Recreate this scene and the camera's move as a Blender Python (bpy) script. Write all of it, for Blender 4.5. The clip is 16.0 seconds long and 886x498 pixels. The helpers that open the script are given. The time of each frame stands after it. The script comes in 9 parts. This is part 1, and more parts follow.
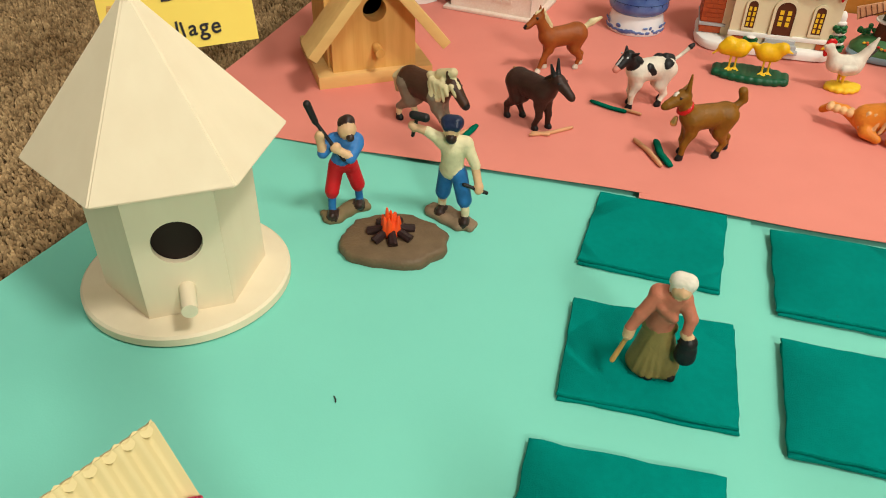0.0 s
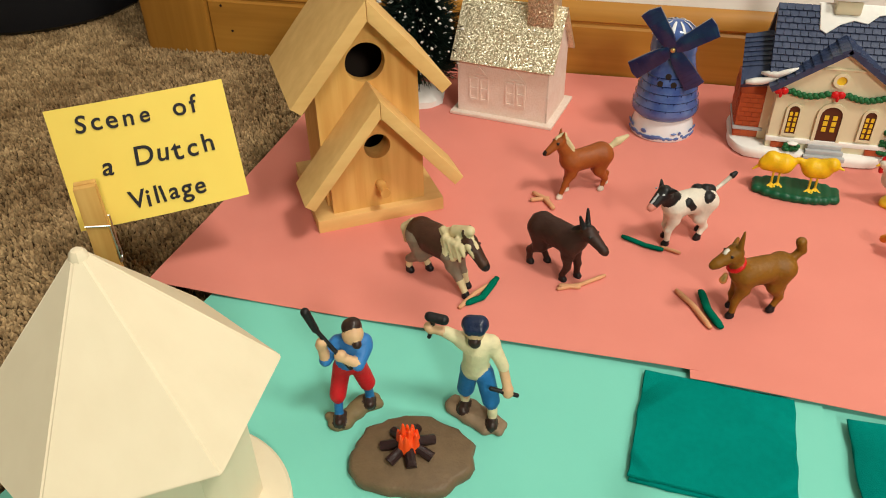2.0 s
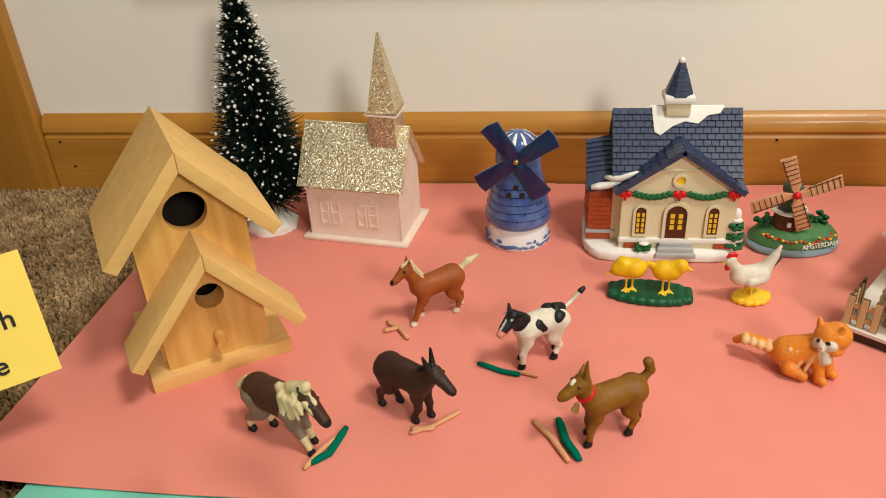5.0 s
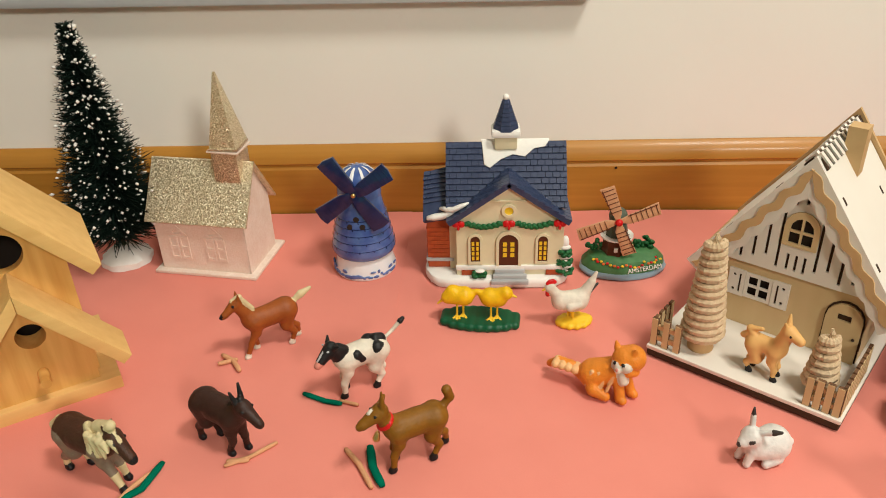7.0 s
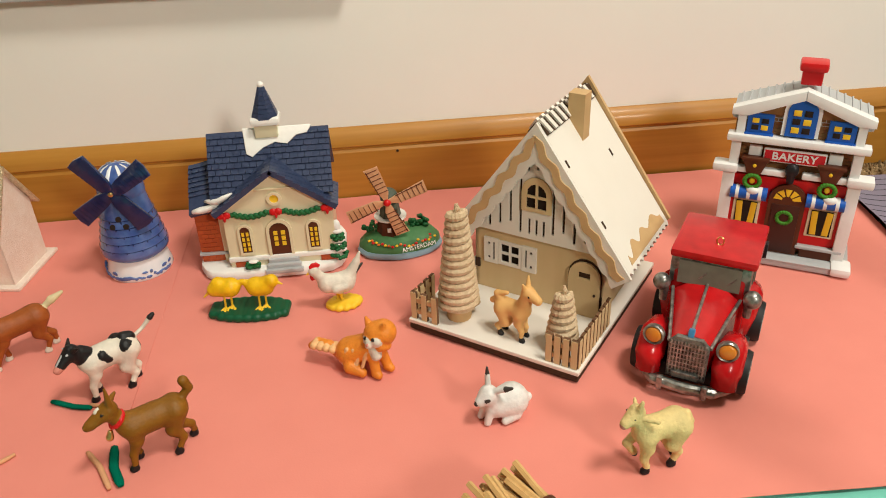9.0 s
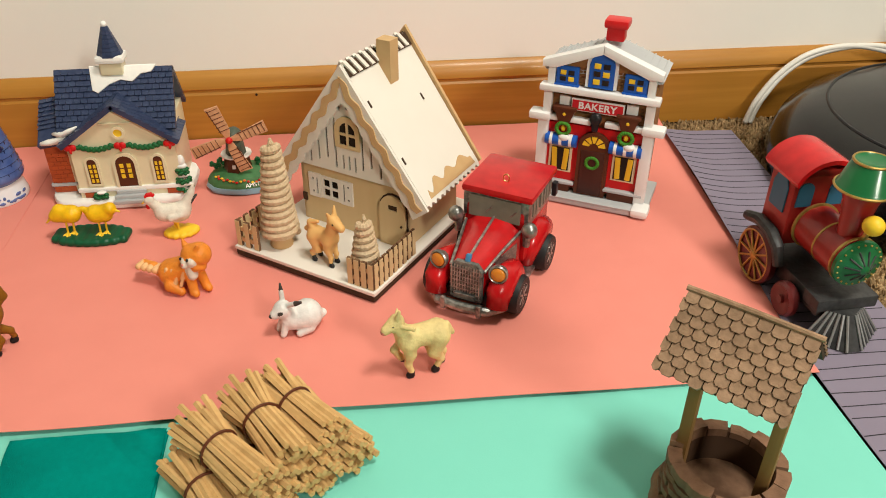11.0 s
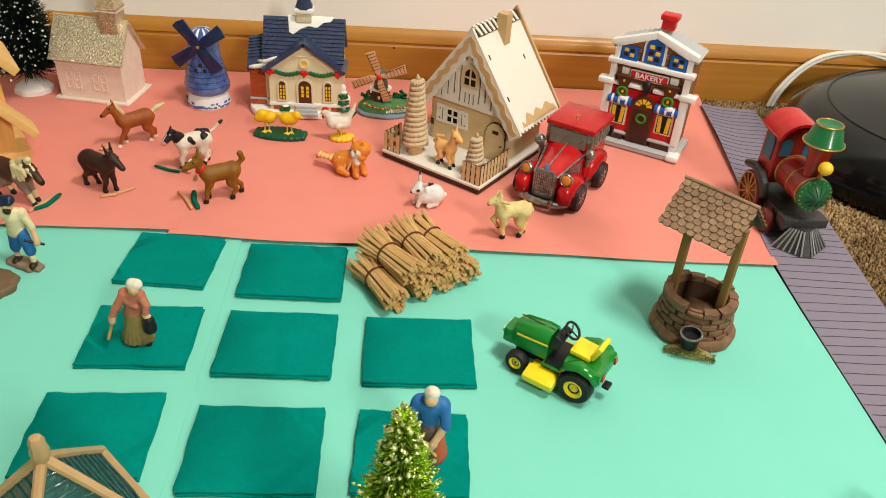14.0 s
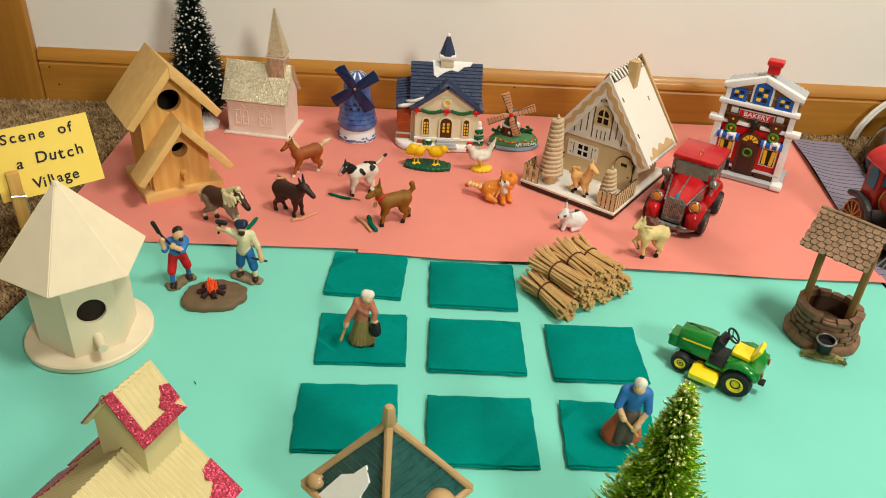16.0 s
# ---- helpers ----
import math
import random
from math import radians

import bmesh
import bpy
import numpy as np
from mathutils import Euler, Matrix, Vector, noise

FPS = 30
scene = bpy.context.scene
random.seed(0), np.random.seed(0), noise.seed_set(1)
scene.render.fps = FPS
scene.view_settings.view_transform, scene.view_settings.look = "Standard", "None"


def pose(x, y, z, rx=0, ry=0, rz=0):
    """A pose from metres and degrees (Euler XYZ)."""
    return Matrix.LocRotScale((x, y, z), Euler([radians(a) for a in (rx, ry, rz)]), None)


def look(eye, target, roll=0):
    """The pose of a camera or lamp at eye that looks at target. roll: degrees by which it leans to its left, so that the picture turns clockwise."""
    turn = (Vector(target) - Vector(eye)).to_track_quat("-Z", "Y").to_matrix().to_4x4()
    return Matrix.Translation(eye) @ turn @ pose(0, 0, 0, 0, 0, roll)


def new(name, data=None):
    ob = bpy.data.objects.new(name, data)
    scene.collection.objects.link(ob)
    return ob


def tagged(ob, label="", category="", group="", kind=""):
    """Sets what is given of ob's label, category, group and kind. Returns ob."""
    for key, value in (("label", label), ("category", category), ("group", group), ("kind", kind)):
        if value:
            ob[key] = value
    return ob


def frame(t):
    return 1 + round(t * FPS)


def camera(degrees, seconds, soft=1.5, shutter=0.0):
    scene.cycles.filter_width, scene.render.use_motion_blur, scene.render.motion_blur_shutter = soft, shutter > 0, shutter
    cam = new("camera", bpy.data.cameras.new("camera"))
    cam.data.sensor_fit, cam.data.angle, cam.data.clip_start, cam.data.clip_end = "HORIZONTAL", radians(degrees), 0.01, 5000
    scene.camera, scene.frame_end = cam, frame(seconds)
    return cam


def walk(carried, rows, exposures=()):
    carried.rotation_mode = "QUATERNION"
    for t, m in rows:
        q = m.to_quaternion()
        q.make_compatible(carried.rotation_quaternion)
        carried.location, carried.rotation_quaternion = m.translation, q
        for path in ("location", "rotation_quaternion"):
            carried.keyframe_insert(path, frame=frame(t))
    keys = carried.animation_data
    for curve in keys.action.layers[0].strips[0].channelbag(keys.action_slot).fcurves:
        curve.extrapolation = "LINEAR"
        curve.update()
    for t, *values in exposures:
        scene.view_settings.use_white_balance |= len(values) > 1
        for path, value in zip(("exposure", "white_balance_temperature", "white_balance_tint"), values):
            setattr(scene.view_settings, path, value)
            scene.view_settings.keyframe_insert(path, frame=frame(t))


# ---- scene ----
cam = camera(58.7, 16.0, soft=1.0)
PATH = [
    (0, (0.01, -0.897, 0.295), (-0.39, 0.648, -0.91), 1.2),
    (0.5, (-0.015, -0.876, 0.304), (-0.445, 0.688, -0.866), 0.5),
    (1, (-0.025, -0.841, 0.326), (-0.454, 0.722, -0.846), -0.2),
    (1.5, (-0.025, -0.813, 0.334), (-0.459, 0.742, -0.847), -0.9),
    (2, (-0.028, -0.785, 0.341), (-0.447, 0.774, -0.84), -1.4),
    (2.5, (-0.02, -0.751, 0.342), (-0.401, 0.84, -0.808), -2.1),
    (3, (-0.011, -0.736, 0.355), (-0.355, 0.9, -0.742), -2.9),
    (3.5, (0.001, -0.729, 0.361), (-0.308, 0.941, -0.694), -3.4),
    (6, (0.049, -0.729, 0.359), (-0.141, 0.981, -0.66), -2.6),
    (6.5, (0.083, -0.736, 0.37), (-0.073, 0.985, -0.637), -2.5),
    (7, (0.109, -0.734, 0.379), (0.002, 0.993, -0.624), -2.2),
    (7.5, (0.127, -0.74, 0.377), (0.084, 0.993, -0.62), -2.2),
    (8, (0.151, -0.74, 0.364), (0.173, 0.99, -0.638), -2.6),
    (8.5, (0.175, -0.744, 0.369), (0.255, 0.984, -0.636), -2.5),
    (9, (0.212, -0.747, 0.365), (0.373, 0.971, -0.646), -2.3),
    (9.5, (0.236, -0.749, 0.362), (0.448, 0.954, -0.665), -1.8),
    (10, (0.256, -0.788, 0.365), (0.486, 0.907, -0.673), -0.5),
    (10.2, (0.27, -0.798, 0.372), (0.507, 0.887, -0.68), -0.1),
    (12.3, (0.36, -0.891, 0.368), (0.581, 0.75, -0.754), 2.1),
    (12.5, (0.354, -0.911, 0.374), (0.575, 0.724, -0.757), 2.9),
    (13, (0.329, -0.979, 0.4), (0.534, 0.652, -0.74), 4.2),
    (13.5, (0.292, -1.035, 0.43), (0.46, 0.606, -0.701), 4.3),
    (14, (0.249, -1.094, 0.449), (0.372, 0.554, -0.677), 4.3),
    (14.5, (0.211, -1.143, 0.466), (0.297, 0.502, -0.668), 4.0),
    (15, (0.166, -1.171, 0.481), (0.228, 0.481, -0.645), 4.0),
    (15.5, (0.125, -1.187, 0.497), (0.195, 0.479, -0.608), 4.1),
    (16, (0.087, -1.194, 0.507), (0.166, 0.484, -0.579), 3.7),
]
walk(cam, [(t, look(eye, target, roll)) for t, eye, target, roll in PATH],
     [(0.0, -0.16), (3.5, -0.12), (7.0, -0.18), (10.0, -0.20), (12.5, -0.08), (16.0, -0.17)])

# ---- world, lamps, exposure ----
world = bpy.data.worlds.new("room_air")
world.use_nodes = True
world.node_tree.nodes["Background"].inputs[0].default_value = (1.0, 0.93, 0.85, 1)
world.node_tree.nodes["Background"].inputs[1].default_value = 0.012
scene.world = world
scene.view_settings.exposure = 0.0


def lamp(name, eye, target, power, size, colour):
    data = bpy.data.lights.new(name, "AREA")
    data.shape, data.size, data.energy, data.color = "DISK", size, power, colour
    ob = new(name, data)
    ob.matrix_world = look(eye, target)
    return ob


lamp("ceiling_lamp_light", (1.02, -0.97, 2.28), (1.02, -0.97, 0), 51, 0.55, (0.965, 0.925, 0.81))
lamp("table_lamp_light", (1.35, -2.60, 1.60), (-0.1, -0.3, 0.05), 44, 0.46, (0.965, 0.925, 0.81))

# ---- building helpers ----
def thing(name, x, y, turn=0.0, z=0.0, label="", category="", group=""):
    """An empty at the base of a thing, which parents its parts."""
    ob = new(name)
    ob.matrix_basis = pose(x, y, z, 0, 0, turn)
    ob.empty_display_size = 0.01
    return tagged(ob, label, category, group)


def finish(me, mats, smooth):
    for m in mats if isinstance(mats, (list, tuple)) else [mats]:
        me.materials.append(m)
    if smooth is True:
        me.polygons.foreach_set("use_smooth", [True] * len(me.polygons))
    elif smooth:
        me.polygons.foreach_set("use_smooth", [True] * len(me.polygons))
        me.set_sharp_from_angle(angle=radians(smooth))


def part(name, bm, material, parent=None, label="", smooth=35, m=None):
    """Links a bmesh as one mesh object under a thing or a part."""
    me = bpy.data.meshes.new(name)
    bmesh.ops.recalc_face_normals(bm, faces=bm.faces[:])
    bm.to_mesh(me)
    bm.free()
    finish(me, material, smooth)
    ob = new(name, me)
    if parent is not None:
        ob.parent = parent
    if m is not None:
        ob.matrix_basis = m
    return tagged(ob, label)


def raw(name, verts, faces, material, parent=None, smooth=False, index=None):
    me = bpy.data.meshes.new(name)
    me.from_pydata(verts, [], faces)
    finish(me, material, smooth)
    if index is not None:
        me.polygons.foreach_set("material_index", index)
    me.update()
    ob = new(name, me)
    if parent is not None:
        ob.parent = parent
    return ob


def empty_bm():
    return bmesh.new()


def add_box(bm, size, at=(0, 0, 0), rot=(0, 0, 0), bevel=0.0, mi=0):
    """A box whose middle stands at the given place."""
    m = pose(*at, *rot) @ Matrix.Diagonal((*size, 1))
    r = bmesh.ops.create_cube(bm, size=1, matrix=m)
    faces = list({f for v in r["verts"] for f in v.link_faces})
    for f in faces:
        f.material_index = mi
    if bevel:
        edges = list({e for v in r["verts"] for e in v.link_edges})
        out = bmesh.ops.bevel(bm, geom=edges, offset=bevel, segments=2, affect="EDGES", profile=0.6)
        for f in out["faces"]:
            f.material_index = mi
    return bm


def box(size, at=(0, 0, 0), rot=(0, 0, 0), bevel=0.0):
    return add_box(bmesh.new(), size, at, rot, bevel)


def add_cone(bm, r1, r2, h, at=(0, 0, 0), rot=(0, 0, 0), seg=24, mi=0):
    """A round bar or cone; its lower end stands at the given place."""
    m = pose(*at, *rot) @ Matrix.Translation((0, 0, h / 2))
    r = bmesh.ops.create_cone(bm, cap_ends=True, segments=seg, radius1=max(r1, 1e-5), radius2=max(r2, 1e-5), depth=h, matrix=m)
    for f in {f for v in r["verts"] for f in v.link_faces}:
        f.material_index = mi
    return bm


def cone(r1, r2, h, at=(0, 0, 0), rot=(0, 0, 0), seg=24):
    return add_cone(bmesh.new(), r1, r2, h, at, rot, seg)


def add_ball(bm, radii, at=(0, 0, 0), rot=(0, 0, 0), seg=16, mi=0):
    m = pose(*at, *rot) @ Matrix.Diagonal((*radii, 1))
    r = bmesh.ops.create_uvsphere(bm, u_segments=seg, v_segments=max(6, seg // 2 + 2), radius=1, matrix=m)
    for f in {f for v in r["verts"] for f in v.link_faces}:
        f.material_index = mi
    return bm


def ball(radii, at=(0, 0, 0), rot=(0, 0, 0), seg=16):
    return add_ball(bmesh.new(), radii, at, rot, seg)


def add_lathe(bm, profile, at=(0, 0, 0), rot=(0, 0, 0), seg=36, mi=0, wobble=0.0, arc=360.0):
    """Turns (radius, height) pairs round the z axis."""
    m = pose(*at, *rot)
    rings = []
    full = arc >= 359.9
    n = seg if full else seg + 1
    for k, (r, z) in enumerate(profile):
        ring = []
        for i in range(n):
            a = radians(arc) * i / seg
            rr = r * (1 + wobble * noise.noise((3 * math.cos(a), 3 * math.sin(a), 60 * z + 7)))
            ring.append(bm.verts.new(m @ Vector((rr * math.cos(a), rr * math.sin(a), z))))
        rings.append(ring)
    for a, b in zip(rings, rings[1:]):
        for i in range(seg):
            j = (i + 1) % n
            f = bm.faces.new((a[i], a[j], b[j], b[i]))
            f.material_index = mi
    if full:
        for ring in (rings[0], rings[-1]):
            f = bm.faces.new(ring)
            f.material_index = mi
    return bm


def lathe(profile, at=(0, 0, 0), rot=(0, 0, 0), seg=36, wobble=0.0):
    return add_lathe(bmesh.new(), profile, at, rot, seg, 0, wobble)


def add_prism(bm, outline, depth, m=None, holes=(), mi=0, bevel=0.0):
    """An outline (with holes) in the xz plane, made solid from y = 0 to y = depth."""
    m = m or Matrix.Identity(4)
    edges = []
    for loop in (outline, *holes):
        vs = [bm.verts.new((x, 0, z)) for x, z in loop]
        edges += [bm.edges.new((a, b)) for a, b in zip(vs, vs[1:] + vs[:1])]
    face = bmesh.ops.triangle_fill(bm, use_beauty=True, use_dissolve=False, edges=edges)
    flat = [g for g in face["geom"] if isinstance(g, bmesh.types.BMFace)]
    ext = bmesh.ops.extrude_face_region(bm, geom=flat)
    moved = [g for g in ext["geom"] if isinstance(g, bmesh.types.BMVert)]
    for v in moved:
        v.co.y += depth
    allv = {v for f in flat for v in f.verts} | set(moved)
    for f in {f for v in allv for f in v.link_faces}:
        f.material_index = mi
    if bevel:
        rim = [e for e in {e for v in allv for e in v.link_edges} if len(e.link_faces) == 2 and e.calc_face_angle(0) > 0.6]
        bmesh.ops.bevel(bm, geom=rim, offset=bevel, segments=2, affect="EDGES", profile=0.6)
        for v in bm.verts:
            pass
    else:
        for v in allv:
            v.co = m @ v.co
        return bm
    bmesh.ops.transform(bm, matrix=m, verts=bm.verts[:])
    return bm


def prism(outline, depth, m=None, holes=(), bevel=0.0):
    return add_prism(bmesh.new(), outline, depth, m, holes, 0, bevel)


def circle(cx, cz, r, n=20, rz=None, a0=0.0, a1=360.0):
    full = abs(a1 - a0) > 359
    k = n if full else n - 1
    return [(cx + r * math.cos(radians(a0 + (a1 - a0) * i / k)), cz + (rz or r) * math.sin(radians(a0 + (a1 - a0) * i / k))) for i in range(n)]


def arch(cx, z0, w, h, n=9):
    """A doorway's outline with a round head."""
    r = w / 2
    return [(cx - r, z0), (cx + r, z0)] + [(cx + r * math.cos(math.pi * i / (n - 1)), z0 + h - r + r * math.sin(math.pi * i / (n - 1))) for i in range(n)]


def rect(cx, cz, w, h):
    return [(cx - w / 2, cz - h / 2), (cx + w / 2, cz - h / 2), (cx + w / 2, cz + h / 2), (cx - w / 2, cz + h / 2)]


def add_tube(bm, path, radii, seg=8, mi=0, flat=1.0):
    """A tapered round bar along a path."""
    pts = [Vector(p) for p in path]
    radii = radii if isinstance(radii, (list, tuple)) else [radii] * len(pts)
    rings = []
    up = Vector((0.13, 0.21, 0.97))
    for i, p in enumerate(pts):
        d = (pts[min(i + 1, len(pts) - 1)] - pts[max(i - 1, 0)]).normalized()
        s = d.cross(up)
        if s.length < 0.05:
            s = d.cross(Vector((1, 0, 0)))
        s.normalize()
        u = s.cross(d)
        rings.append([bm.verts.new(p + radii[i] * (math.cos(2 * math.pi * k / seg) * s + flat * math.sin(2 * math.pi * k / seg) * u)) for k in range(seg)])
    for a, b in zip(rings, rings[1:]):
        for k in range(seg):
            bm.faces.new((a[k], a[(k + 1) % seg], b[(k + 1) % seg], b[k])).material_index = mi
    bm.faces.new(rings[0]).material_index = mi
    bm.faces.new(rings[-1]).material_index = mi
    return bm


def tube(path, radii, seg=8, flat=1.0):
    return add_tube(bmesh.new(), path, radii, seg, 0, flat)


def add_slab(bm, corners, thick, mi=0):
    """A sheet through the corners, made solid downwards along its normal."""
    top = [Vector(c) for c in corners]
    n = (top[1] - top[0]).cross(top[2] - top[0]).normalized()
    n = -n if n.z < 0 else n
    a = [bm.verts.new(c) for c in top]
    b = [bm.verts.new(c - n * thick) for c in top]
    fs = [bm.faces.new(a), bm.faces.new(b[::-1])]
    for i in range(len(a)):
        j = (i + 1) % len(a)
        fs.append(bm.faces.new((a[i], b[i], b[j], a[j])))
    for f in fs:
        f.material_index = mi
    return bm


def slab(corners, thick):
    return add_slab(bmesh.new(), corners, thick)


def tree_of(prims, mats, cell, name, parent=None, smooth=True):
    """A cast figure: round-ended bars (a, b, ra, rb, colour, blend) melted into one closed skin on a grid of cells."""
    pts = np.array([[*p[0], *p[1]] for p in prims])
    rad = np.array([[p[2], p[3]] for p in prims])
    lo = np.minimum(pts[:, :3] - rad[:, :1], pts[:, 3:] - rad[:, 1:]).min(0)
    lo = np.minimum(lo, np.minimum(pts[:, :3] - rad[:, :1], pts[:, 3:] - rad[:, 1:]).min(0)) - 2.5 * cell
    hi = np.maximum(pts[:, :3] + rad[:, :1], pts[:, 3:] + rad[:, 1:]).max(0) + 2.5 * cell
    n = np.ceil((hi - lo) / cell).astype(int) + 1
    ax = [lo[i] + cell * np.arange(n[i]) for i in range(3)]
    G = np.stack(np.meshgrid(*ax, indexing="ij"), -1)

    def each(P, p):
        a, b = np.array(p[0], float), np.array(p[1], float)
        ab = b - a
        t = np.clip(((P - a) @ ab) / max(ab @ ab, 1e-12), 0, 1)
        return np.linalg.norm(P - a - t[..., None] * ab, axis=-1) - (p[2] + (p[3] - p[2]) * t)

    D = None
    for p in prims:
        d = each(G, p)
        k = p[5] if len(p) > 5 else 0.002
        if D is None:
            D = d
        else:
            h = np.clip(0.5 + 0.5 * (D - d) / k, 0, 1)
            D = D * (1 - h) + d * h - k * h * (1 - h)
    inside = D < 0
    c = [D[i:n[0] - 1 + i, j:n[1] - 1 + j, k:n[2] - 1 + k] for i in (0, 1) for j in (0, 1) for k in (0, 1)]
    neg = sum((v < 0).astype(int) for v in c)
    act = (neg > 0) & (neg < 8)
    idx = -np.ones(act.shape, int)
    idx[act] = np.arange(act.sum())
    cells = np.argwhere(act)
    acc, cnt = np.zeros((len(cells), 3)), np.zeros(len(cells))
    cv = np.stack([v[act] for v in c], 1)
    offs = np.array([(i, j, k) for i in (0, 1) for j in (0, 1) for k in (0, 1)], float)
    for e in range(8):
        for f in range(e + 1, 8):
            if np.abs(offs[e] - offs[f]).sum() == 1:
                cross = (cv[:, e] < 0) != (cv[:, f] < 0)
                t = cv[:, e] / np.where(cross, cv[:, e] - cv[:, f], 1)
                acc += np.where(cross[:, None], offs[e] + t[:, None] * (offs[f] - offs[e]), 0)
                cnt += cross
    V = lo + cell * (cells + acc / cnt[:, None])
    faces = []
    for d in range(3):
        u, w = (d + 1) % 3, (d + 2) % 3
        A = np.take(inside, range(n[d] - 1), d)
        B = np.take(inside, range(1, n[d]), d)
        for s in (True, False):
            q = np.argwhere((A == s) & (B != s))
            q = q[(q[:, u] > 0) & (q[:, w] > 0) & (q[:, u] < n[u] - 1) & (q[:, w] < n[w] - 1)]
            eu, ew = np.eye(3, dtype=int)[u], np.eye(3, dtype=int)[w]
            quad = [q - eu - ew, q - ew, q, q - eu]
            ids = np.stack([idx[x[:, 0], x[:, 1], x[:, 2]] for x in quad], 1)
            faces.append(ids if s else ids[:, ::-1])
    F = np.concatenate(faces)
    mid = V[F].mean(1)
    best = np.argmin(np.stack([each(mid, p) for p in prims], 1), 1)
    index = np.array([p[4] for p in prims])[best]
    return raw(name, V.tolist(), F.tolist(), mats, parent, smooth, index.astype(np.int32))


# ---- materials ----
def material(name, colour, rough=0.6, metal=0.0, second=None, scale=60.0, mix=0.35, bump=0.0, bump_scale=None, coat=0.0,
             stretch=(1, 1, 1), spec=0.3, detail=4.0, sheen=0.0, vary=0.0):
    """A surface whose colour wanders between two tones at two scales, with fine relief."""
    m = bpy.data.materials.new(name)
    m.use_nodes = True
    nt = m.node_tree
    b = nt.nodes["Principled BSDF"]
    b.inputs["Roughness"].default_value, b.inputs["Metallic"].default_value = rough, metal
    b.inputs["Coat Weight"].default_value, b.inputs["Specular IOR Level"].default_value = coat, spec
    b.inputs["Coat Roughness"].default_value = 0.12
    if sheen:
        b.inputs["Sheen Weight"].default_value, b.inputs["Sheen Roughness"].default_value = sheen, 0.6
    tc = nt.nodes.new("ShaderNodeTexCoord")
    mp = nt.nodes.new("ShaderNodeMapping")
    mp.inputs["Scale"].default_value = stretch
    nt.links.new(tc.outputs["Object"], mp.inputs["Vector"])
    fine, wide = nt.nodes.new("ShaderNodeTexNoise"), nt.nodes.new("ShaderNodeTexNoise")
    for n, s in ((fine, scale), (wide, scale / 7)):
        n.inputs["Scale"].default_value, n.inputs["Detail"].default_value = s, detail
        nt.links.new(mp.outputs["Vector"], n.inputs["Vector"])
    add = nt.nodes.new("ShaderNodeMath")
    add.operation = "ADD"
    nt.links.new(fine.outputs["Fac"], add.inputs[0])
    nt.links.new(wide.outputs["Fac"], add.inputs[1])
    ramp = nt.nodes.new("ShaderNodeMapRange")
    ramp.inputs["From Min"].default_value, ramp.inputs["From Max"].default_value = 0.7, 1.3
    ramp.inputs["To Max"].default_value = mix if second else 0.25
    nt.links.new(add.outputs[0], ramp.inputs["Value"])
    mixer = nt.nodes.new("ShaderNodeMix")
    mixer.data_type = "RGBA"
    two = second or tuple(c * 0.82 for c in colour)
    mixer.inputs["A"].default_value, mixer.inputs["B"].default_value = (*colour, 1), (*two, 1)
    nt.links.new(ramp.outputs["Result"], mixer.inputs["Factor"])
    out = mixer.outputs["Result"]
    if vary:
        info, hsv = nt.nodes.new("ShaderNodeObjectInfo"), nt.nodes.new("ShaderNodeHueSaturation")
        geo, sm = nt.nodes.new("ShaderNodeNewGeometry"), nt.nodes.new("ShaderNodeMath")
        sm.operation = "ADD"
        nt.links.new(info.outputs["Random"], sm.inputs[0])
        nt.links.new(geo.outputs["Random Per Island"], sm.inputs[1])
        mr = nt.nodes.new("ShaderNodeMapRange")
        mr.inputs["From Max"].default_value = 2.0
        mr.inputs["To Min"].default_value, mr.inputs["To Max"].default_value = 1 - vary, 1 + vary
        nt.links.new(sm.outputs[0], mr.inputs["Value"])
        nt.links.new(mr.outputs["Result"], hsv.inputs["Value"])
        nt.links.new(out, hsv.inputs["Color"])
        out = hsv.outputs["Color"]
    nt.links.new(out, b.inputs["Base Color"])
    if bump:
        bn, tx = nt.nodes.new("ShaderNodeBump"), fine
        if bump_scale:
            tx = nt.nodes.new("ShaderNodeTexNoise")
            tx.inputs["Scale"].default_value, tx.inputs["Detail"].default_value = bump_scale, 3
            nt.links.new(mp.outputs["Vector"], tx.inputs["Vector"])
        bn.inputs["Strength"].default_value, bn.inputs["Distance"].default_value = bump, 0.0006
        nt.links.new(tx.outputs["Fac"], bn.inputs["Height"])
        nt.links.new(bn.outputs["Normal"], b.inputs["Normal"])
    return m


def paint(name, colour, rough=0.42, **k):
    k.setdefault("coat", 0.0)
    return material(name, colour, rough, scale=220, bump=k.pop("bump", 0.12), **k)


PINK = material("pink_paper", (0.74, 0.25, 0.20), 0.85, second=(0.68, 0.22, 0.175), scale=30, mix=0.5, bump=0.10, bump_scale=900, spec=0.25)
GREEN = material("aqua_paper", (0.19, 0.60, 0.49), 0.8, second=(0.172, 0.56, 0.455), scale=22, mix=0.5, bump=0.08, bump_scale=900, spec=0.3)
PURPLE = material("grey_purple_paper", (0.215, 0.185, 0.245), 0.85, scale=40, bump=0.1, bump_scale=800, spec=0.25)
FELT = material("teal_felt", (0.0, 0.225, 0.19), 0.95, second=(0.0, 0.185, 0.155), scale=260, mix=0.8, bump=0.7, bump_scale=1500, spec=0.03)
CARPET = material("brown_carpet_backing", (0.13, 0.085, 0.045), 0.95, second=(0.05, 0.03, 0.016), scale=130, mix=1.0, bump=1.0, spec=0.1)
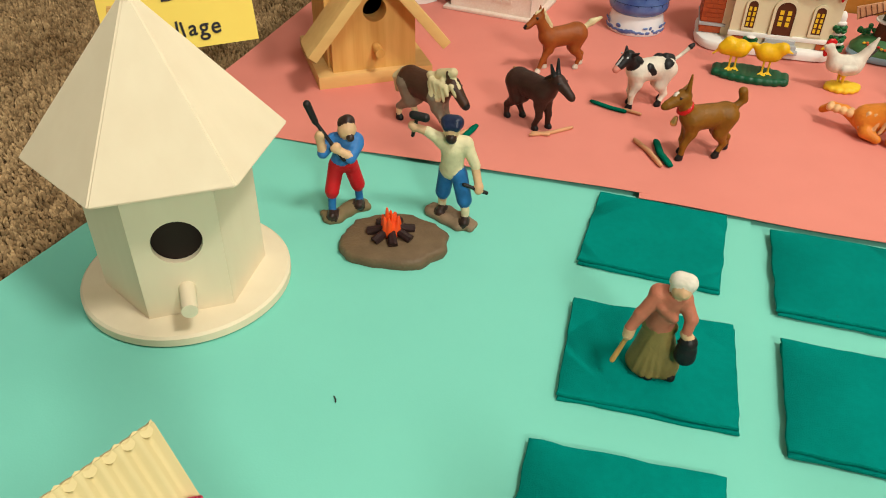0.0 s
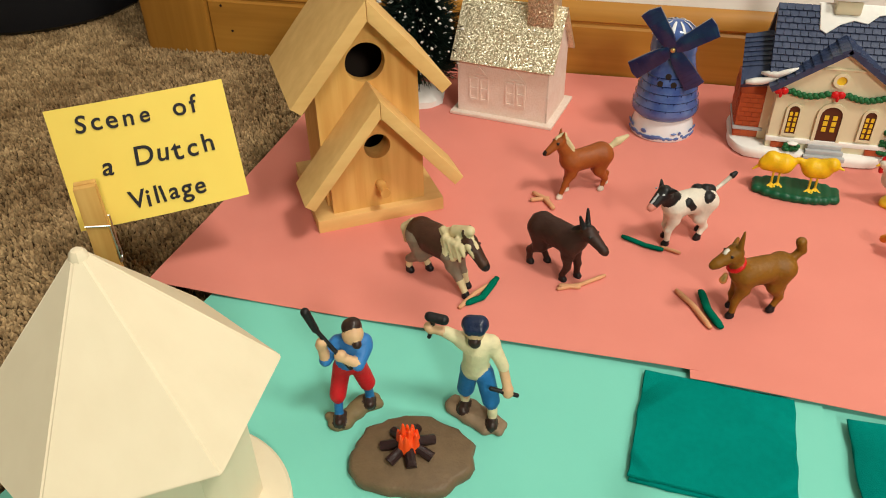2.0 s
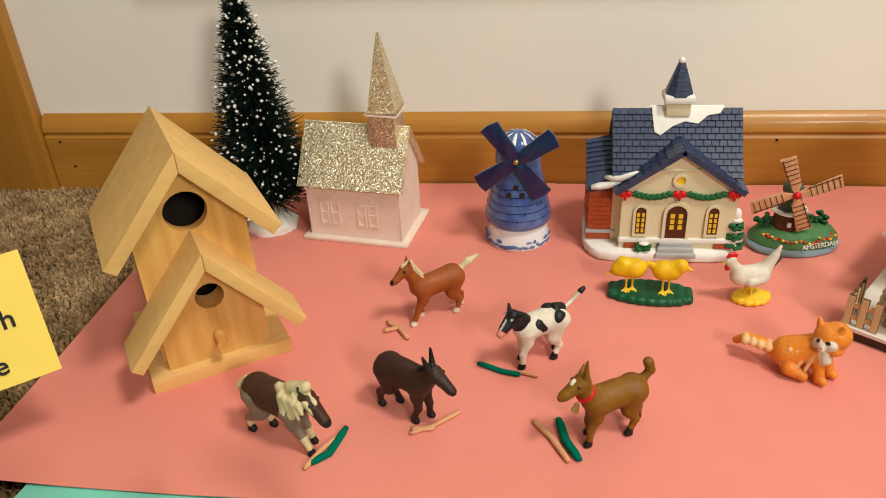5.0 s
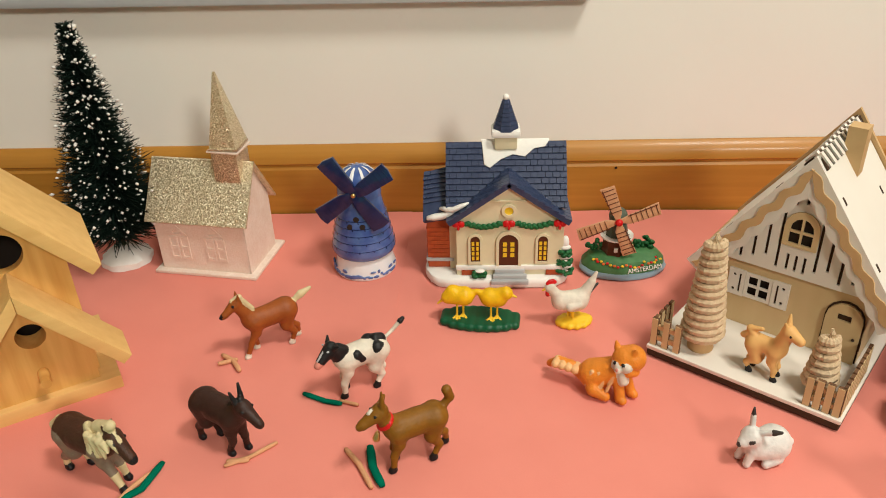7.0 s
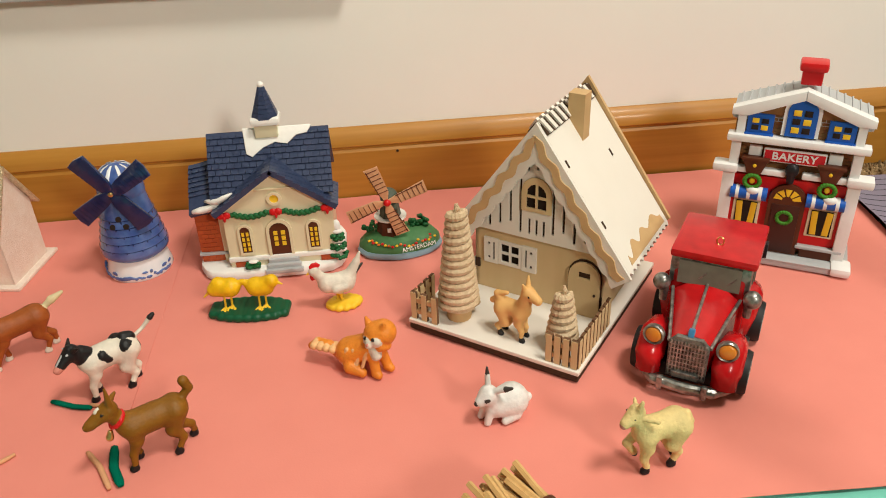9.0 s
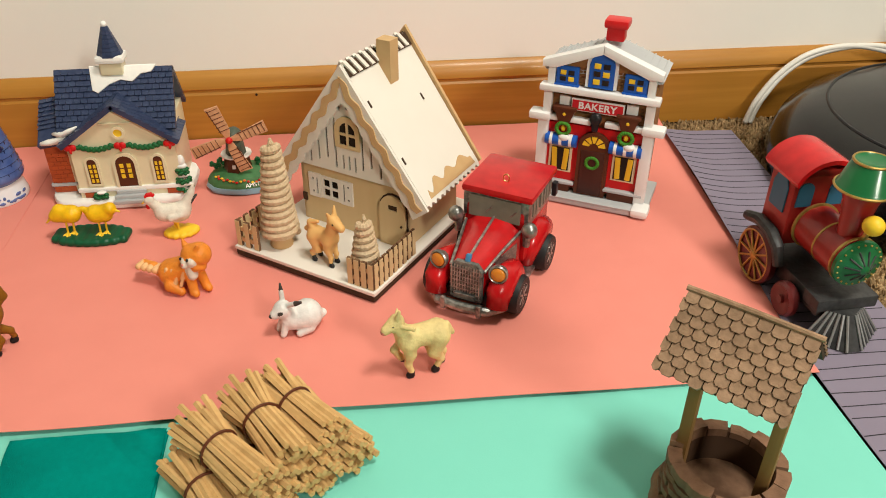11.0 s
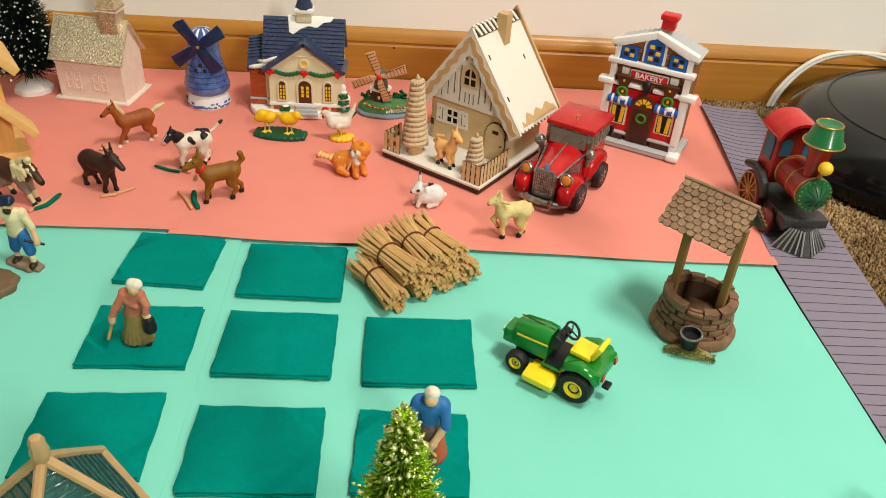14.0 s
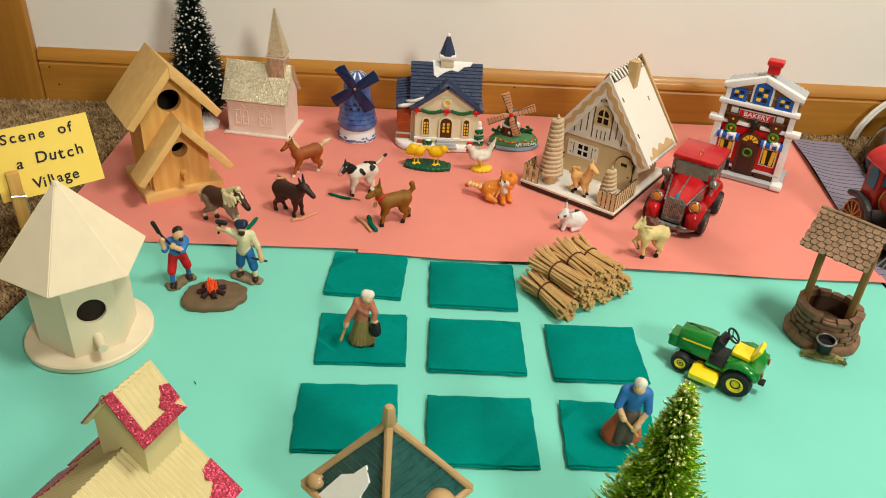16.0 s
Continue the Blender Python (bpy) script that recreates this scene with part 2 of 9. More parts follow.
TUFT = material("brown_carpet_pile", (0.47, 0.325, 0.17), 0.95, second=(0.17, 0.10, 0.045), scale=55, mix=1.0, spec=0.1, vary=0.55)
WALL = material("white_wall_paint", (0.87, 0.84, 0.78), 0.75, second=(0.83, 0.80, 0.74), scale=9, mix=0.5, bump=0.25, bump_scale=70, spec=0.3)
# tan for unseen walls, dark only to soak up bounced light
TANABSORB = material("tan_bounce_absorber", (0.30, 0.245, 0.18), 0.8, second=(0.27, 0.215, 0.155), scale=9, mix=0.5, bump=0.25, bump_scale=70, spec=0.2)
CEIL = material("ceiling_paint", (0.82, 0.80, 0.77), 0.9, scale=20, bump=0.2)
OAK = material("oak_trim", (0.47, 0.215, 0.034), 0.42, second=(0.33, 0.135, 0.016), scale=90, mix=0.8, bump=0.10, stretch=(0.06, 1, 1.6), coat=0.1, spec=0.35)
OAKV = material("oak_casing", (0.47, 0.215, 0.034), 0.42, second=(0.31, 0.125, 0.015), scale=80, mix=0.8, bump=0.10, stretch=(1.4, 1, 0.06), coat=0.1, spec=0.35)
PINE = material("pine_wood", (0.78, 0.47, 0.15), 0.6, second=(0.56, 0.27, 0.06), scale=130, mix=1.0, bump=0.15, stretch=(1, 1, 0.07))
PINEX = material("pine_wood_crossways", (0.78, 0.50, 0.19), 0.6, second=(0.62, 0.35, 0.11), scale=120, mix=0.7, bump=0.15, stretch=(0.08, 1, 1))
WHITEWOOD = material("raw_white_wood", (0.77, 0.67, 0.49), 0.7, second=(0.69, 0.58, 0.41), scale=70, mix=0.6, bump=0.18, stretch=(1, 1, 0.2))
# near-black that paints shade inside holes; also nail marks, dark panes and gaps
HOLEDARK = material("hole_shade_and_dark_panes", (0.02, 0.012, 0.008), 0.9, scale=60)
BLACK = paint("black_paint", (0.012, 0.012, 0.014), 0.4)
GLOSSBLACK = material("glossy_black_plastic", (0.004, 0.004, 0.0045), 0.16, scale=40, spec=0.35)

# ---- the setting ----
def structure(ob, label, category):
    return tagged(ob, label, category, kind="structure")


floor_bm = bmesh.new()
add_box(floor_bm, (5.6, 5.4, 0.05), (0.3, -1.3, -0.034))
structure(part("floor", floor_bm, CARPET), "brown speckled carpet floor of the room", "floor")

# carpet pile on both sides of the paper and beyond the doorway
def pile(regions, pitch):
    rng = np.random.default_rng(3)
    V, F = [], []
    for x0, x1, y0, y1 in regions:
        xs, ys = np.meshgrid(np.arange(x0, x1, pitch), np.arange(y0, y1, pitch))
        c = np.stack([xs.ravel(), ys.ravel()], 1) + rng.uniform(-0.5, 0.5, (xs.size, 2)) * pitch
        k = len(c)
        h = rng.uniform(0.0045, 0.0085, k)
        lean = rng.uniform(-0.003, 0.003, (k, 2))
        r = rng.uniform(0.0010, 0.0017, k)
        a0 = rng.uniform(0, 6.28, k)
        rows = []
        for fz, fr in ((0.0, 0.8), (0.75, 1.1)):
            for j in range(3):
                a = a0 + j * 2.0944
                rows.append(np.stack([c[:, 0] + fz * lean[:, 0] + r * fr * np.cos(a), c[:, 1] + fz * lean[:, 1] + r * fr * np.sin(a), -0.0102 + fz * h], 1))
        rows.append(np.stack([c[:, 0] + lean[:, 0], c[:, 1] + lean[:, 1], -0.0102 + h], 1))
        base = len(V) and sum(len(v) for v in V)
        V.append(np.stack(rows, 1).reshape(-1, 3))
        o = base + 7 * np.arange(k)[:, None]
        for j in range(3):
            i = (j + 1) % 3
            F += [o + np.array([[j, i, 3 + i]]), o + np.array([[j, 3 + i, 3 + j]]), o + np.array([[3 + j, 3 + i, 6]])]
    return np.concatenate(V), np.concatenate(F)


pv, pf = pile([(-0.86, -0.285, -0.72, 0.16), (0.66, 1.18, -0.75, -0.012), (-0.285, -0.2, -0.05, -0.01)], 0.0026)
tagged(raw("carpet_pile", pv.tolist(), pf.tolist(), TUFT), "short brown and tan carpet pile beside the paper", "carpet", kind="stuff")

# walls: the back wall with a doorway towards its end, and plain unseen walls that close the room
DOOR_R, WALL_T = -0.585, 0.11
structure(part("wall_north", box((2.97, WALL_T, 2.5), (DOOR_R + 1.485, WALL_T / 2, 1.23)), WALL), "white painted wall with fine roller texture", "wall")
structure(part("wall_north_over_door", box((0.85, WALL_T, 0.45), (DOOR_R - 0.425, WALL_T / 2, 2.255)), WALL), "white painted wall above the doorway", "wall")
structure(part("wall_north_far", box((0.9, WALL_T, 2.5), (DOOR_R - 1.3, WALL_T / 2, 1.23)), WALL), "white painted wall beyond the doorway", "wall")
# unseen east and south walls: tan added to dim bounce and reflections
structure(part("wall_east", box((0.1, 5.3, 2.5), (2.43, -1.3, 1.23)), TANABSORB), "plain unseen side wall, tan to soak up bounced light", "wall")
# unseen west wall: white so that it bounces light onto the village
structure(part("wall_west", box((0.1, 5.3, 2.5), (-2.38, -1.3, 1.23)), WALL), "plain unseen side wall, white to bounce light back", "wall")
structure(part("wall_south", box((4.9, 0.1, 2.5), (0.03, -3.95, 1.23)), TANABSORB), "plain unseen wall behind the camera, tan to cut reflections", "wall")
structure(part("wall_hall", box((4.9, 0.1, 2.5), (0.03, 1.3, 1.23)), WALL), "wall of the dark hall beyond the doorway", "wall")
structure(part("ceiling", box((4.9, 5.4, 0.08), (0.03, -1.3, 2.5)), CEIL), "flat white ceiling", "ceiling")

# baseboard: a moulded strip along the wall
H = 0.0765
prof = [(0, 0), (-0.0115, 0), (-0.0115, 0.053), (-0.0095, 0.0555), (-0.0095, 0.0575), (-0.0115, 0.0595), (-0.0105, 0.067), (-0.006, 0.0735), (-0.002, H), (0, H)]
bb = bmesh.new()
xs = (-0.4985, 2.38)
vs = [[bb.verts.new((x, y - 0.0005, z - 0.006 if z == 0 else z)) for y, z in prof] for x in xs]
for i in range(len(prof)):
    j = (i + 1) % len(prof)
    bb.faces.new((vs[0][i], vs[0][j], vs[1][j], vs[1][i]))
bb.faces.new(vs[0])
bb.faces.new(vs[1])
baseboard = structure(part("baseboard", bb, OAK, smooth=30), "oak baseboard with a moulded top and nail marks", "baseboard")
for x, z in ((0.239, 0.0515), (-0.483, 0.049), (-0.474, 0.021), (0.61, 0.048)):
    part("nail_mark", cone(0.0013, 0.0013, 0.0012, (x, -0.0116, z), (90, 0, 0), 10), HOLEDARK, baseboard)

# door casing: a flat oak board with rounded edges, and the jamb inside the doorway
cas = bmesh.new()
add_box(cas, (0.082, 0.017, 2.14), (-0.5415, -0.009, 1.062), bevel=0.004)
add_box(cas, (0.012, WALL_T + 0.004, 2.14), (-0.579, WALL_T / 2, 1.062), bevel=0.001)
structure(part("trim", cas, OAKV), "oak door casing with rounded edges", "door casing")

# paper sheets
def sheet(name, corners, z, mat, label, lift=(), thick=0.0004, n=36):
    """A thin sheet between four corners with slight waves."""
    a, b, c, d = [Vector((*p, 0)) for p in corners]
    bm = bmesh.new()
    grid = []
    for i in range(n + 1):
        row = []
        for j in range(n + 1):
            u, v = i / n, j / n
            p = (a * (1 - u) + b * u) * (1 - v) + (d * (1 - u) + c * u) * v
            e = (0.0014 + 0.0036 * noise.noise((p.x * 8, 0.3, z * 900))) * (max(0, 1 - v * 11) ** 1.5 + 0.6 * max(0, 1 - (1 - v) * 9)) + 0.0005 * noise.noise((p.x * 7, p.y * 7, z * 1000))
            q = Vector((p.x, p.y, z + max(e, -0.0003)))
            q.y += 0.0025 * noise.noise((p.x * 5, 4.0, z * 700)) * (1 - v)
            for lx, ly, r, h in lift:
                q.z += h * max(0, 1 - math.hypot(p.x - lx, p.y - ly) / r) ** 1.6
            row.append(bm.verts.new(q))
        grid.append(row)
    top = [bm.faces.new((grid[i][j], grid[i + 1][j], grid[i + 1][j + 1], grid[i][j + 1])) for i in range(n) for j in range(n)]
    ext = bmesh.ops.extrude_face_region(bm, geom=top)
    for v in ext["geom"]:
        if isinstance(v, bmesh.types.BMVert):
            v.co.z += thick
    return tagged(part(name, bm, mat, smooth=40), label, "paper")


sheet("paper_sheet", ((0.09, -1.45), (0.632, -1.45), (0.636, -0.40), (0.09, -0.40)), 0.0006, GREEN, "large aqua green paper sheet lying on the carpet")
sheet("paper_sheet", ((-0.47, -1.45), (0.097, -1.45), (0.0975, -0.40), (-0.285, -0.40)), 0.0016, GREEN, "large aqua green paper sheet overlapping its neighbour")
sheet("paper_sheet", ((0.025, -0.436), (0.639, -0.4545), (0.69, -0.016), (0.025, -0.014)), 0.0030, PINK, "salmon pink paper sheet reaching to the baseboard", lift=((0.05, -0.44, 0.2, 0.0015),))
sheet("paper_sheet", ((-0.337, -0.424), (0.033, -0.4285), (0.034, -0.014), (-0.327, -0.016)), 0.0040, PINK, "salmon pink paper sheet overlapping the next sheet", lift=((-0.33, -0.41, 0.12, 0.002),))
INK = material("black_marker_ink", (0.015, 0.013, 0.018), 0.6, scale=200)


def track_edges(y):
    """Where the strip's two edges run, at y."""
    left = 0.6300 + 0.0070 * (y + 1.3) / 0.85 if y < -0.45 else 0.637 + 0.043 * (y + 0.45) / 0.393
    return left, 0.655 + 0.107 * (y + 1.3) / 1.24


def track_height(u, y):
    """Lies on the pink sheet along one edge, where it curls up, and on the carpet along the other."""
    curl = 0.0075 * max(0, 1 - abs(y + 0.17) / 0.19) ** 0.8 * max(0, 1 - u / 0.45) ** 1.5
    rest = 0.0020 + 0.0022 * min(1, max(0, (y + 0.50) / 0.05))
    return rest - (rest - 0.0008) * u + curl + 0.0003 * noise.noise((u * 3, y * 9, 0.7))


bm = bmesh.new()
grid = [[bm.verts.new((l + (r - l) * i / 10, y, track_height(i / 10, y))) for i in range(11)] for y in np.linspace(-1.3, -0.057, 61) for l, r in (track_edges(y),)]
faces = [bm.faces.new((p[i], p[i + 1], q[i + 1], q[i])) for p, q in zip(grid, grid[1:]) for i in range(10)]
for g in bmesh.ops.extrude_face_region(bm, geom=faces)["geom"]:
    if isinstance(g, bmesh.types.BMVert):
        g.co.z += 0.0004
road = structure(part("road", bm, PURPLE, smooth=40), "strip of grey purple paper with hand-drawn track lines", "paper track")
y = -0.068
while y > -0.82:
    l, r = track_edges(y)
    u0, u1, tilt = random.uniform(0.0, 0.04), random.uniform(0.96, 1.0), random.uniform(-0.0035, 0.002)
    pts = []
    for i in range(9):
        u = u0 + (u1 - u0) * i / 8
        yy = y + tilt * (u - 0.5) + 0.0006 * noise.noise((u * 4, y * 60, 0.2))
        pts.append((l + (r - l) * u, yy, track_height(u, yy) + 0.0004))
    part("track_line", tube(pts, 0.00042, 5), INK, road)
    y -= 0.0122 + random.uniform(-0.0012, 0.0012)

# a dark thread on the green paper
tagged(part("thread", tube([(-0.1070, -0.6533, 0.0026), (-0.1055, -0.6548, 0.0026), (-0.1047, -0.6568, 0.0026)], 0.0004, 6), INK, smooth=True), "short black thread lying on the green paper", "thread")

# felt patches
def felt(cx, cy, w, d, turn, k):
    """A folded piece: two soft layers that do not quite meet at the edges."""
    t = thing("felt_patch", cx, cy, turn, 0, "folded dark teal felt rectangle lying on the green paper", "felt patch", "felt field patches")
    for name, z0, dx, dy, seed in (("lower_layer", 0.0023, 0.0009, -0.0013, 0.0), ("upper_layer", 0.0045, 0.0, 0.0, 5.0)):
        bm = bmesh.new()
        n = 16
        loop = []
        for i in range(4 * n):
            s, u = divmod(i, n)
            u /= n
            x, y = [(-0.5 + u, -0.5), (0.5, -0.5 + u), (0.5 - u, 0.5), (-0.5, 0.5 - u)][s]
            q = 0.0013 * noise.noise((x * 6 + k * 3.1, y * 6 + seed, 1.3 * k)) + 0.00035 * noise.noise((x * 60, y * 60, k + seed))
            loop.append((x * w + q + dx, y * d + 0.9 * q + dy))
        layers = []
        for z, s in ((0.0, 0.992), (0.0010, 1.0), (0.0019, 0.988)):
            layers.append([bm.verts.new((x * s, y * s, z0 + z + 0.0009 * noise.noise((x * 28, y * 28, k + 0.2 * seed)))) for x, y in loop])
        for p, q in zip(layers, layers[1:]):
            for i in range(len(loop)):
                j = (i + 1) % len(loop)
                bm.faces.new((p[i], p[j], q[j], q[i]))
        bm.faces.new(layers[0][::-1])
        bmesh.ops.triangle_fill(bm, use_beauty=True, edges=[e for e in bm.edges if e.is_boundary])
        part(name, bm, FELT, t, smooth=60)


for k, (cx, cy, w, d, turn) in enumerate(((0.038, -0.476, 0.083, 0.079, -4), (0.155, -0.488, 0.094, 0.081, -1), (0.041, -0.586, 0.087, 0.075, 1), (0.154, -0.591, 0.094, 0.078, -1),
                                          (0.272, -0.596, 0.092, 0.081, 0), (0.035, -0.694, 0.088, 0.080, 1), (0.153, -0.705, 0.094, 0.080, 0), (0.266, -0.706, 0.082, 0.077, -2))):
    felt(cx, cy, w, d, turn, k)

# ---- shared colours of the toys ----
CREAM = paint("cream_paint", (0.74, 0.66, 0.45), 0.35, coat=0.3)
WHITE = paint("white_glaze", (0.82, 0.79, 0.74), 0.3, coat=0.4)
SNOW = material("snow_paint", (0.84, 0.82, 0.78), 0.6, scale=300, bump=0.4)
NAVY = material("navy_glaze", (0.018, 0.030, 0.075), 0.4, second=(0.045, 0.062, 0.125), scale=200, mix=0.9, bump=0.2, coat=0.25)
BRICKRED = material("brick_red_paint", (0.46, 0.09, 0.025), 0.5, second=(0.36, 0.06, 0.02), scale=180, mix=0.7, bump=0.2, vary=0.12)
RED = paint("red_paint", (0.60, 0.010, 0.012), 0.35, coat=0.1)
LEAFGREEN = paint("garland_green", (0.012, 0.12, 0.035), 0.45)
BROWN = paint("dark_brown_paint", (0.10, 0.028, 0.012), 0.45)
YELLOW = paint("yellow_paint", (0.85, 0.55, 0.03), 0.45)
LIGHTGREY = paint("light_grey_paint", (0.45, 0.46, 0.47), 0.5)
DELFT = material("delft_blue_glaze", (0.022, 0.055, 0.24), 0.14, second=(0.13, 0.22, 0.48), scale=75, mix=1.0, coat=0.5)
DELFTDARK = material("dark_cobalt_glaze", (0.006, 0.014, 0.065), 0.15, second=(0.010, 0.024, 0.10), scale=120, mix=0.8, coat=0.6)
PORCELAIN = material("porcelain_glaze", (0.80, 0.80, 0.80), 0.1, second=(0.70, 0.73, 0.80), scale=60, mix=0.5, coat=0.6)
BRASS = material("brass_pin", (0.75, 0.52, 0.2), 0.3, 1.0, scale=90)
STEEL = material("steel_wire", (0.55, 0.54, 0.52), 0.3, 1.0, scale=90)
CARD = material("yellow_card", (0.90, 0.66, 0.13), 0.7, second=(0.86, 0.61, 0.11), scale=40, mix=0.5, bump=0.05, spec=0.3)
PINKCARD = material("pale_pink_glitter_card", (0.74, 0.58, 0.48), 0.55, second=(0.82, 0.70, 0.62), scale=500, mix=1.0, bump=0.6, bump_scale=900)


def glitter(name, base, spark, scale=1500.0, sharp=0.4, rough=0.35):
    """Loose flakes that each face their own way."""
    m = bpy.data.materials.new(name)
    m.use_nodes = True
    nt = m.node_tree
    b = nt.nodes["Principled BSDF"]
    tc, vo, mx = nt.nodes.new("ShaderNodeTexCoord"), nt.nodes.new("ShaderNodeTexVoronoi"), nt.nodes.new("ShaderNodeMix")
    vo.inputs["Scale"].default_value = scale
    nt.links.new(tc.outputs["Object"], vo.inputs["Vector"])
    sep = nt.nodes.new("ShaderNodeSeparateColor")
    nt.links.new(vo.outputs["Color"], sep.inputs[0])
    mx.data_type = "RGBA"
    mx.inputs["A"].default_value, mx.inputs["B"].default_value = (*base, 1), (*spark, 1)
    nt.links.new(sep.outputs[0], mx.inputs["Factor"])
    nt.links.new(mx.outputs["Result"], b.inputs["Base Color"])
    b.inputs["Metallic"].default_value, b.inputs["Roughness"].default_value = 0.75, rough
    sub, geo, add, nrm = nt.nodes.new("ShaderNodeVectorMath"), nt.nodes.new("ShaderNodeNewGeometry"), nt.nodes.new("ShaderNodeVectorMath"), nt.nodes.new("ShaderNodeVectorMath")
    sub.operation, add.operation, nrm.operation = "SUBTRACT", "MULTIPLY_ADD", "NORMALIZE"
    sub.inputs[1].default_value = (0.5, 0.5, 0.5)
    nt.links.new(vo.outputs["Color"], sub.inputs[0])
    nt.links.new(sub.outputs[0], add.inputs[0])
    add.inputs[1].default_value = (2 * sharp,) * 3
    nt.links.new(geo.outputs["Normal"], add.inputs[2])
    nt.links.new(add.outputs[0], nrm.inputs[0])
    nt.links.new(nrm.outputs[0], b.inputs["Normal"])
    return m


GOLDGLIT = glitter("champagne_glitter", (0.55, 0.46, 0.26), (0.95, 0.88, 0.68))
TOWERGLIT = glitter("rose_gold_glitter", (0.42, 0.30, 0.20), (0.80, 0.66, 0.48))
REDGLIT = glitter("crimson_glitter", (0.30, 0.02, 0.05), (0.75, 0.10, 0.16), 1200)


def text(name, body, size, mat, parent, m, extrude=0.0002, spread=1.0, shear=0.0, bold=0.0):
    cu = bpy.data.curves.new(name, "FONT")
    cu.body, cu.size, cu.extrude, cu.align_x, cu.align_y, cu.space_character, cu.shear = body, size, extrude, "CENTER", "CENTER", spread, shear
    cu.offset = bold
    tmp = bpy.data.objects.new(name, cu)
    scene.collection.objects.link(tmp)
    me = bpy.data.meshes.new_from_object(tmp.evaluated_get(bpy.context.evaluated_depsgraph_get()))
    bpy.data.objects.remove(tmp)
    me.materials.clear()
    me.materials.append(mat)
    ob = new(name, me)
    ob.parent = parent
    ob.matrix_basis = m
    return ob


PINK_Z, GREEN_Z = 0.0046, 0.0023


def gable_roof(t, hs, ze, zr, thick, y0, y1, mat, x=0.0, bevel=0.0012, name="roof_board"):
    """Two boards that lean together over x."""
    n = Vector((zr - ze, hs)).normalized() * thick
    for s in (-1, 1):
        top = Vector((x, zr))
        low = Vector((x + s * hs, ze))
        pts = [(top.x, top.y), (low.x, low.y), (low.x - s * n.x, low.y - n.y), (top.x, top.y - thick / (n.normalized().y))]
        part(name, prism(pts, y1 - y0, Matrix.Translation((0, y0, 0)), bevel=bevel), mat, t)


def house_panel(w, h, zr, x=0.0, z0=0.0):
    return [(x - w, z0), (x + w, z0), (x + w, h), (x, zr), (x - w, h)]


# ---- white hexagonal birdhouse ----
def hex_birdhouse():
    t = thing("birdhouse", -0.2215, -0.5905, 0, GREEN_Z, "unpainted white six-sided wooden birdhouse on a round base", "birdhouse")
    part("base_disc", lathe([(0.0, 0), (0.057, 0), (0.0585, 0.001), (0.0585, 0.0055), (0.057, 0.0068), (0.0, 0.0068)], seg=72), WHITEWOOD, t)
    a0, R, H0 = 33.5, 0.0445, 0.0985
    corner = [Vector((R * math.cos(radians(a0 + 60 * k)), R * math.sin(radians(a0 + 60 * k)), 0)) for k in range(6)]
    for k in range(6):
        p, q = corner[k], corner[(k + 1) % 6]
        w = (q - p).length
        m = Matrix.Translation(((p + q) / 2) + Vector((0, 0, 0.0068))) @ pose(0, 0, 0, 0, 0, math.degrees(math.atan2((q - p).y, (q - p).x)))
        holes = [circle(0, 0.0460, 0.0128, 28)] if k == 4 else []
        part("wall_panel", prism(rect(0, H0 / 2, w - 0.0003, H0), 0.0035, m, holes), WHITEWOOD, t)
        if k == 4:
            part("perch", cone(0.0044, 0.0042, 0.021, (m @ Vector((0.0, 0.001, 0.0165))), (90, 0, 33.5), 20), WHITEWOOD, t, m=None)
    bm = bmesh.new()
    ring = [bm.verts.new((0.0665 * math.cos(radians(a0 + 60 * k)), 0.0665 * math.sin(radians(a0 + 60 * k)), 0.0915)) for k in range(6)]
    ring2 = [bm.verts.new((0.0635 * math.cos(radians(a0 + 60 * k)), 0.0635 * math.sin(radians(a0 + 60 * k)), 0.0905)) for k in range(6)]
    top = [bm.verts.new((0.004 * math.cos(radians(a0 + 60 * k)), 0.004 * math.sin(radians(a0 + 60 * k)), 0.1655)) for k in range(6)]
    ins = bm.verts.new((0, 0, 0.156))
    for k in range(6):
        j = (k + 1) % 6
        bm.faces.new((ring[k], ring[j], top[j], top[k]))
        bm.faces.new((ring[k], ring[j], ring2[j], ring2[k]))
        bm.faces.new((ring2[k], ring2[j], ins))
    bm.faces.new(top)
    bmesh.ops.recalc_face_normals(bm, faces=bm.faces[:])
    bmesh.ops.bevel(bm, geom=[e for e in bm.edges if e.calc_face_angle(0) > 0.3], offset=0.0008, segments=2, affect="EDGES")
    part("roof", bm, WHITEWOOD, t)
    # added dark lining: the unlit inside is put into its colour
    part("hollow_shade", lathe([(0.0350, 0.007), (0.0350, 0.094), (0.0, 0.095)], seg=24), HOLEDARK, t, "dark lining that paints the unlit inside")
    part("roof_cap", lathe([(0.0, 0.1640), (0.0040, 0.1645), (0.0034, 0.1668), (0.0022, 0.1682), (0.0, 0.1686)], seg=20, wobble=0.25), WHITEWOOD, t)


hex_birdhouse()


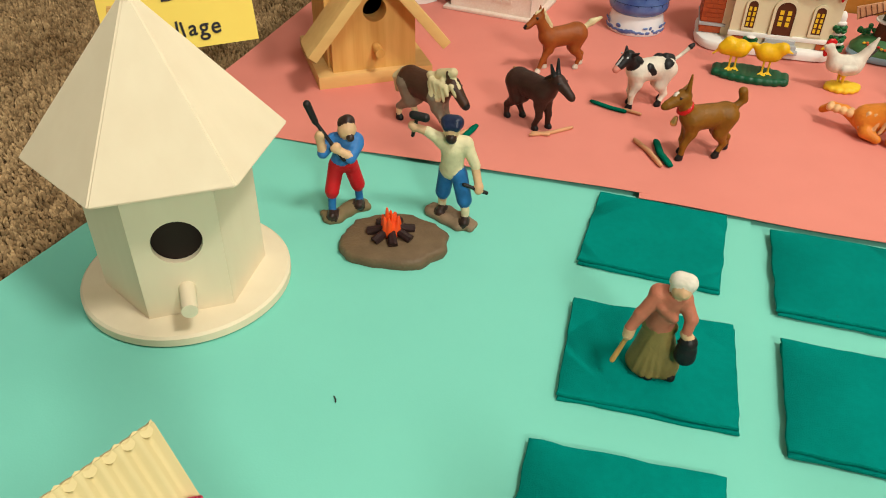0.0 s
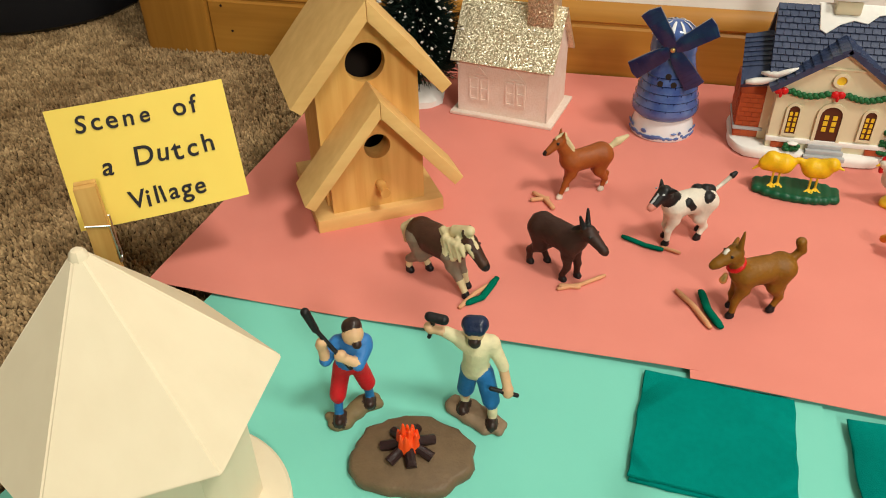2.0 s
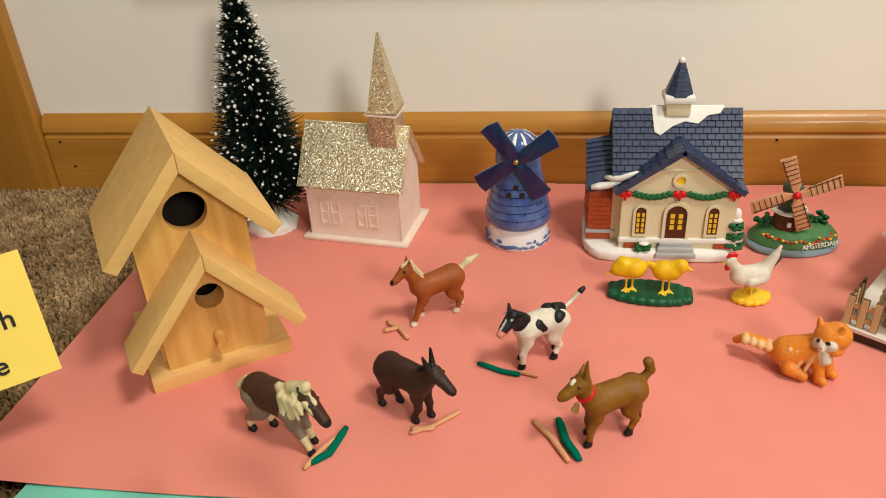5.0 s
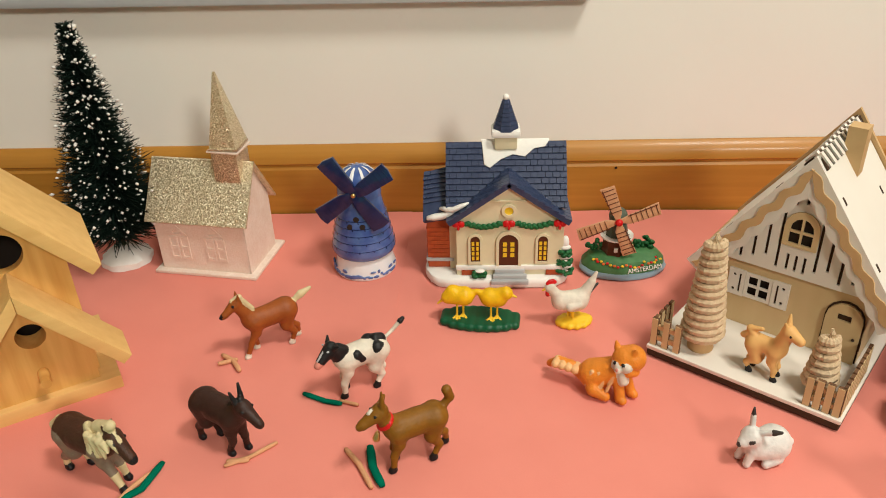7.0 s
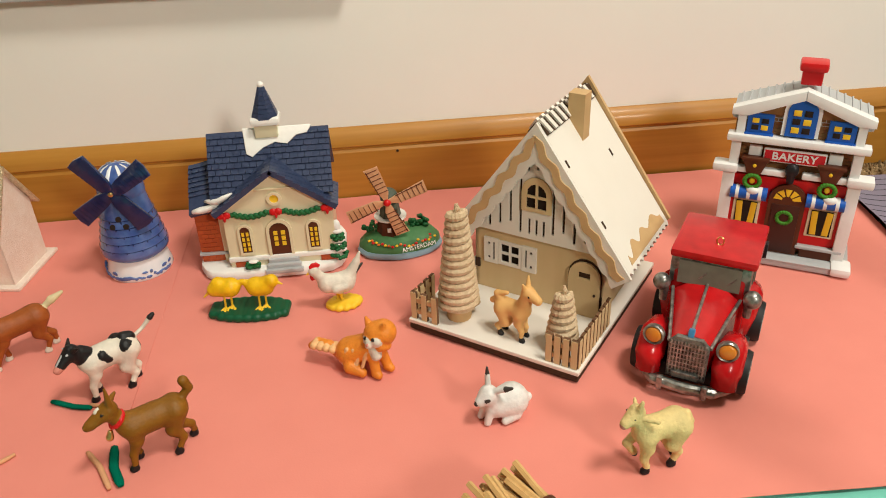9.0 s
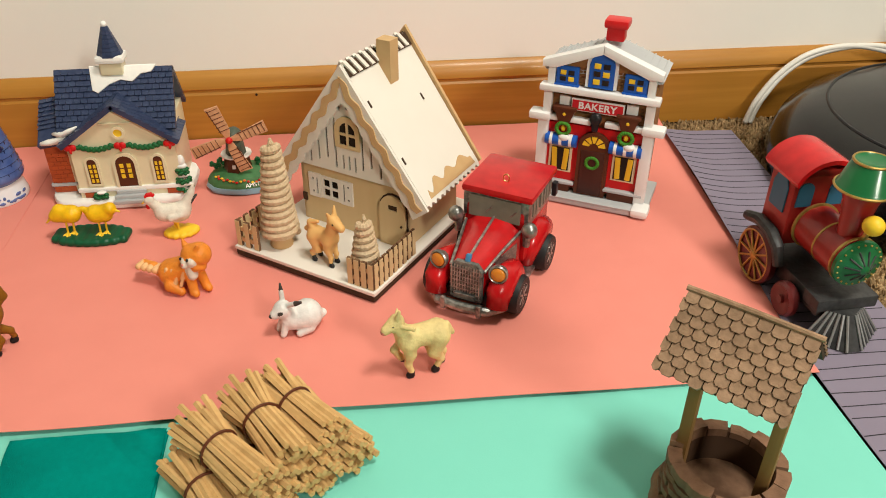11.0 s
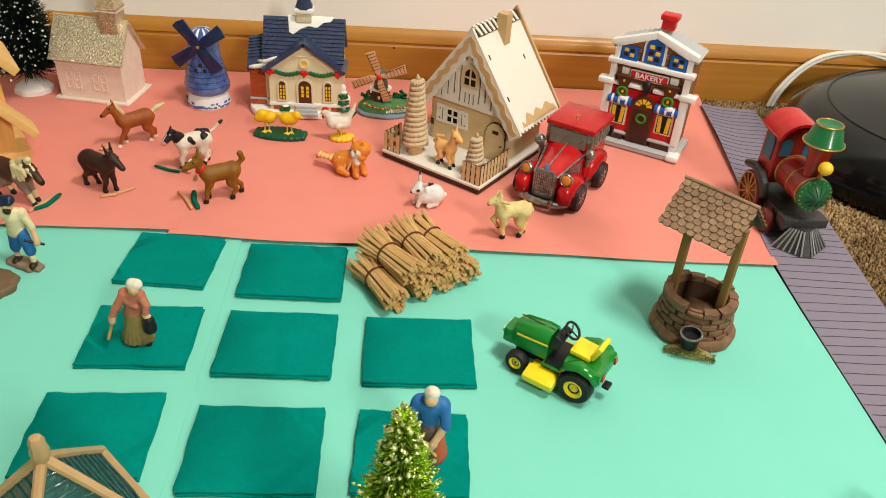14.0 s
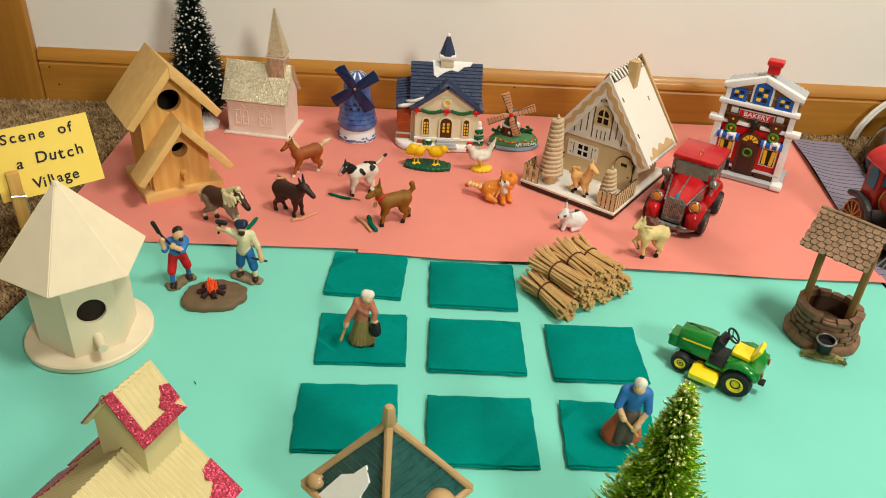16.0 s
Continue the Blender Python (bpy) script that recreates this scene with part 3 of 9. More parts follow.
# ---- yellow card sign in a clothes peg ----
def sign():
    tl, tr, br = Vector((-0.369, -0.431, 0.134)), Vector((-0.281, -0.371, 0.137)), Vector((-0.266, -0.389, 0.064))
    ux, uz = (tr - tl), (tr - br)
    w, h = ux.length, uz.length
    ux.normalize()
    uz = (uz - ux * uz.dot(ux)).normalized()
    ny = uz.cross(ux)
    m = Matrix((( ux.x, ny.x, uz.x, 0), (ux.y, ny.y, uz.y, 0), (ux.z, ny.z, uz.z, 0), (0, 0, 0, 1)))
    m.translation = (tl + br) / 2
    t = new("sign_card")
    t.matrix_basis = m
    tagged(t, "yellow paper card sign with black handwriting held by a clothes peg", "sign")
    bm = bmesh.new()
    n = 16
    bend = lambda x: 0.004 * (2 * x / w) ** 2
    rows = [[bm.verts.new((w * (i / n - 0.5), bend(w * (i / n - 0.5)) + 0.0, s * h / 2)) for i in range(n + 1)] for s in (-1, 1)]
    fs = [bm.faces.new((rows[0][i], rows[0][i + 1], rows[1][i + 1], rows[1][i])) for i in range(n)]
    ext = bmesh.ops.extrude_face_region(bm, geom=fs)
    for v in ext["geom"]:
        if isinstance(v, bmesh.types.BMVert):
            v.co.y += 0.0004
    part("card", bm, CARD, t)
    rnd = random.Random(5)
    for word, x, z, size, sp in (("Scene", -0.0165, 0.0262, 0.0145, 0.0094), ("of", 0.0275, 0.0268, 0.0150, 0.0085), ("a", -0.0270, -0.001, 0.0165, 0.01),
                                 ("Dutch", 0.0150, 0.0005, 0.0172, 0.0104), ("Village", 0.0040, -0.0255, 0.0155, 0.0082)):
        wide = {"l": 0.55, "i": 0.55, "V": 1.15, "D": 1.2, "t": 0.75, "f": 0.8}
        total = sum(wide.get(c, 1.0) for c in word) * sp
        at = x - total / 2
        for c in word:
            adv = wide.get(c, 1.0) * sp
            px = at + adv / 2
            text("letter", c, size * rnd.uniform(0.95, 1.08), INK, t, pose(px, bend(px) - 0.0006, z + rnd.uniform(-0.0007, 0.0007) + (0.0 if c != "g" else 0.0), 90, rnd.uniform(-5, 5), 0), 0.00015, shear=rnd.uniform(-0.05, 0.15), bold=0.00022)
            at += adv
    p = thing("clothes_peg", -0.334, -0.4545, 34, -0.004, "wooden clothes peg with a steel spring gripping the card", "clothes peg")
    for s, nm in ((-1, "front_leg"), (1, "back_leg")):
        bm = bmesh.new()
        add_prism(bm, [(0, 0.0), (0.0035, 0.0), (0.0050, 0.030), (0.0050, 0.052), (0.0042, 0.060), (0.0052, 0.066), (0.0040, 0.086), (0, 0.086)], 0.0125, pose(0, s * 0.0007, 0, 0, 0, s * 90) @ Matrix.Translation((0, -0.00625, 0)), bevel=0.0006)
        part(nm, bm, PINE, p)
    p.scale = (1, 1, 1.24)
    bm = bmesh.new()
    for k in range(3):
        add_tube(bm, [(0.0072 + 0.0006 * math.cos(a), 0.0045 * math.cos(a), 0.044 + 0.0045 * math.sin(a)) for a in np.linspace(0, 6.1, 14)], 0.0006, 6)
    add_tube(bm, [(0.0072, -0.0045, 0.044), (0.0072, -0.0062, 0.064), (-0.0065, -0.0062, 0.066)], 0.0006, 6)
    add_tube(bm, [(0.0072, 0.0045, 0.044), (0.0072, 0.0062, 0.064), (-0.0065, 0.0062, 0.066)], 0.0006, 6)
    part("spring", bm, STEEL, p)


sign()


# ---- two-storey pine birdhouse ----
def pine_birdhouse():
    t = thing("birdhouse", -0.2010, -0.3155, 33, PINK_Z - 0.001, "two-storey pine birdhouse with two gabled roofs and round holes", "birdhouse")
    part("base_board", box((0.098, 0.094, 0.0115), (0, 0.047, 0.00575), bevel=0.0008), PINEX, t)
    z0 = 0.0115
    part("upper_front", prism(house_panel(0.0375, 0.113, 0.1565, z0=z0), 0.008, Matrix.Translation((0, 0.018, 0)), [circle(0.0, 0.1215, 0.0142, 30), circle(0.0015, 0.0615, 0.0104, 24)]), PINE, t)
    part("upper_back", prism(house_panel(0.0375, 0.113, 0.1565, z0=z0), 0.008, Matrix.Translation((0, 0.074, 0))), PINE, t)
    for s in (-1, 1):
        part("upper_side", box((0.007, 0.048, 0.106), (s * 0.034, 0.05, z0 + 0.053)), PINE, t)
    part("lower_front", prism(house_panel(0.0355, 0.060, 0.0985, z0=z0), 0.011, Matrix.Translation((0, 0.0065, 0)), [circle(0.0015, 0.0615, 0.0098, 26)]), PINE, t)
    # added dark sheet behind the holes paints the shade inside
    part("hollow_shade", box((0.058, 0.001, 0.1), (0, 0.0735, 0.07)), HOLEDARK, t)
    gable_roof(t, 0.0575, 0.1035, 0.1705, 0.0095, 0.0005, 0.0935, PINEX)
    gable_roof(t, 0.0590, 0.0375, 0.1085, 0.0085, -0.0185, 0.0178, PINEX)
    part("perch", cone(0.0038, 0.0038, 0.016, (0.0015, 0.0068, 0.0305), (90, 0, 0), 16), PINE, t)


pine_birdhouse()


# ---- bottle-brush trees ----
def brush_tree(x, y, z, height, z0, r0, r1, count, mats, label, seed, base_r, twig, trunk_r=0.0022, wide=0.00028):
    t = thing("bottle_brush_tree", x, y, 0, z, label, "toy tree")
    rng = np.random.default_rng(seed)
    part("base", lathe([(0, 0), (base_r, 0), (base_r * 0.97, 0.006), (base_r * 0.6, 0.013), (base_r * 0.25, 0.016), (0, 0.017)], seg=32, wobble=0.16), mats[2], t, "white snowy base")
    part("trunk", cone(trunk_r, trunk_r * 0.6, height - 0.012, (0, 0, 0.012), seg=8), mats[3], t)
    u = rng.random(count) ** 1.25
    zz = z0 + (height - z0) * u
    ln = (r0 + (r1 - r0) * u) * rng.uniform(0.55, 1.06, count) * (1 - 0.35 * np.clip((0.06 - u) / 0.06, 0, 1))
    a = rng.uniform(0, 2 * np.pi, count)
    rise = rng.uniform(-0.15, 0.55, count) + twig
    V, F, V2, F2 = [], [], [], []
    d = np.stack([np.cos(a), np.sin(a), rise], 1)
    d /= np.linalg.norm(d, axis=1)[:, None]
    s = np.stack([-np.sin(a), np.cos(a), 0 * a], 1)
    w = np.cross(d, s)
    p0 = np.stack([0 * a, 0 * a, zz], 1)
    bend = rng.uniform(-0.12, 0.12, (count, 3))
    p1 = p0 + d * (0.55 * ln)[:, None]
    p2 = p0 + (d + bend) * ln[:, None]
    for i in range(count):
        o = len(V)
        for p, r in ((p0[i], wide * 1.5), (p1[i], wide * 1.15), (p2[i], wide * 0.7)):
            V += [p + r * s[i], p - 0.5 * r * s[i] + 0.87 * r * w[i], p - 0.5 * r * s[i] - 0.87 * r * w[i]]
        F += [(o + l + j, o + l + (j + 1) % 3, o + l + 3 + (j + 1) % 3, o + l + 3 + j) for l in (0, 3) for j in range(3)]
        if rng.random() < mats[4]:
            q, r = p2[i], rng.uniform(0.0006, 0.0019)
            o = len(V2)
            V2 += [q + r * e for e in (d[i] * 1.4, -d[i] * 1.9, s[i], -s[i], w[i], -w[i])]
            F2 += [(o + 0, o + 2, o + 4), (o + 0, o + 4, o + 3), (o + 0, o + 3, o + 5), (o + 0, o + 5, o + 2), (o + 1, o + 4, o + 2), (o + 1, o + 3, o + 4), (o + 1, o + 5, o + 3), (o + 1, o + 2, o + 5)]
    tagged(raw("needles", [tuple(v) for v in V], F, mats[0], t), kind="stuff")
    if F2:
        tagged(raw("frosting", [tuple(v) for v in V2], F2, mats[1], t, True), kind="stuff")
    return t


NEEDLE = material("dark_green_bristle", (0.004, 0.015, 0.010), 0.6, scale=200, vary=0.5)
TINSEL = glitter("lime_tinsel", (0.20, 0.40, 0.01), (0.62, 0.85, 0.06), 700, 0.5, 0.3)
GOLDTIP = glitter("pale_gold_tips", (0.6, 0.6, 0.15), (0.95, 0.95, 0.5), 700, 0.5, 0.3)
WIRE = material("twisted_wire", (0.03, 0.045, 0.02), 0.45, 0.6, scale=300)
brush_tree(-0.2300, -0.105, PINK_Z, 0.222, 0.028, 0.053, 0.007, 9000, (NEEDLE, SNOW, SNOW, WIRE, 0.085), "dark green bottle-brush tree dusted with white snow", 11, 0.023, 0.0, wide=0.00036)
brush_tree(0.256, -0.846, GREEN_Z, 0.187, 0.03, 0.046, 0.005, 7000, (TINSEL, GOLDTIP, SNOW, WIRE, 0.12), "sparkling lime green tinsel bottle-brush tree", 12, 0.018, 0.25, wide=0.0004)


# ---- glitter cardboard church ----
def glitter_church():
    t = thing("cardboard_church", -0.1455, -0.1365, -9, PINK_Z, "pale pink cardboard church with a gold glitter roof and steeple", "toy church")
    part("base_card", box((0.099, 0.071, 0.003), (0, 0.0355, 0.0015), bevel=0.0008), PINKCARD, t)
    W, D, E, RZ = 0.0425, 0.057, 0.0575, 0.101
    for y in (0.006, 0.006 + D - 0.0015):
        wl = part("wall_front" if y < 0.01 else "wall_back", box((2 * W, 0.0015, E - 0.003), (0, y + 0.00075, (E + 0.003) / 2)), PINKCARD, t)
        if y < 0.01:
            for cx in (-0.0225, 0.0125):
                for k in (-1, 1):
                    bm = bmesh.new()
                    add_prism(bm, rect(cx + k * 0.0052, 0.026, 0.0088, 0.023), 0.0011, Matrix.Translation((0, 0.0052, 0)), [rect(cx + k * 0.0052, 0.0313, 0.0056, 0.0076), rect(cx + k * 0.0052, 0.0208, 0.0056, 0.0076)])
                    part("window", bm, PINKCARD, wl)
                part("window_gable", prism([(cx - 0.009, 0.039), (cx + 0.009, 0.039), (cx, 0.0485)], 0.001, Matrix.Translation((0, 0.0053, 0)), [[(cx - 0.005, 0.0405), (cx + 0.005, 0.0405), (cx, 0.046)]]), PINKCARD, wl)
    for s in (-1, 1):
        m = pose(s * W, 0.006 + D / 2, 0, 0, 0, 90) @ Matrix.Translation((0, -0.00075, 0))
        part("gable_wall", prism([(-D / 2, 0.003), (D / 2, 0.003), (D / 2, E), (0, RZ - 0.002), (-D / 2, E)], 0.0015, m), PINKCARD, t)
    ym = 0.006 + D / 2
    e = 0.0485
    for s in (-1, 1):
        bm = bmesh.new()
        y1 = ym + s * 0.0345
        add_slab(bm, [(-e, ym, RZ + 0.0008), (e, ym, RZ + 0.0008), (e, y1, E - 0.004), (-e, y1, E - 0.004)][::s], 0.0018)
        rf = part("roof_panel", bm, GOLDGLIT, t)
        bm = bmesh.new()
        for k in range(520):
            u, v, r = random.uniform(-0.98, 0.98), random.uniform(0.02, 0.98), random.uniform(0.0003, 0.0007)
            if s > 0 and k > 150:
                break
            q = Vector((e * u, ym + (y1 - ym) * v, RZ + 0.001 + (E - 0.005 - RZ) * v + 0.0006))
            vs = [bm.verts.new(q + Vector((random.uniform(-r, r), random.uniform(-r, r), random.uniform(-r, r)))) for _ in range(3)]
            bm.faces.new(vs)
        tagged(part("glitter_flakes", bm, GOLDGLIT, rf, smooth=False), kind="stuff")
    tx, tw = 0.0275, 0.0118
    tower = part("tower", box((2 * tw, 2 * tw, 0.040), (tx, ym, 0.0935), bevel=0.0004), TOWERGLIT, t)
    part("tower_plate", box((2 * tw + 0.005, 2 * tw + 0.005, 0.0012), (tx, ym, 0.1142), (0, 1.5, 0)), PINKCARD, tower)
    part("tower_eave", box((2 * tw + 0.003, 2 * tw + 0.003, 0.0012), (tx, ym, 0.1162), (0, -1, 3)), TOWERGLIT, tower)
    bm = bmesh.new()
    bmesh.ops.create_cone(bm, cap_ends=True, segments=4, radius1=0.0175, radius2=0.0013, depth=0.064, matrix=pose(tx - 0.0005, ym, 0.149, 0, -1.5, 45))
    part("steeple", bm, GOLDGLIT, t, smooth=False)
    bm = bmesh.new()
    add_tube(bm, [(tx - 0.013, ym - 0.004 + 0.0022 * math.cos(a), 0.105 + 0.004 * math.sin(a)) for a in np.linspace(0, 5.4, 14)], 0.0005, 6)
    part("wire_loop", bm, BRASS, t)


glitter_church()


# ---- blue and white porcelain windmill ----
def blue_windmill():
    t = thing("porcelain_windmill", -0.0005, -0.1185, -3, PINK_Z, "blue and white glazed porcelain windmill with dark blue sails", "windmill")
    part("foot", lathe([(0, 0), (0.0278, 0), (0.0288, 0.002), (0.0283, 0.006), (0.0262, 0.013), (0.0248, 0.0185), (0, 0.0185)], seg=48), PORCELAIN, t, "white porcelain foot with blue brushwork")
    foot_marks = bmesh.new()
    for a in np.linspace(190, 350, 30):
        r = 0.0288 - 0.0002
        add_ball(foot_marks, (random.uniform(0.0014, 0.0050), 0.0009, random.uniform(0.0008, 0.0026)), (r * math.cos(radians(a)), r * math.sin(radians(a)), random.choice((0.0035, 0.0045, 0.0055, 0.0085))), (14, 0, a + 90), 8)
    part("foot_painting", foot_marks, DELFT, t)
    body = part("tower", lathe([(0.0245, 0.0185), (0.0285, 0.022), (0.0295, 0.0255), (0.0285, 0.031), (0.0245, 0.05), (0.0205, 0.068), (0.0190, 0.0765), (0.0, 0.0765)], seg=48), DELFT, t)
    groove = bmesh.new()
    for z, r in ((0.0305, 0.0287), (0.0375, 0.0273), (0.0445, 0.0258), (0.0515, 0.0244), (0.0585, 0.0229)):
        add_lathe(groove, [(r - 0.0006, z - 0.0006), (r + 0.0003, z), (r - 0.0006, z + 0.0006)], seg=40)
        for k in range(7):
            a = 196 + 26 * k + 13 * (round(z * 2000) // 14 % 2)
            add_box(groove, (0.0009, 0.0010, 0.0066), (r * 0.995 * math.cos(radians(a)), r * 0.985 * math.sin(radians(a)), z - 0.0036), (0, 0, a + 90))
    part("stone_joints", groove, DELFTDARK, body)
    # dark discs paint the shade of three holes
    hl = bmesh.new()
    for x, z in ((-0.0060, 0.0535), (0.0052, 0.0535), (0.0, 0.0605)):
        y = -(0.0238 - (z - 0.0515) * 0.22 - 0.6 * abs(x) ** 2 / 0.024)
        add_cone(hl, 0.0026, 0.0026, 0.0022, (x, y * 0.985 + 0.001, z), (78, 0, 0), 16)
    part("pouring_holes", hl, HOLEDARK, body)
    cap = part("cap", lathe([(0.0196, 0.0762), (0.0200, 0.079), (0.0190, 0.088), (0.0160, 0.096), (0.0095, 0.1015), (0.004, 0.1035), (0, 0.104)], seg=40), DELFT, t)
    st = bmesh.new()
    for k in range(9):
        a = 20 + 40 * k
        add_tube(st, [(r * math.cos(radians(a)), r * math.sin(radians(a)), z) for r, z in ((0.0190, 0.089), (0.0168, 0.0955), (0.0100, 0.1017), (0.0055, 0.1035))], [0.0016, 0.0019, 0.0014, 0.0008], 6, flat=0.35)
    part("cap_stripes", st, PORCELAIN, cap)
    hub = Vector((0, -0.0222, 0.0855))
    part("hub_block", box((0.010, 0.008, 0.010), hub + Vector((0, 0.0035, 0)), bevel=0.002), DELFTDARK, t)
    for k in range(4):
        m = Matrix.Translation(hub) @ pose(0, -0.001, 0, -4, -(36 + 90 * k), 0)
        bm = prism([(0.002, -0.0042), (0.010, -0.0068), (0.0375, -0.0088), (0.0395, 0.001), (0.0385, 0.0086), (0.010, 0.0064), (0.002, 0.0042)], 0.0034, m, bevel=0.0006)
        sail = part("sail", bm, DELFTDARK, t)
        rb = bmesh.new()
        for i in range(7):
            add_box(rb, (0.0005, 0.0008, 0.0115 + 0.0006 * i), m @ Vector((0.010 + 0.0042 * i, -0.0001, 0)), (-4, -(36 + 90 * k), 0))
        part("lattice", rb, DELFTDARK, sail)
    part("hub_pin", ball((0.0022, 0.0016, 0.0022), hub + Vector((0, -0.002, 0)), seg=14), BRASS, t)
    t.scale = (0.98, 0.98, 0.97)


blue_windmill()


# ---- ceramic church ----
def shingles(t, mat, o, ux, uy, w, h, rows, lift=0.0017, name="shingling", skip=None, mi=None):
    """Overlapping courses with upright joints on a roof slope: o is its upper start, ux along the eave, uy down the slope."""
    bm = bmesh.new()
    n = ux.cross(uy).normalized()
    if n.z < 0:
        n = -n
    for r in range(rows):
        x = (0.5 * (r % 2)) * -0.006
        step = 0.0062
        while x < w:
            a, b = max(x + 0.00025, 0), min(x + step - 0.00025, w)
            if b - a > 0.0008:
                y0, y1 = h * r / rows, h * (r + 1) / rows
                c = [o + ux * a + uy * y0, o + ux * b + uy * y0, o + ux * b + uy * y1, o + ux * a + uy * y1]
                up = [c[0] + n * 0.0003, c[1] + n * 0.0003, c[2] + n * lift, c[3] + n * lift]
                lo = [q - n * 0.0006 for q in c]
                vs = [bm.verts.new(q) for q in up + lo]
                for f in ((0, 1, 2, 3), (3, 2, 6, 7), (0, 3, 7, 4), (1, 5, 6, 2)):
                    bm.faces.new([vs[i] for i in f])
            x += step
    return tagged(part(name, bm, mat, t, smooth=False), kind="stuff")


def ceramic_church():
    t = thing("ceramic_church", 0.1195, -0.1155, 0, PINK_Z, "glazed ceramic church with navy shingle roof, snow and green garlands", "toy church")
    base = bmesh.new()
    pts = []
    for k in range(40):
        a = 2 * math.pi * k / 40
        c, s = math.cos(a), math.sin(a)
        q = 1 / max(abs(c) / 0.0635, abs(s) / 0.040, (abs(c) + abs(s)) / 0.09)
        pts.append((q * c * (1 + 0.03 * noise.noise((c * 4, s * 4, 1))), q * s - 0.002))
    for z, s in ((0, 0.985), (0.004, 1.0), (0.0075, 0.985), (0.0085, 0.95)):
        ring = [base.verts.new((x * s, y * s, z)) for x, y in pts]
        if z:
            for i in range(40):
                base.faces.new((last[i], last[(i + 1) % 40], ring[(i + 1) % 40], ring[i]))
        else:
            base.faces.new(ring[::-1])
        last = ring
    base.faces.new(last)
    part("snow_base", base, SNOW, t, smooth=50)
    gx = 0.0095
    part("body", box((0.097, 0.056, 0.068), (0.007, 0.006, 0.042), bevel=0.001), CREAM, t)
    gy = -0.0335
    front = part("front_wall", prism([(gx - 0.0445, 0.008), (gx + 0.0465, 0.008), (gx + 0.0465, 0.064), (gx, 0.0925), (gx - 0.0445, 0.064)], 0.016, Matrix.Translation((0, gy, 0)),), CREAM, t)
    part("plinth", box((0.093, 0.004, 0.004), (gx + 0.001, gy - 0.0005, 0.0165), bevel=0.001), SNOW, t)
    for x in (-0.024, 0.049):
        part("brick_footing", box((0.014, 0.003, 0.005), (x, gy - 0.0004, 0.0115), bevel=0.0005), BRICKRED, t)
    # main roof and the front gable's roof
    ridge, eave = 0.1165, 0.0705
    x0, x1, yr = -0.0435, 0.0585, 0.006
    for s in (-1, 1):
        ye = yr + s * 0.034
        part("roof_panel", slab([(x0, yr, ridge), (x1, yr, ridge), (x1, ye, eave), (x0, ye, eave)][::-s], 0.003), NAVY, t)
        d = Vector((0, ye - yr, eave - ridge))
        shingles(t, NAVY, Vector((x0, yr, ridge)), Vector((1, 0, 0)), d.normalized(), x1 - x0, d.length, 11)
    for s in (-1, 1):
        xe = gx + s * 0.0515
        part("gable_roof_panel", slab([(gx, -0.0385, 0.0985), (gx, 0.006, 0.0985), (xe, 0.006, 0.062), (xe, -0.0385, 0.062)][::s], 0.0036), NAVY, t)
        d = Vector((xe - gx, 0, 0.062 - 0.0985))
        shingles(t, NAVY, Vector((gx, -0.0387, 0.0986)), Vector((0, 1, 0)), d.normalized(), 0.044, d.length, 9)
        mol = bmesh.new()
        add_box(mol, (0.050, 0.0022, 0.0022), (gx + s * 0.0225, gy - 0.001, 0.0775), (0, s * 35, 0), 0.0007)
        part("gable_moulding", mol, CREAM, t)
    part("gable_moulding", box((0.030, 0.0018, 0.0016), (gx, gy - 0.0008, 0.0805), bevel=0.0005), CREAM, t)
    # side wing of brick with a snowy roof
    wing = part("side_wing", box((0.022, 0.042, 0.046), (-0.0500, 0.0, 0.032), bevel=0.0008), BRICKRED, t)
    bm = bmesh.new()
    for r in range(9):
        for k in range(4):
            x = -0.0605 + 0.0058 * k + (0.0028 if r % 2 else 0)
            if x < -0.0445:
                add_box(bm, (0.0052, 0.0008, 0.0033), (x + 0.0026, -0.0212, 0.0135 + 0.0042 * r))
        for k in range(6):
            add_box(bm, (0.0008, 0.0058, 0.0033), (-0.0611, -0.016 + 0.0066 * k + (0.003 if r % 2 else 0), 0.0135 + 0.0042 * r))
    tagged(part("bricks", bm, BRICKRED, wing, smooth=False), kind="stuff")
    part("wing_ledge", box((0.0245, 0.0455, 0.003), (-0.0502, -0.0005, 0.0175), bevel=0.001), LIGHTGREY, t)
    part("wing_roof", slab([(-0.0635, -0.026, 0.058), (-0.040, -0.026, 0.062), (-0.040, 0.008, 0.094), (-0.0635, 0.008, 0.088)], 0.006), NAVY, t)
    shingles(t, NAVY, Vector((-0.0635, 0.008, 0.0885)), Vector((1, 0, 0.16)).normalized(), Vector((0, -0.034, -0.0305)).normalized(), 0.0225, 0.030, 7)
    for (a, b, c, r) in (((-0.060, -0.0255, 0.0605), (-0.047, -0.0255, 0.0625), (-0.036, -0.030, 0.068), 0.0048), ((-0.048, -0.022, 0.068), (-0.037, -0.03, 0.0705), (-0.024, -0.033, 0.0785), 0.0042)):
        part("snow_patch", tube([Vector(a), (Vector(a) + Vector(b)) / 2, Vector(b), (Vector(b) + Vector(c)) / 2, Vector(c)], [r * 0.6, r, r * 1.05, r * 0.9, r * 0.3], 10, flat=0.6), SNOW, t, smooth=True)
    # steeple on a snowy saddle
    cx = 0.0075
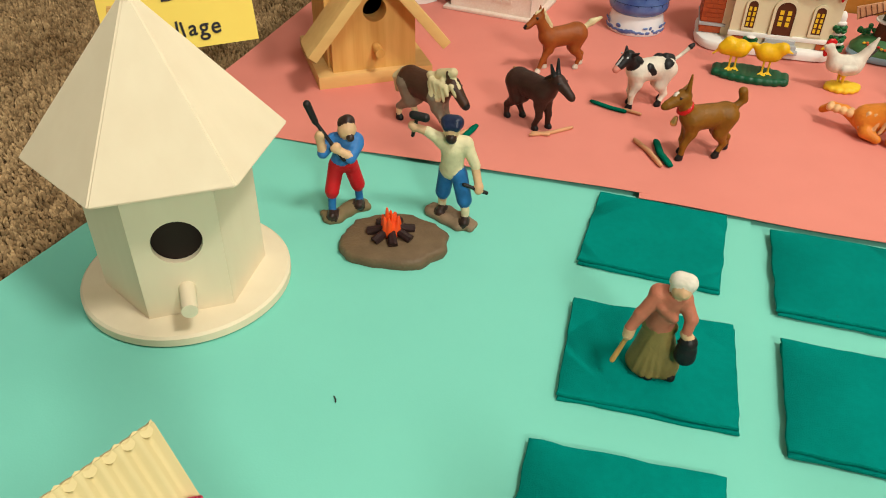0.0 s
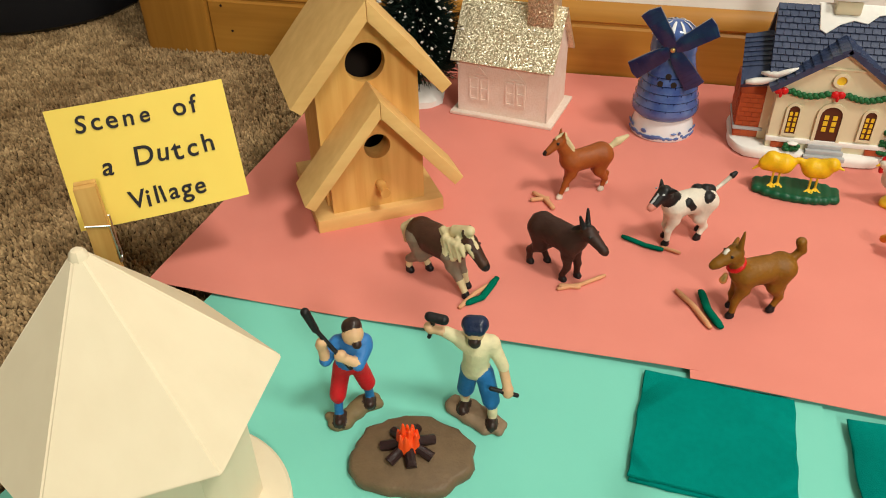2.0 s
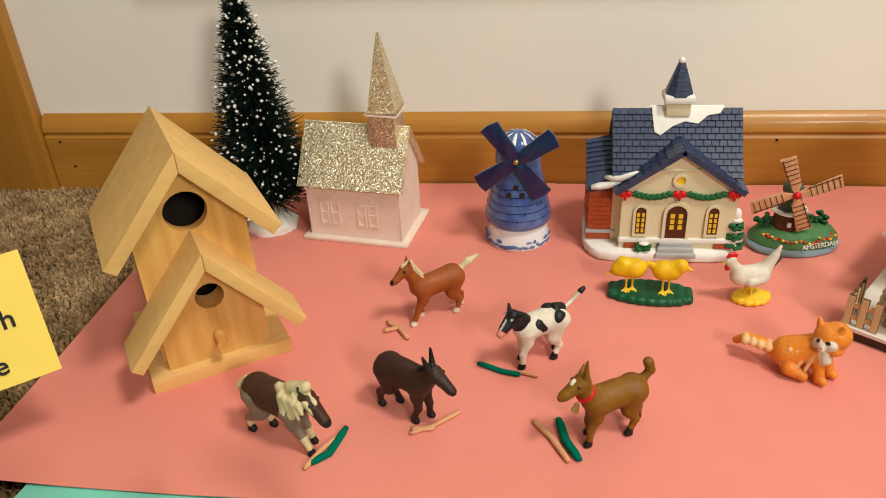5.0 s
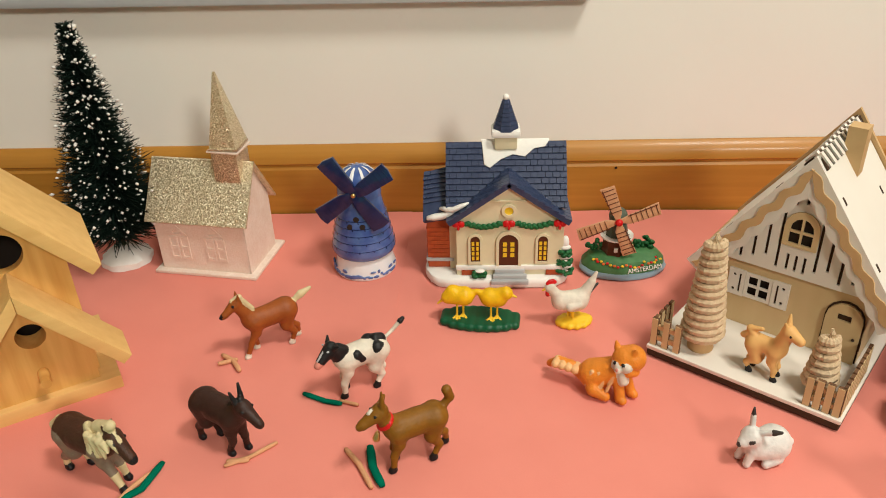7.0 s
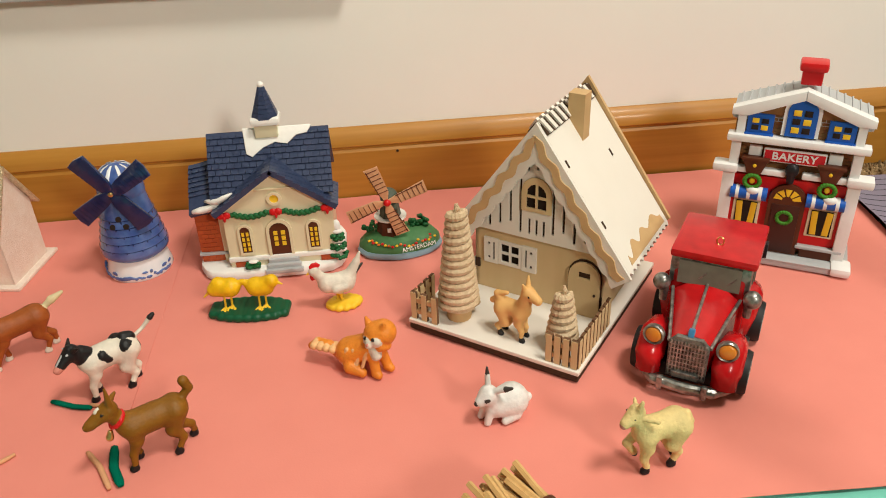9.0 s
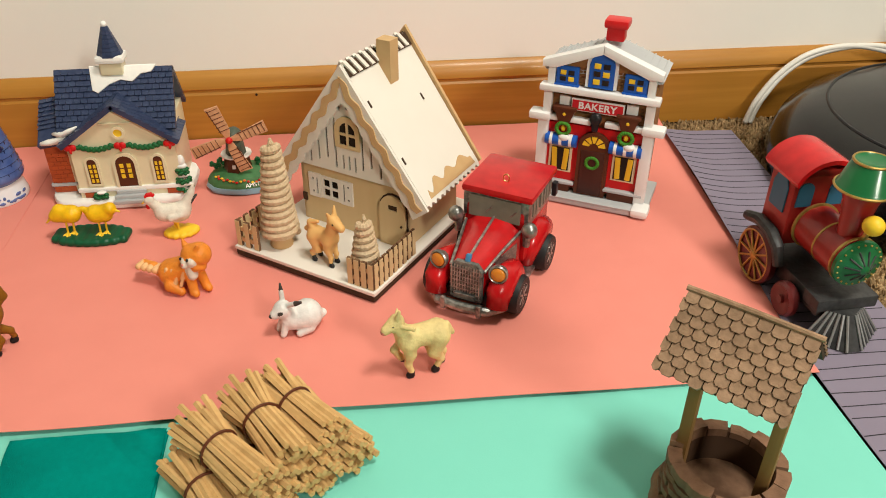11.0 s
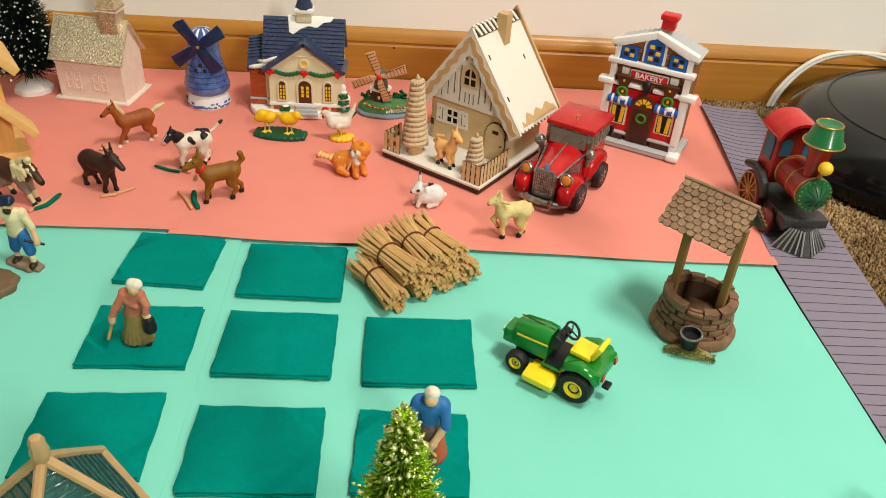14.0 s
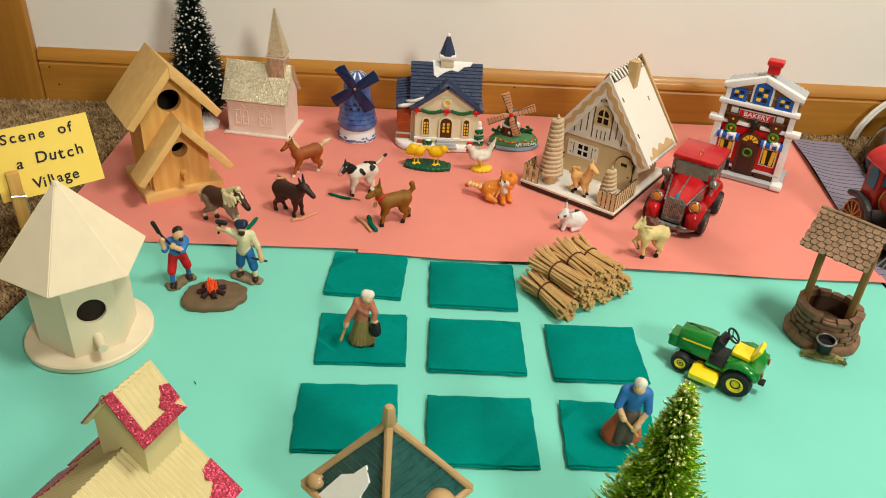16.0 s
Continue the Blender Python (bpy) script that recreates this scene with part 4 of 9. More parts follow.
    for s in (-1, 1):
        out = [(cx - 0.0205, 0), (cx + 0.037, 0), (cx + 0.033, 0.006), (cx + 0.024, 0.0075), (cx + 0.016, 0.0145), (cx + 0.006, 0.0125), (cx - 0.004, 0.0165), (cx - 0.0135, 0.024), (cx - 0.0185, 0.021)]
        k = math.degrees(math.atan2(ridge - eave, 0.034))
        m = Matrix.Translation((0, yr, ridge + 0.0012)) @ pose(0, 0, 0, 0, 0, 0 if s < 0 else 180) @ Matrix.Translation((0 if s < 0 else -2 * cx - 0.016, 0, 0)) @ pose(0, 0, 0, -(90 - k), 0, 0) @ Matrix.Diagonal((1, 1, -1, 1))
        part("snow_patch", prism(out, 0.0022, m @ Matrix.Translation((0, -0.0018, 0)), bevel=0.0007), SNOW, t, smooth=50)
    part("tower", box((0.019, 0.017, 0.012), (cx, yr, 0.1185), bevel=0.0012), CREAM, t)
    part("tower_snow", box((0.0245, 0.022, 0.0065), (cx, yr, 0.1265), bevel=0.0028), SNOW, t)
    bm = bmesh.new()
    bmesh.ops.create_cone(bm, cap_ends=True, segments=8, radius1=0.0115, radius2=0.0024, depth=0.0255, matrix=pose(cx, yr, 0.1415, 0, 0, 22))
    part("steeple", bm, NAVY, t, smooth=False)
    rg = bmesh.new()
    for k in range(7):
        r = 0.0113 - 0.0012 * k
        add_lathe(rg, [(r - 0.0009, 0.1305 + 0.0034 * k), (r, 0.1306 + 0.0034 * k), (r - 0.0011, 0.1335 + 0.0034 * k)], (cx, yr, 0), seg=8, rot=(0, 0, 22))
    tagged(part("steeple_courses", rg, NAVY, t, smooth=False), kind="stuff")
    part("steeple_knob", ball((0.0027, 0.0027, 0.0028), (cx, yr, 0.1558), seg=14), SNOW, t)
    # door, windows, garlands, steps
    f = Matrix.Translation((0, gy - 0.0012, 0))
    door = part("door", prism(arch(gx, 0.0165, 0.0165, 0.0335), 0.003, f), BROWN, t)
    for a in range(2):
        for b in range(3):
            part("door_light", prism(rect(gx - 0.0032 + 0.0064 * a, 0.029 + 0.0052 * b, 0.0034, 0.0038), 0.001, Matrix.Translation((0, gy - 0.0017, 0))), YELLOW, door)
    part("door_frame", prism(arch(gx, 0.0155, 0.0215, 0.037), 0.003, Matrix.Translation((0, gy - 0.0022, 0)), [arch(gx, 0.0160, 0.0165, 0.0332)]), CREAM, t)
    for x in (gx - 0.0285, gx + 0.0290):
        win = part("window", prism(arch(x, 0.0225, 0.0082, 0.0250), 0.003, f), BROWN, t)
        part("window_frame", prism(arch(x, 0.0205, 0.0125, 0.0290), 0.0026, Matrix.Translation((0, gy - 0.0020, 0)), [arch(x, 0.0225, 0.0082, 0.0250)]), CREAM, win)
        for a in range(2):
            for b in range(4):
                part("pane", prism(rect(x - 0.0019 + 0.0038 * a, 0.0258 + 0.0048 * b, 0.0022, 0.0034), 0.001, Matrix.Translation((0, gy - 0.0016, 0))), YELLOW, win)
    part("round_window", prism(circle(gx, 0.0715, 0.0062, 22), 0.003, Matrix.Translation((0, gy - 0.0022, 0)), [circle(gx, 0.0715, 0.0038, 18)]), CREAM, t)
    part("round_pane", prism(circle(gx, 0.0715, 0.0038, 16), 0.0012, Matrix.Translation((0, gy - 0.0010, 0))), YELLOW, t)
    for s in (-1, 1):
        bm = bmesh.new()
        for k in range(15):
            u = k / 14
            add_ball(bm, (0.0026, 0.0018, 0.0021 + 0.0006 * (k % 2)), (gx + s * (0.006 + 0.030 * u), gy - 0.0018, 0.0595 - 0.0035 * math.sin(math.pi * u) + 0.0012 * (k % 2)), (0, random.uniform(-40, 40), 0), 8)
        part("garland", bm, LEAFGREEN, t, smooth=True)
    for x in (gx - 0.0425, gx, gx + 0.0425):
        bm = bmesh.new()
        for s in (-1, 1):
            add_ball(bm, (0.0035, 0.0018, 0.0032), (x + s * 0.0022, gy - 0.0026, 0.0600), (0, s * 30, 0), 10)
        add_ball(bm, (0.0014, 0.0016, 0.0030), (x, gy - 0.003, 0.0570), seg=8)
        part("bow", bm, RED, t, "red bow", smooth=True)
    for k in range(3):
        part("step", box((0.026 + 0.003 * (2 - k), 0.004, 0.0036), (gx + 0.001, gy - 0.0095 + 0.0036 * k, 0.0068 + 0.0034 * k), bevel=0.0005), LIGHTGREY, t)
    bm = bmesh.new()
    for k in range(26):
        add_ball(bm, (0.0022, 0.0018, 0.0017), (gx - 0.0245 + random.uniform(-0.006, 0.006), gy - 0.006 + random.uniform(-0.0025, 0.001), 0.0095 + random.uniform(0, 0.0055)), seg=6)
    part("bush", bm, LEAFGREEN, t, smooth=True)
    part("bush_snow", ball((0.0045, 0.003, 0.0014), (gx - 0.0245, gy - 0.006, 0.0160), seg=10), SNOW, t)
    for k, (r, z) in enumerate(((0.0085, 0.012), (0.0072, 0.021), (0.0058, 0.030))):
        bm = bmesh.new()
        for i in range(20):
            a = 18 * i
            add_ball(bm, (0.0028, 0.0018, 0.0018), (0.0575 + r * 0.75 * math.cos(a), gy + 0.001 + r * 0.55 * math.sin(a), z + random.uniform(-0.002, 0.002)), (0, 0, 57 * a), 6)
        part("fir_tier", bm, LEAFGREEN, t, smooth=True)
        part("fir_snow", ball((r * 0.85, r * 0.55, 0.0028), (0.0578, gy + 0.002, z + 0.0045), seg=12), SNOW, t)
    part("fir_tip", ball((0.0035, 0.003, 0.0065), (0.0578, gy + 0.0025, 0.039), seg=10), SNOW, t)


ceramic_church()


# ---- small souvenir windmill ----
def souvenir_windmill():
    t = thing("souvenir_windmill", 0.2315, -0.1235, 4, PINK_Z, "small painted resin souvenir windmill on a green mound", "windmill")
    WATER = paint("pale_blue_paint", (0.24, 0.42, 0.52), 0.3, coat=0.3)
    GRASS = material("painted_grass", (0.05, 0.17, 0.055), 0.5, second=(0.09, 0.24, 0.10), scale=160, mix=1.0, bump=0.5)
    COPPER = material("copper_sail_paint", (0.66, 0.36, 0.20), 0.4, second=(0.50, 0.24, 0.12), scale=300, mix=1.0, bump=0.3)
    SLATE = material("grey_green_roof", (0.075, 0.095, 0.07), 0.5, scale=250, bump=0.3)
    el = Matrix.Diagonal((1, 0.62, 1, 1))
    for nm, prof, mat in (("water", [(0, 0), (0.0375, 0), (0.0385, 0.003), (0.0370, 0.0062), (0, 0.0066)], WATER), ("mound", [(0, 0.006), (0.0365, 0.006), (0.0362, 0.010), (0.031, 0.0165), (0.02, 0.020), (0, 0.0215)], GRASS)):
        bm = lathe(prof, seg=44, wobble=0.05)
        bmesh.ops.transform(bm, matrix=el, verts=bm.verts[:])
        part(nm, bm, mat, t)
    tower = part("tower", lathe([(0, 0.018), (0.0135, 0.018), (0.0112, 0.034), (0.0105, 0.0355), (0, 0.0355)], (-0.007, 0.0, 0), seg=8), BROWN, t)
    part("gallery", lathe([(0.0105, 0.0335), (0.0145, 0.0345), (0.0145, 0.0358), (0.0105, 0.0358)], (-0.007, 0, 0), seg=16), WHITE, tower)
    part("upper_tower", lathe([(0, 0.0355), (0.0098, 0.0355), (0.0074, 0.052), (0, 0.052)], (-0.007, 0, 0), seg=8), SLATE, t)
    part("cap", ball((0.0082, 0.0105, 0.0082), (-0.007, 0.0, 0.0545), seg=16), SLATE, t)
    for x, z in ((-0.010, 0.026), (-0.004, 0.026)):
        part("window", box((0.0032, 0.0015, 0.0042), (x, -0.0122, z), bevel=0.0003), WHITE, tower)
    hub = Vector((-0.0105, -0.0165, 0.0575))
    for k in range(4):
        m = Matrix.Translation(hub) @ pose(0, 0, 0, 0, -(21 + 90 * k), 0)
        sail = part("sail", prism([(0.002, -0.0020), (0.009, -0.0056), (0.0355, -0.0072), (0.0365, 0.0052), (0.009, 0.0026), (0.002, 0.0016)], 0.002, m, bevel=0.0004), COPPER, t)
        rb = bmesh.new()
        for i in range(6):
            add_box(rb, (0.0005, 0.0006, 0.0105), m @ Vector((0.011 + 0.0045 * i, -0.0002, -0.0006)), (0, -(21 + 90 * k), 0))
        add_box(rb, (0.026, 0.0007, 0.0007), m @ Vector((0.022, -0.0003, 0.0034)), (0, -(21 + 90 * k) - 2, 0))
        part("lattice", rb, BROWN, sail)
    part("hub", ball((0.0034, 0.0028, 0.0034), hub + Vector((0, -0.001, 0)), seg=14), RED, t, "red hub knob")
    part("shaft", cone(0.0022, 0.0022, 0.012, hub + Vector((0, 0.011, -0.001)), (90, 0, 0), 10), SLATE, t)
    for cx, n in ((0.0185, 30), (-0.024, 14)):
        for j in range(3):
            bm = bmesh.new()
            for k in range(n // 2):
                add_ball(bm, (0.0022, 0.0022, 0.002), (cx + 0.006 * (j - 1) + random.uniform(-0.0025, 0.0025), 0.004 + random.uniform(-0.004, 0.002), 0.019 + random.uniform(0, 0.007 + 0.004 * (j % 2))), seg=6)
            part("bush", bm, LEAFGREEN, t, smooth=True)
    ORANGE = paint("orange_flower_paint", (0.75, 0.16, 0.03), 0.4)
    for k in range(22):
        a = radians(205 + 130 * k / 21)
        r = random.uniform(0.030, 0.0345)
        part("flower", ball((0.0015, 0.0015, 0.0011), (r * math.cos(a), 0.62 * r * math.sin(a) - 0.001, 0.0125 + (0.0345 - r) * 0.9), seg=8), (YELLOW, ORANGE, RED)[k % 3], t)
    text("lettering", "AMSTERDAM", 0.0058, WHITE, t, pose(0.0145, -0.0215, 0.0108, 62, 0, 14), 0.0004, 0.95)
    t.scale = (1, 1, 0.95)


souvenir_windmill()

# ---- laser-cut wooden lodge ----
PLY = material("pale_plywood", (0.66, 0.49, 0.27), 0.6, second=(0.56, 0.40, 0.20), scale=60, mix=0.7, bump=0.12, stretch=(1, 1, 0.15))
PLYWHITE = material("white_painted_plywood", (0.76, 0.71, 0.64), 0.6, second=(0.72, 0.665, 0.585), scale=45, mix=0.5, bump=0.1)
PLYTAN = material("tan_plywood", (0.60, 0.39, 0.19), 0.6, second=(0.50, 0.31, 0.14), scale=80, mix=0.7, bump=0.1)
CHAR = material("laser_burnt_edge", (0.055, 0.028, 0.014), 0.8, scale=200)
SCORCH = material("scorched_plywood_edge", (0.20, 0.10, 0.045), 0.75, second=(0.09, 0.04, 0.02), scale=200, mix=1.0, bump=0.2)
ROPE = material("jute_rope", (0.70, 0.54, 0.36), 0.9, second=(0.52, 0.37, 0.22), scale=420, mix=1.0, bump=0.9, bump_scale=1400)


def rope_tree(parent_xy, r0, r1, z0, h, turns, base_h, base_z):
    x, y = parent_xy
    t = thing("rope_tree", x, y, 0, base_z, "cone tree wound from beige jute rope on a wooden foot", "toy tree")
    part("foot", lathe([(0, 0), (r0 * 0.68, 0), (r0 * 0.72, 0.002), (r0 * 0.55, base_h), (0, base_h)], seg=20), PLYTAN, t)
    bm = bmesh.new()
    n = int(turns * 52)
    path = [((r0 + (r1 - r0) * i / n) * math.cos(2 * math.pi * i / 52), (r0 + (r1 - r0) * i / n) * math.sin(2 * math.pi * i / 52), base_h + z0 + (h - base_h) * i / n) for i in range(n + 1)]
    pitch = (h - base_h) / turns
    add_tube(bm, path, [pitch * 0.56 * (1 + 0.07 * math.sin(i * 1.9) + 0.10 * noise.noise((i * 0.31, 2.0, h * 90))) for i in range(n + 1)], 8)
    part("rope", bm, ROPE, t)
    part("core", cone(r0, r1, h - base_h, (0, 0, base_h), seg=20), ROPE, t)
    part("tip", tube([(0, 0, h - 0.001), (0.0006, 0, h + 0.003), (0, 0.0008, h + 0.0065)], [r1 * 0.6, r1 * 0.5, r1 * 0.25]), ROPE, t)


def picket_fence(t, a, b, z, count, side):
    """Pickets on two rails between two places on the base."""
    a, b = Vector((*a, z)), Vector((*b, z))
    ang = math.degrees(math.atan2((b - a).y, (b - a).x))
    f = new("fence")
    f.parent = t
    for zz in (0.0065, 0.0160):
        part("rail", box(((b - a).length, 0.0022, 0.0036), (a + b) / 2 + Vector((0, 0, zz)), (0, 0, ang)), PLYTAN, f)
    for k in range(count):
        p = a.lerp(b, k / (count - 1))
        m = Matrix.Translation(p) @ pose(0, 0, 0, 0, 0, ang)
        bm = bmesh.new()
        add_prism(bm, rect(0, 0.0115, 0.0050, 0.0230), 0.0024, m @ Matrix.Translation((0, -0.0014, 0)))
        add_prism(bm, rect(0, 0.0115, 0.0046, 0.0226), 0.0004, m @ Matrix.Translation((0, -0.0018, 0)), mi=1)
        part("picket", bm, [SCORCH, PLY], f, smooth=False)


LODGE = (0.2848, -0.2915, -37.3)


def lodge():
    ox, oy, an = LODGE
    t = thing("wooden_lodge", ox, oy, an, PINK_Z, "laser-cut plywood chalet with a steep white roof and picket fence", "toy house")
    part("base_edge", box((0.142, 0.166, 0.0055), (0.001, 0.083, 0.00275), bevel=0.0015), CHAR, t, "dark laser-burnt lower base layer")
    part("base_top", box((0.143, 0.167, 0.0032), (0.001, 0.083, 0.0073), bevel=0.0008), PLYWHITE, t)
    zb, cu, vf, vb = 0.009, 0.007, 0.068, 0.150
    ridge, slope = 0.1525, (0.1525 - 0.0545) / 0.0755
    roof_z = lambda u: ridge - abs(u - cu) * slope
    hw = 0.0545
    holes = [rect(cu - 0.023, 0.044, 0.017, 0.017), arch(cu, 0.0885, 0.020, 0.0225), arch(0.0475, 0.0105, 0.0235, 0.044)]
    top = roof_z(cu + hw) - 0.003
    part("front_wall", prism([(cu - hw, zb), (cu + hw, zb), (cu + hw, top), (cu, ridge - 0.004), (cu - hw, top)], 0.003, Matrix.Translation((0, vf, 0)), holes), PLY, t)
    part("back_wall", prism([(cu - 0.077, 0.058), (cu - 0.073, 0.054), (cu + 0.073, 0.054), (cu + 0.077, 0.058), (cu, 0.1610)], 0.003, Matrix.Translation((0, vb + 0.004, 0))), PLYTAN, t)
    part("back_lower_wall", box((2 * hw, 0.003, 0.05), (cu, vb, zb + 0.025)), PLY, t)
    for s in (-1, 1):
        m = pose(cu + s * (hw - 0.0015), (vf + vb) / 2, 0, 0, 0, 90) @ Matrix.Translation((0, -0.0015, 0))
        D = (vb - vf) / 2
        side = part("side_wall", prism([(-D, zb), (D, zb), (D, top), (-D, top)], 0.003, m, [rect(-0.012, 0.053, 0.030, 0.020)]), PLY, t)
        for k in range(5):
            part("glazing_bar", box((0.0024, 0.0018, 0.020), (cu + s * (hw - 0.0012), (vf + vb) / 2 - 0.024 + 0.006 * k, 0.053)), PLYTAN, side)
    # siding boards over the upper front
    slots = []
    for k, u in enumerate((-0.040, -0.031, -0.022, -0.0135, 0.0135, 0.022, 0.031, 0.040)):
        hi = min(roof_z(cu + u) - 0.022, 0.128) - 0.003 * (k % 2)
        lo = 0.067 + 0.0035 * (k % 3)
        if hi - lo > 0.004:
            slots.append(rect(cu + u, (lo + hi) / 2, 0.0022, hi - lo))
    for u in (-0.006, 0.0, 0.006):
        slots.append(rect(cu + u, 0.0735, 0.002, 0.0125))
    for u, lo, hi in ((-0.0075, 0.117, 0.1245), (0, 0.119, 0.137), (0.0075, 0.117, 0.1245)):
        slots.append(rect(cu + u, (lo + hi) / 2, 0.0022, hi - lo))
    slots.append(arch(cu, 0.0885, 0.020, 0.0225))
    z2 = 0.063
    half = (ridge - 0.010 - z2) / slope
    part("siding_backing", prism([(cu - half + 0.004, z2 + 0.001), (cu + half - 0.004, z2 + 0.001), (cu, ridge - 0.014)], 0.0006, Matrix.Translation((0, vf - 0.0008, 0)), [arch(cu, 0.0885, 0.020, 0.0225)]), CHAR, t)
    part("siding", prism([(cu - half, z2), (cu + half, z2), (cu, ridge - 0.010)], 0.0020, Matrix.Translation((0, vf - 0.0030, 0)), slots), PLYWHITE, t)
    # scalloped barge boards, white with a tan band
    for s in (-1, 1):
        L = math.hypot(0.0785, 0.0785 * slope)
        for nm, off, dep, mat, y, rr in (("barge_board", 0.0, 0.0180, PLYWHITE, vf - 0.0085, 0.0052), ("barge_band", 0.0075, 0.0155, PLYTAN, vf - 0.0096, 0.0042)):
            if off:
                up = [(x, -(off - 0.0028 + 0.0016 * math.sin(x * 330))) for x in np.linspace((off - 0.0028) * slope, L - 0.003, 34)]
                lw = [(x, -(off + 0.0034 + 0.0016 * math.sin(x * 330))) for x in np.linspace((off + 0.0034) * slope, L - 0.003, 34)]
                out = up + lw[::-1]
            else:
                lw = [(x, -(dep + 0.0022 * abs(math.sin(x * 210)) - 0.0022)) for x in np.linspace(dep * slope, L, 44)]
                out = [(0, 0), (L, 0)] + lw[::-1]
            m = Matrix.Translation((cu, y, ridge + 0.003)) @ Matrix.Diagonal((s, 1, 1, 1)) @ pose(0, 0, 0, 0, math.degrees(math.atan(slope)), 0)
            part(nm, prism(out, 0.0024 if not off else 0.0012, m), mat, t)
        xe = cu + s * 0.0785
        ze = roof_z(xe) + 0.002
        out = [(vf - 0.006, 0), (vb + 0.003, 0), (vb + 0.003, L - 0.004)] + [(y, L - 0.0035 * abs(math.sin((y - vf) * 420))) for y in np.linspace(vb + 0.001, vf - 0.005, 60)]
        ax = Vector((s * 0.0785, 0, ze - ridge - 0.003)).normalized()
        nrm = Vector((0, 1, 0)).cross(ax) * (1 if s > 0 else -1)
        m = Matrix(((0, nrm.x, ax.x, cu), (1, nrm.y, ax.y, 0), (0, nrm.z, ax.z, ridge + 0.003), (0, 0, 0, 1)))
        roof = part("roof_panel", prism(out, 0.0028, m), PLYWHITE, t, "white roof panel with scalloped eave")
        m2 = m @ Matrix.Translation((0, 0.0028 if nrm.z > 0 else -0.0004, 0))
        drip = [(vf + 0.004, L - 0.006)] + [(y, L - 0.016 - 0.008 * noise.noise((y * 70, 2.0 + s, 0)) - 0.003 * math.sin(y * 300)) for y in np.linspace(vf + 0.006, vb - 0.004, 40)] + [(vb - 0.002, L - 0.006)]
        part("drip_band", prism(drip, 0.0004, m2), PLYTAN, roof)
        for y, d in ((vb - 0.020, 0.052), (vf - 0.001, 0.036), (vf - 0.001, 0.086)):
            part("slot", prism(rect(y, d, 0.0020, 0.0060), 0.0004, m2), CHAR, roof)
        # chevron strips along the ridge
        part("ridge_strip", prism([(vf - 0.005, 0.0002), (vb + 0.003, 0.0002), (vb + 0.003, 0.0118), (vf - 0.005, 0.0118)], 0.0012, m @ Matrix.Translation((0, -0.0012, 0))), CHAR, roof)
        for k in range(10):
            y = vf - 0.006 + 0.0086 * k
            part("ridge_tooth", prism([(y, -0.0008), (y + 0.0040, -0.0008), (y + 0.0086, 0.0112), (y + 0.0046, 0.0112)], 0.0024, m @ Matrix.Translation((0, -0.0026, 0))), PLYWHITE, roof)
    part("chimney", prism([(-0.0065, -0.004), (0.0065, -0.020), (0.0065, 0.016), (-0.0065, 0.016)], 0.012, Matrix.Translation((cu + 0.0125, vf + 0.034, ridge - 0.004))), PLYTAN, t)
    # window with shutters, door, attic window
    win = part("window_frame", prism(rect(cu - 0.023, 0.044, 0.0205, 0.0205), 0.0016, Matrix.Translation((0, vf - 0.0014, 0)), [rect(cu - 0.023 + a * 0.0043, 0.044 + b * 0.0043, 0.0068, 0.0068) for a in (-1, 1) for b in (-1, 1)]), PLYWHITE, t)
    part("window_dark", box((0.018, 0.001, 0.018), (cu - 0.023, vf + 0.0022, 0.044)), HOLEDARK, win)
    for s in (-1, 1):
        x = cu - 0.023 + s * 0.0168
        sh = part("shutter", prism(rect(x, 0.044, 0.0125, 0.0215), 0.0018, Matrix.Translation((0, vf - 0.0018, 0)), [circle(x + s * 0.0018, 0.050, 0.0013, 10), circle(x + s * 0.0018, 0.038, 0.0013, 10), rect(x - s * 0.0026, 0.044, 0.0016, 0.0155)]), PLYWHITE, t)
        part("shutter_backing", box((0.0118, 0.0005, 0.0205), (x, vf - 0.0003, 0.044)), CHAR, sh)
    at = part("attic_window", prism(arch(cu, 0.0865, 0.0245, 0.0270), 0.0016, Matrix.Translation((0, vf - 0.0044, 0)), [rect(cu - 0.0045, 0.0932, 0.0074, 0.0082), rect(cu + 0.0045, 0.0932, 0.0074, 0.0082), [(cu - 0.0082, 0.0990), (cu - 0.0008, 0.0990), (cu - 0.0008, 0.1085), (cu - 0.0045, 0.1070), (cu - 0.0075, 0.1035)], [(cu + 0.0008, 0.0990), (cu + 0.0082, 0.0990), (cu + 0.0075, 0.1035), (cu + 0.0045, 0.1070), (cu + 0.0008, 0.1085)]]), PLY, t)
    part("window_dark", prism(arch(cu, 0.0875, 0.0215, 0.0240), 0.0006, Matrix.Translation((0, vf - 0.0024, 0))), HOLEDARK, at)
    part("door_gap", prism(arch(0.0475, zb, 0.0275, 0.0470), 0.0010, Matrix.Translation((0, vf - 0.0006, 0))), CHAR, t)
    door = part("door", prism(arch(0.0475, zb, 0.0255, 0.0455), 0.0018, Matrix.Translation((0, vf - 0.0026, 0)), [rect(0.0475, 0.0435, 0.0095, 0.0052)]), PLY, t)
    part("door_knob", ball((0.0011, 0.0011, 0.0011), (0.0565, vf - 0.003, 0.029), seg=8), CHAR, door)
    for u, z in ((cu - hw + 0.002, 0.030), (cu + hw - 0.002, 0.024)):
        part("wall_joint", box((0.0045, 0.0012, 0.0075), (u, vf - 0.0003, z)), CHAR, t)
    picket_fence(t, (-0.0665, 0.0035), (-0.048, 0.0035), zb, 3, 0)
    picket_fence(t, (-0.0675, 0.006), (-0.0675, 0.030), zb, 4, 0)
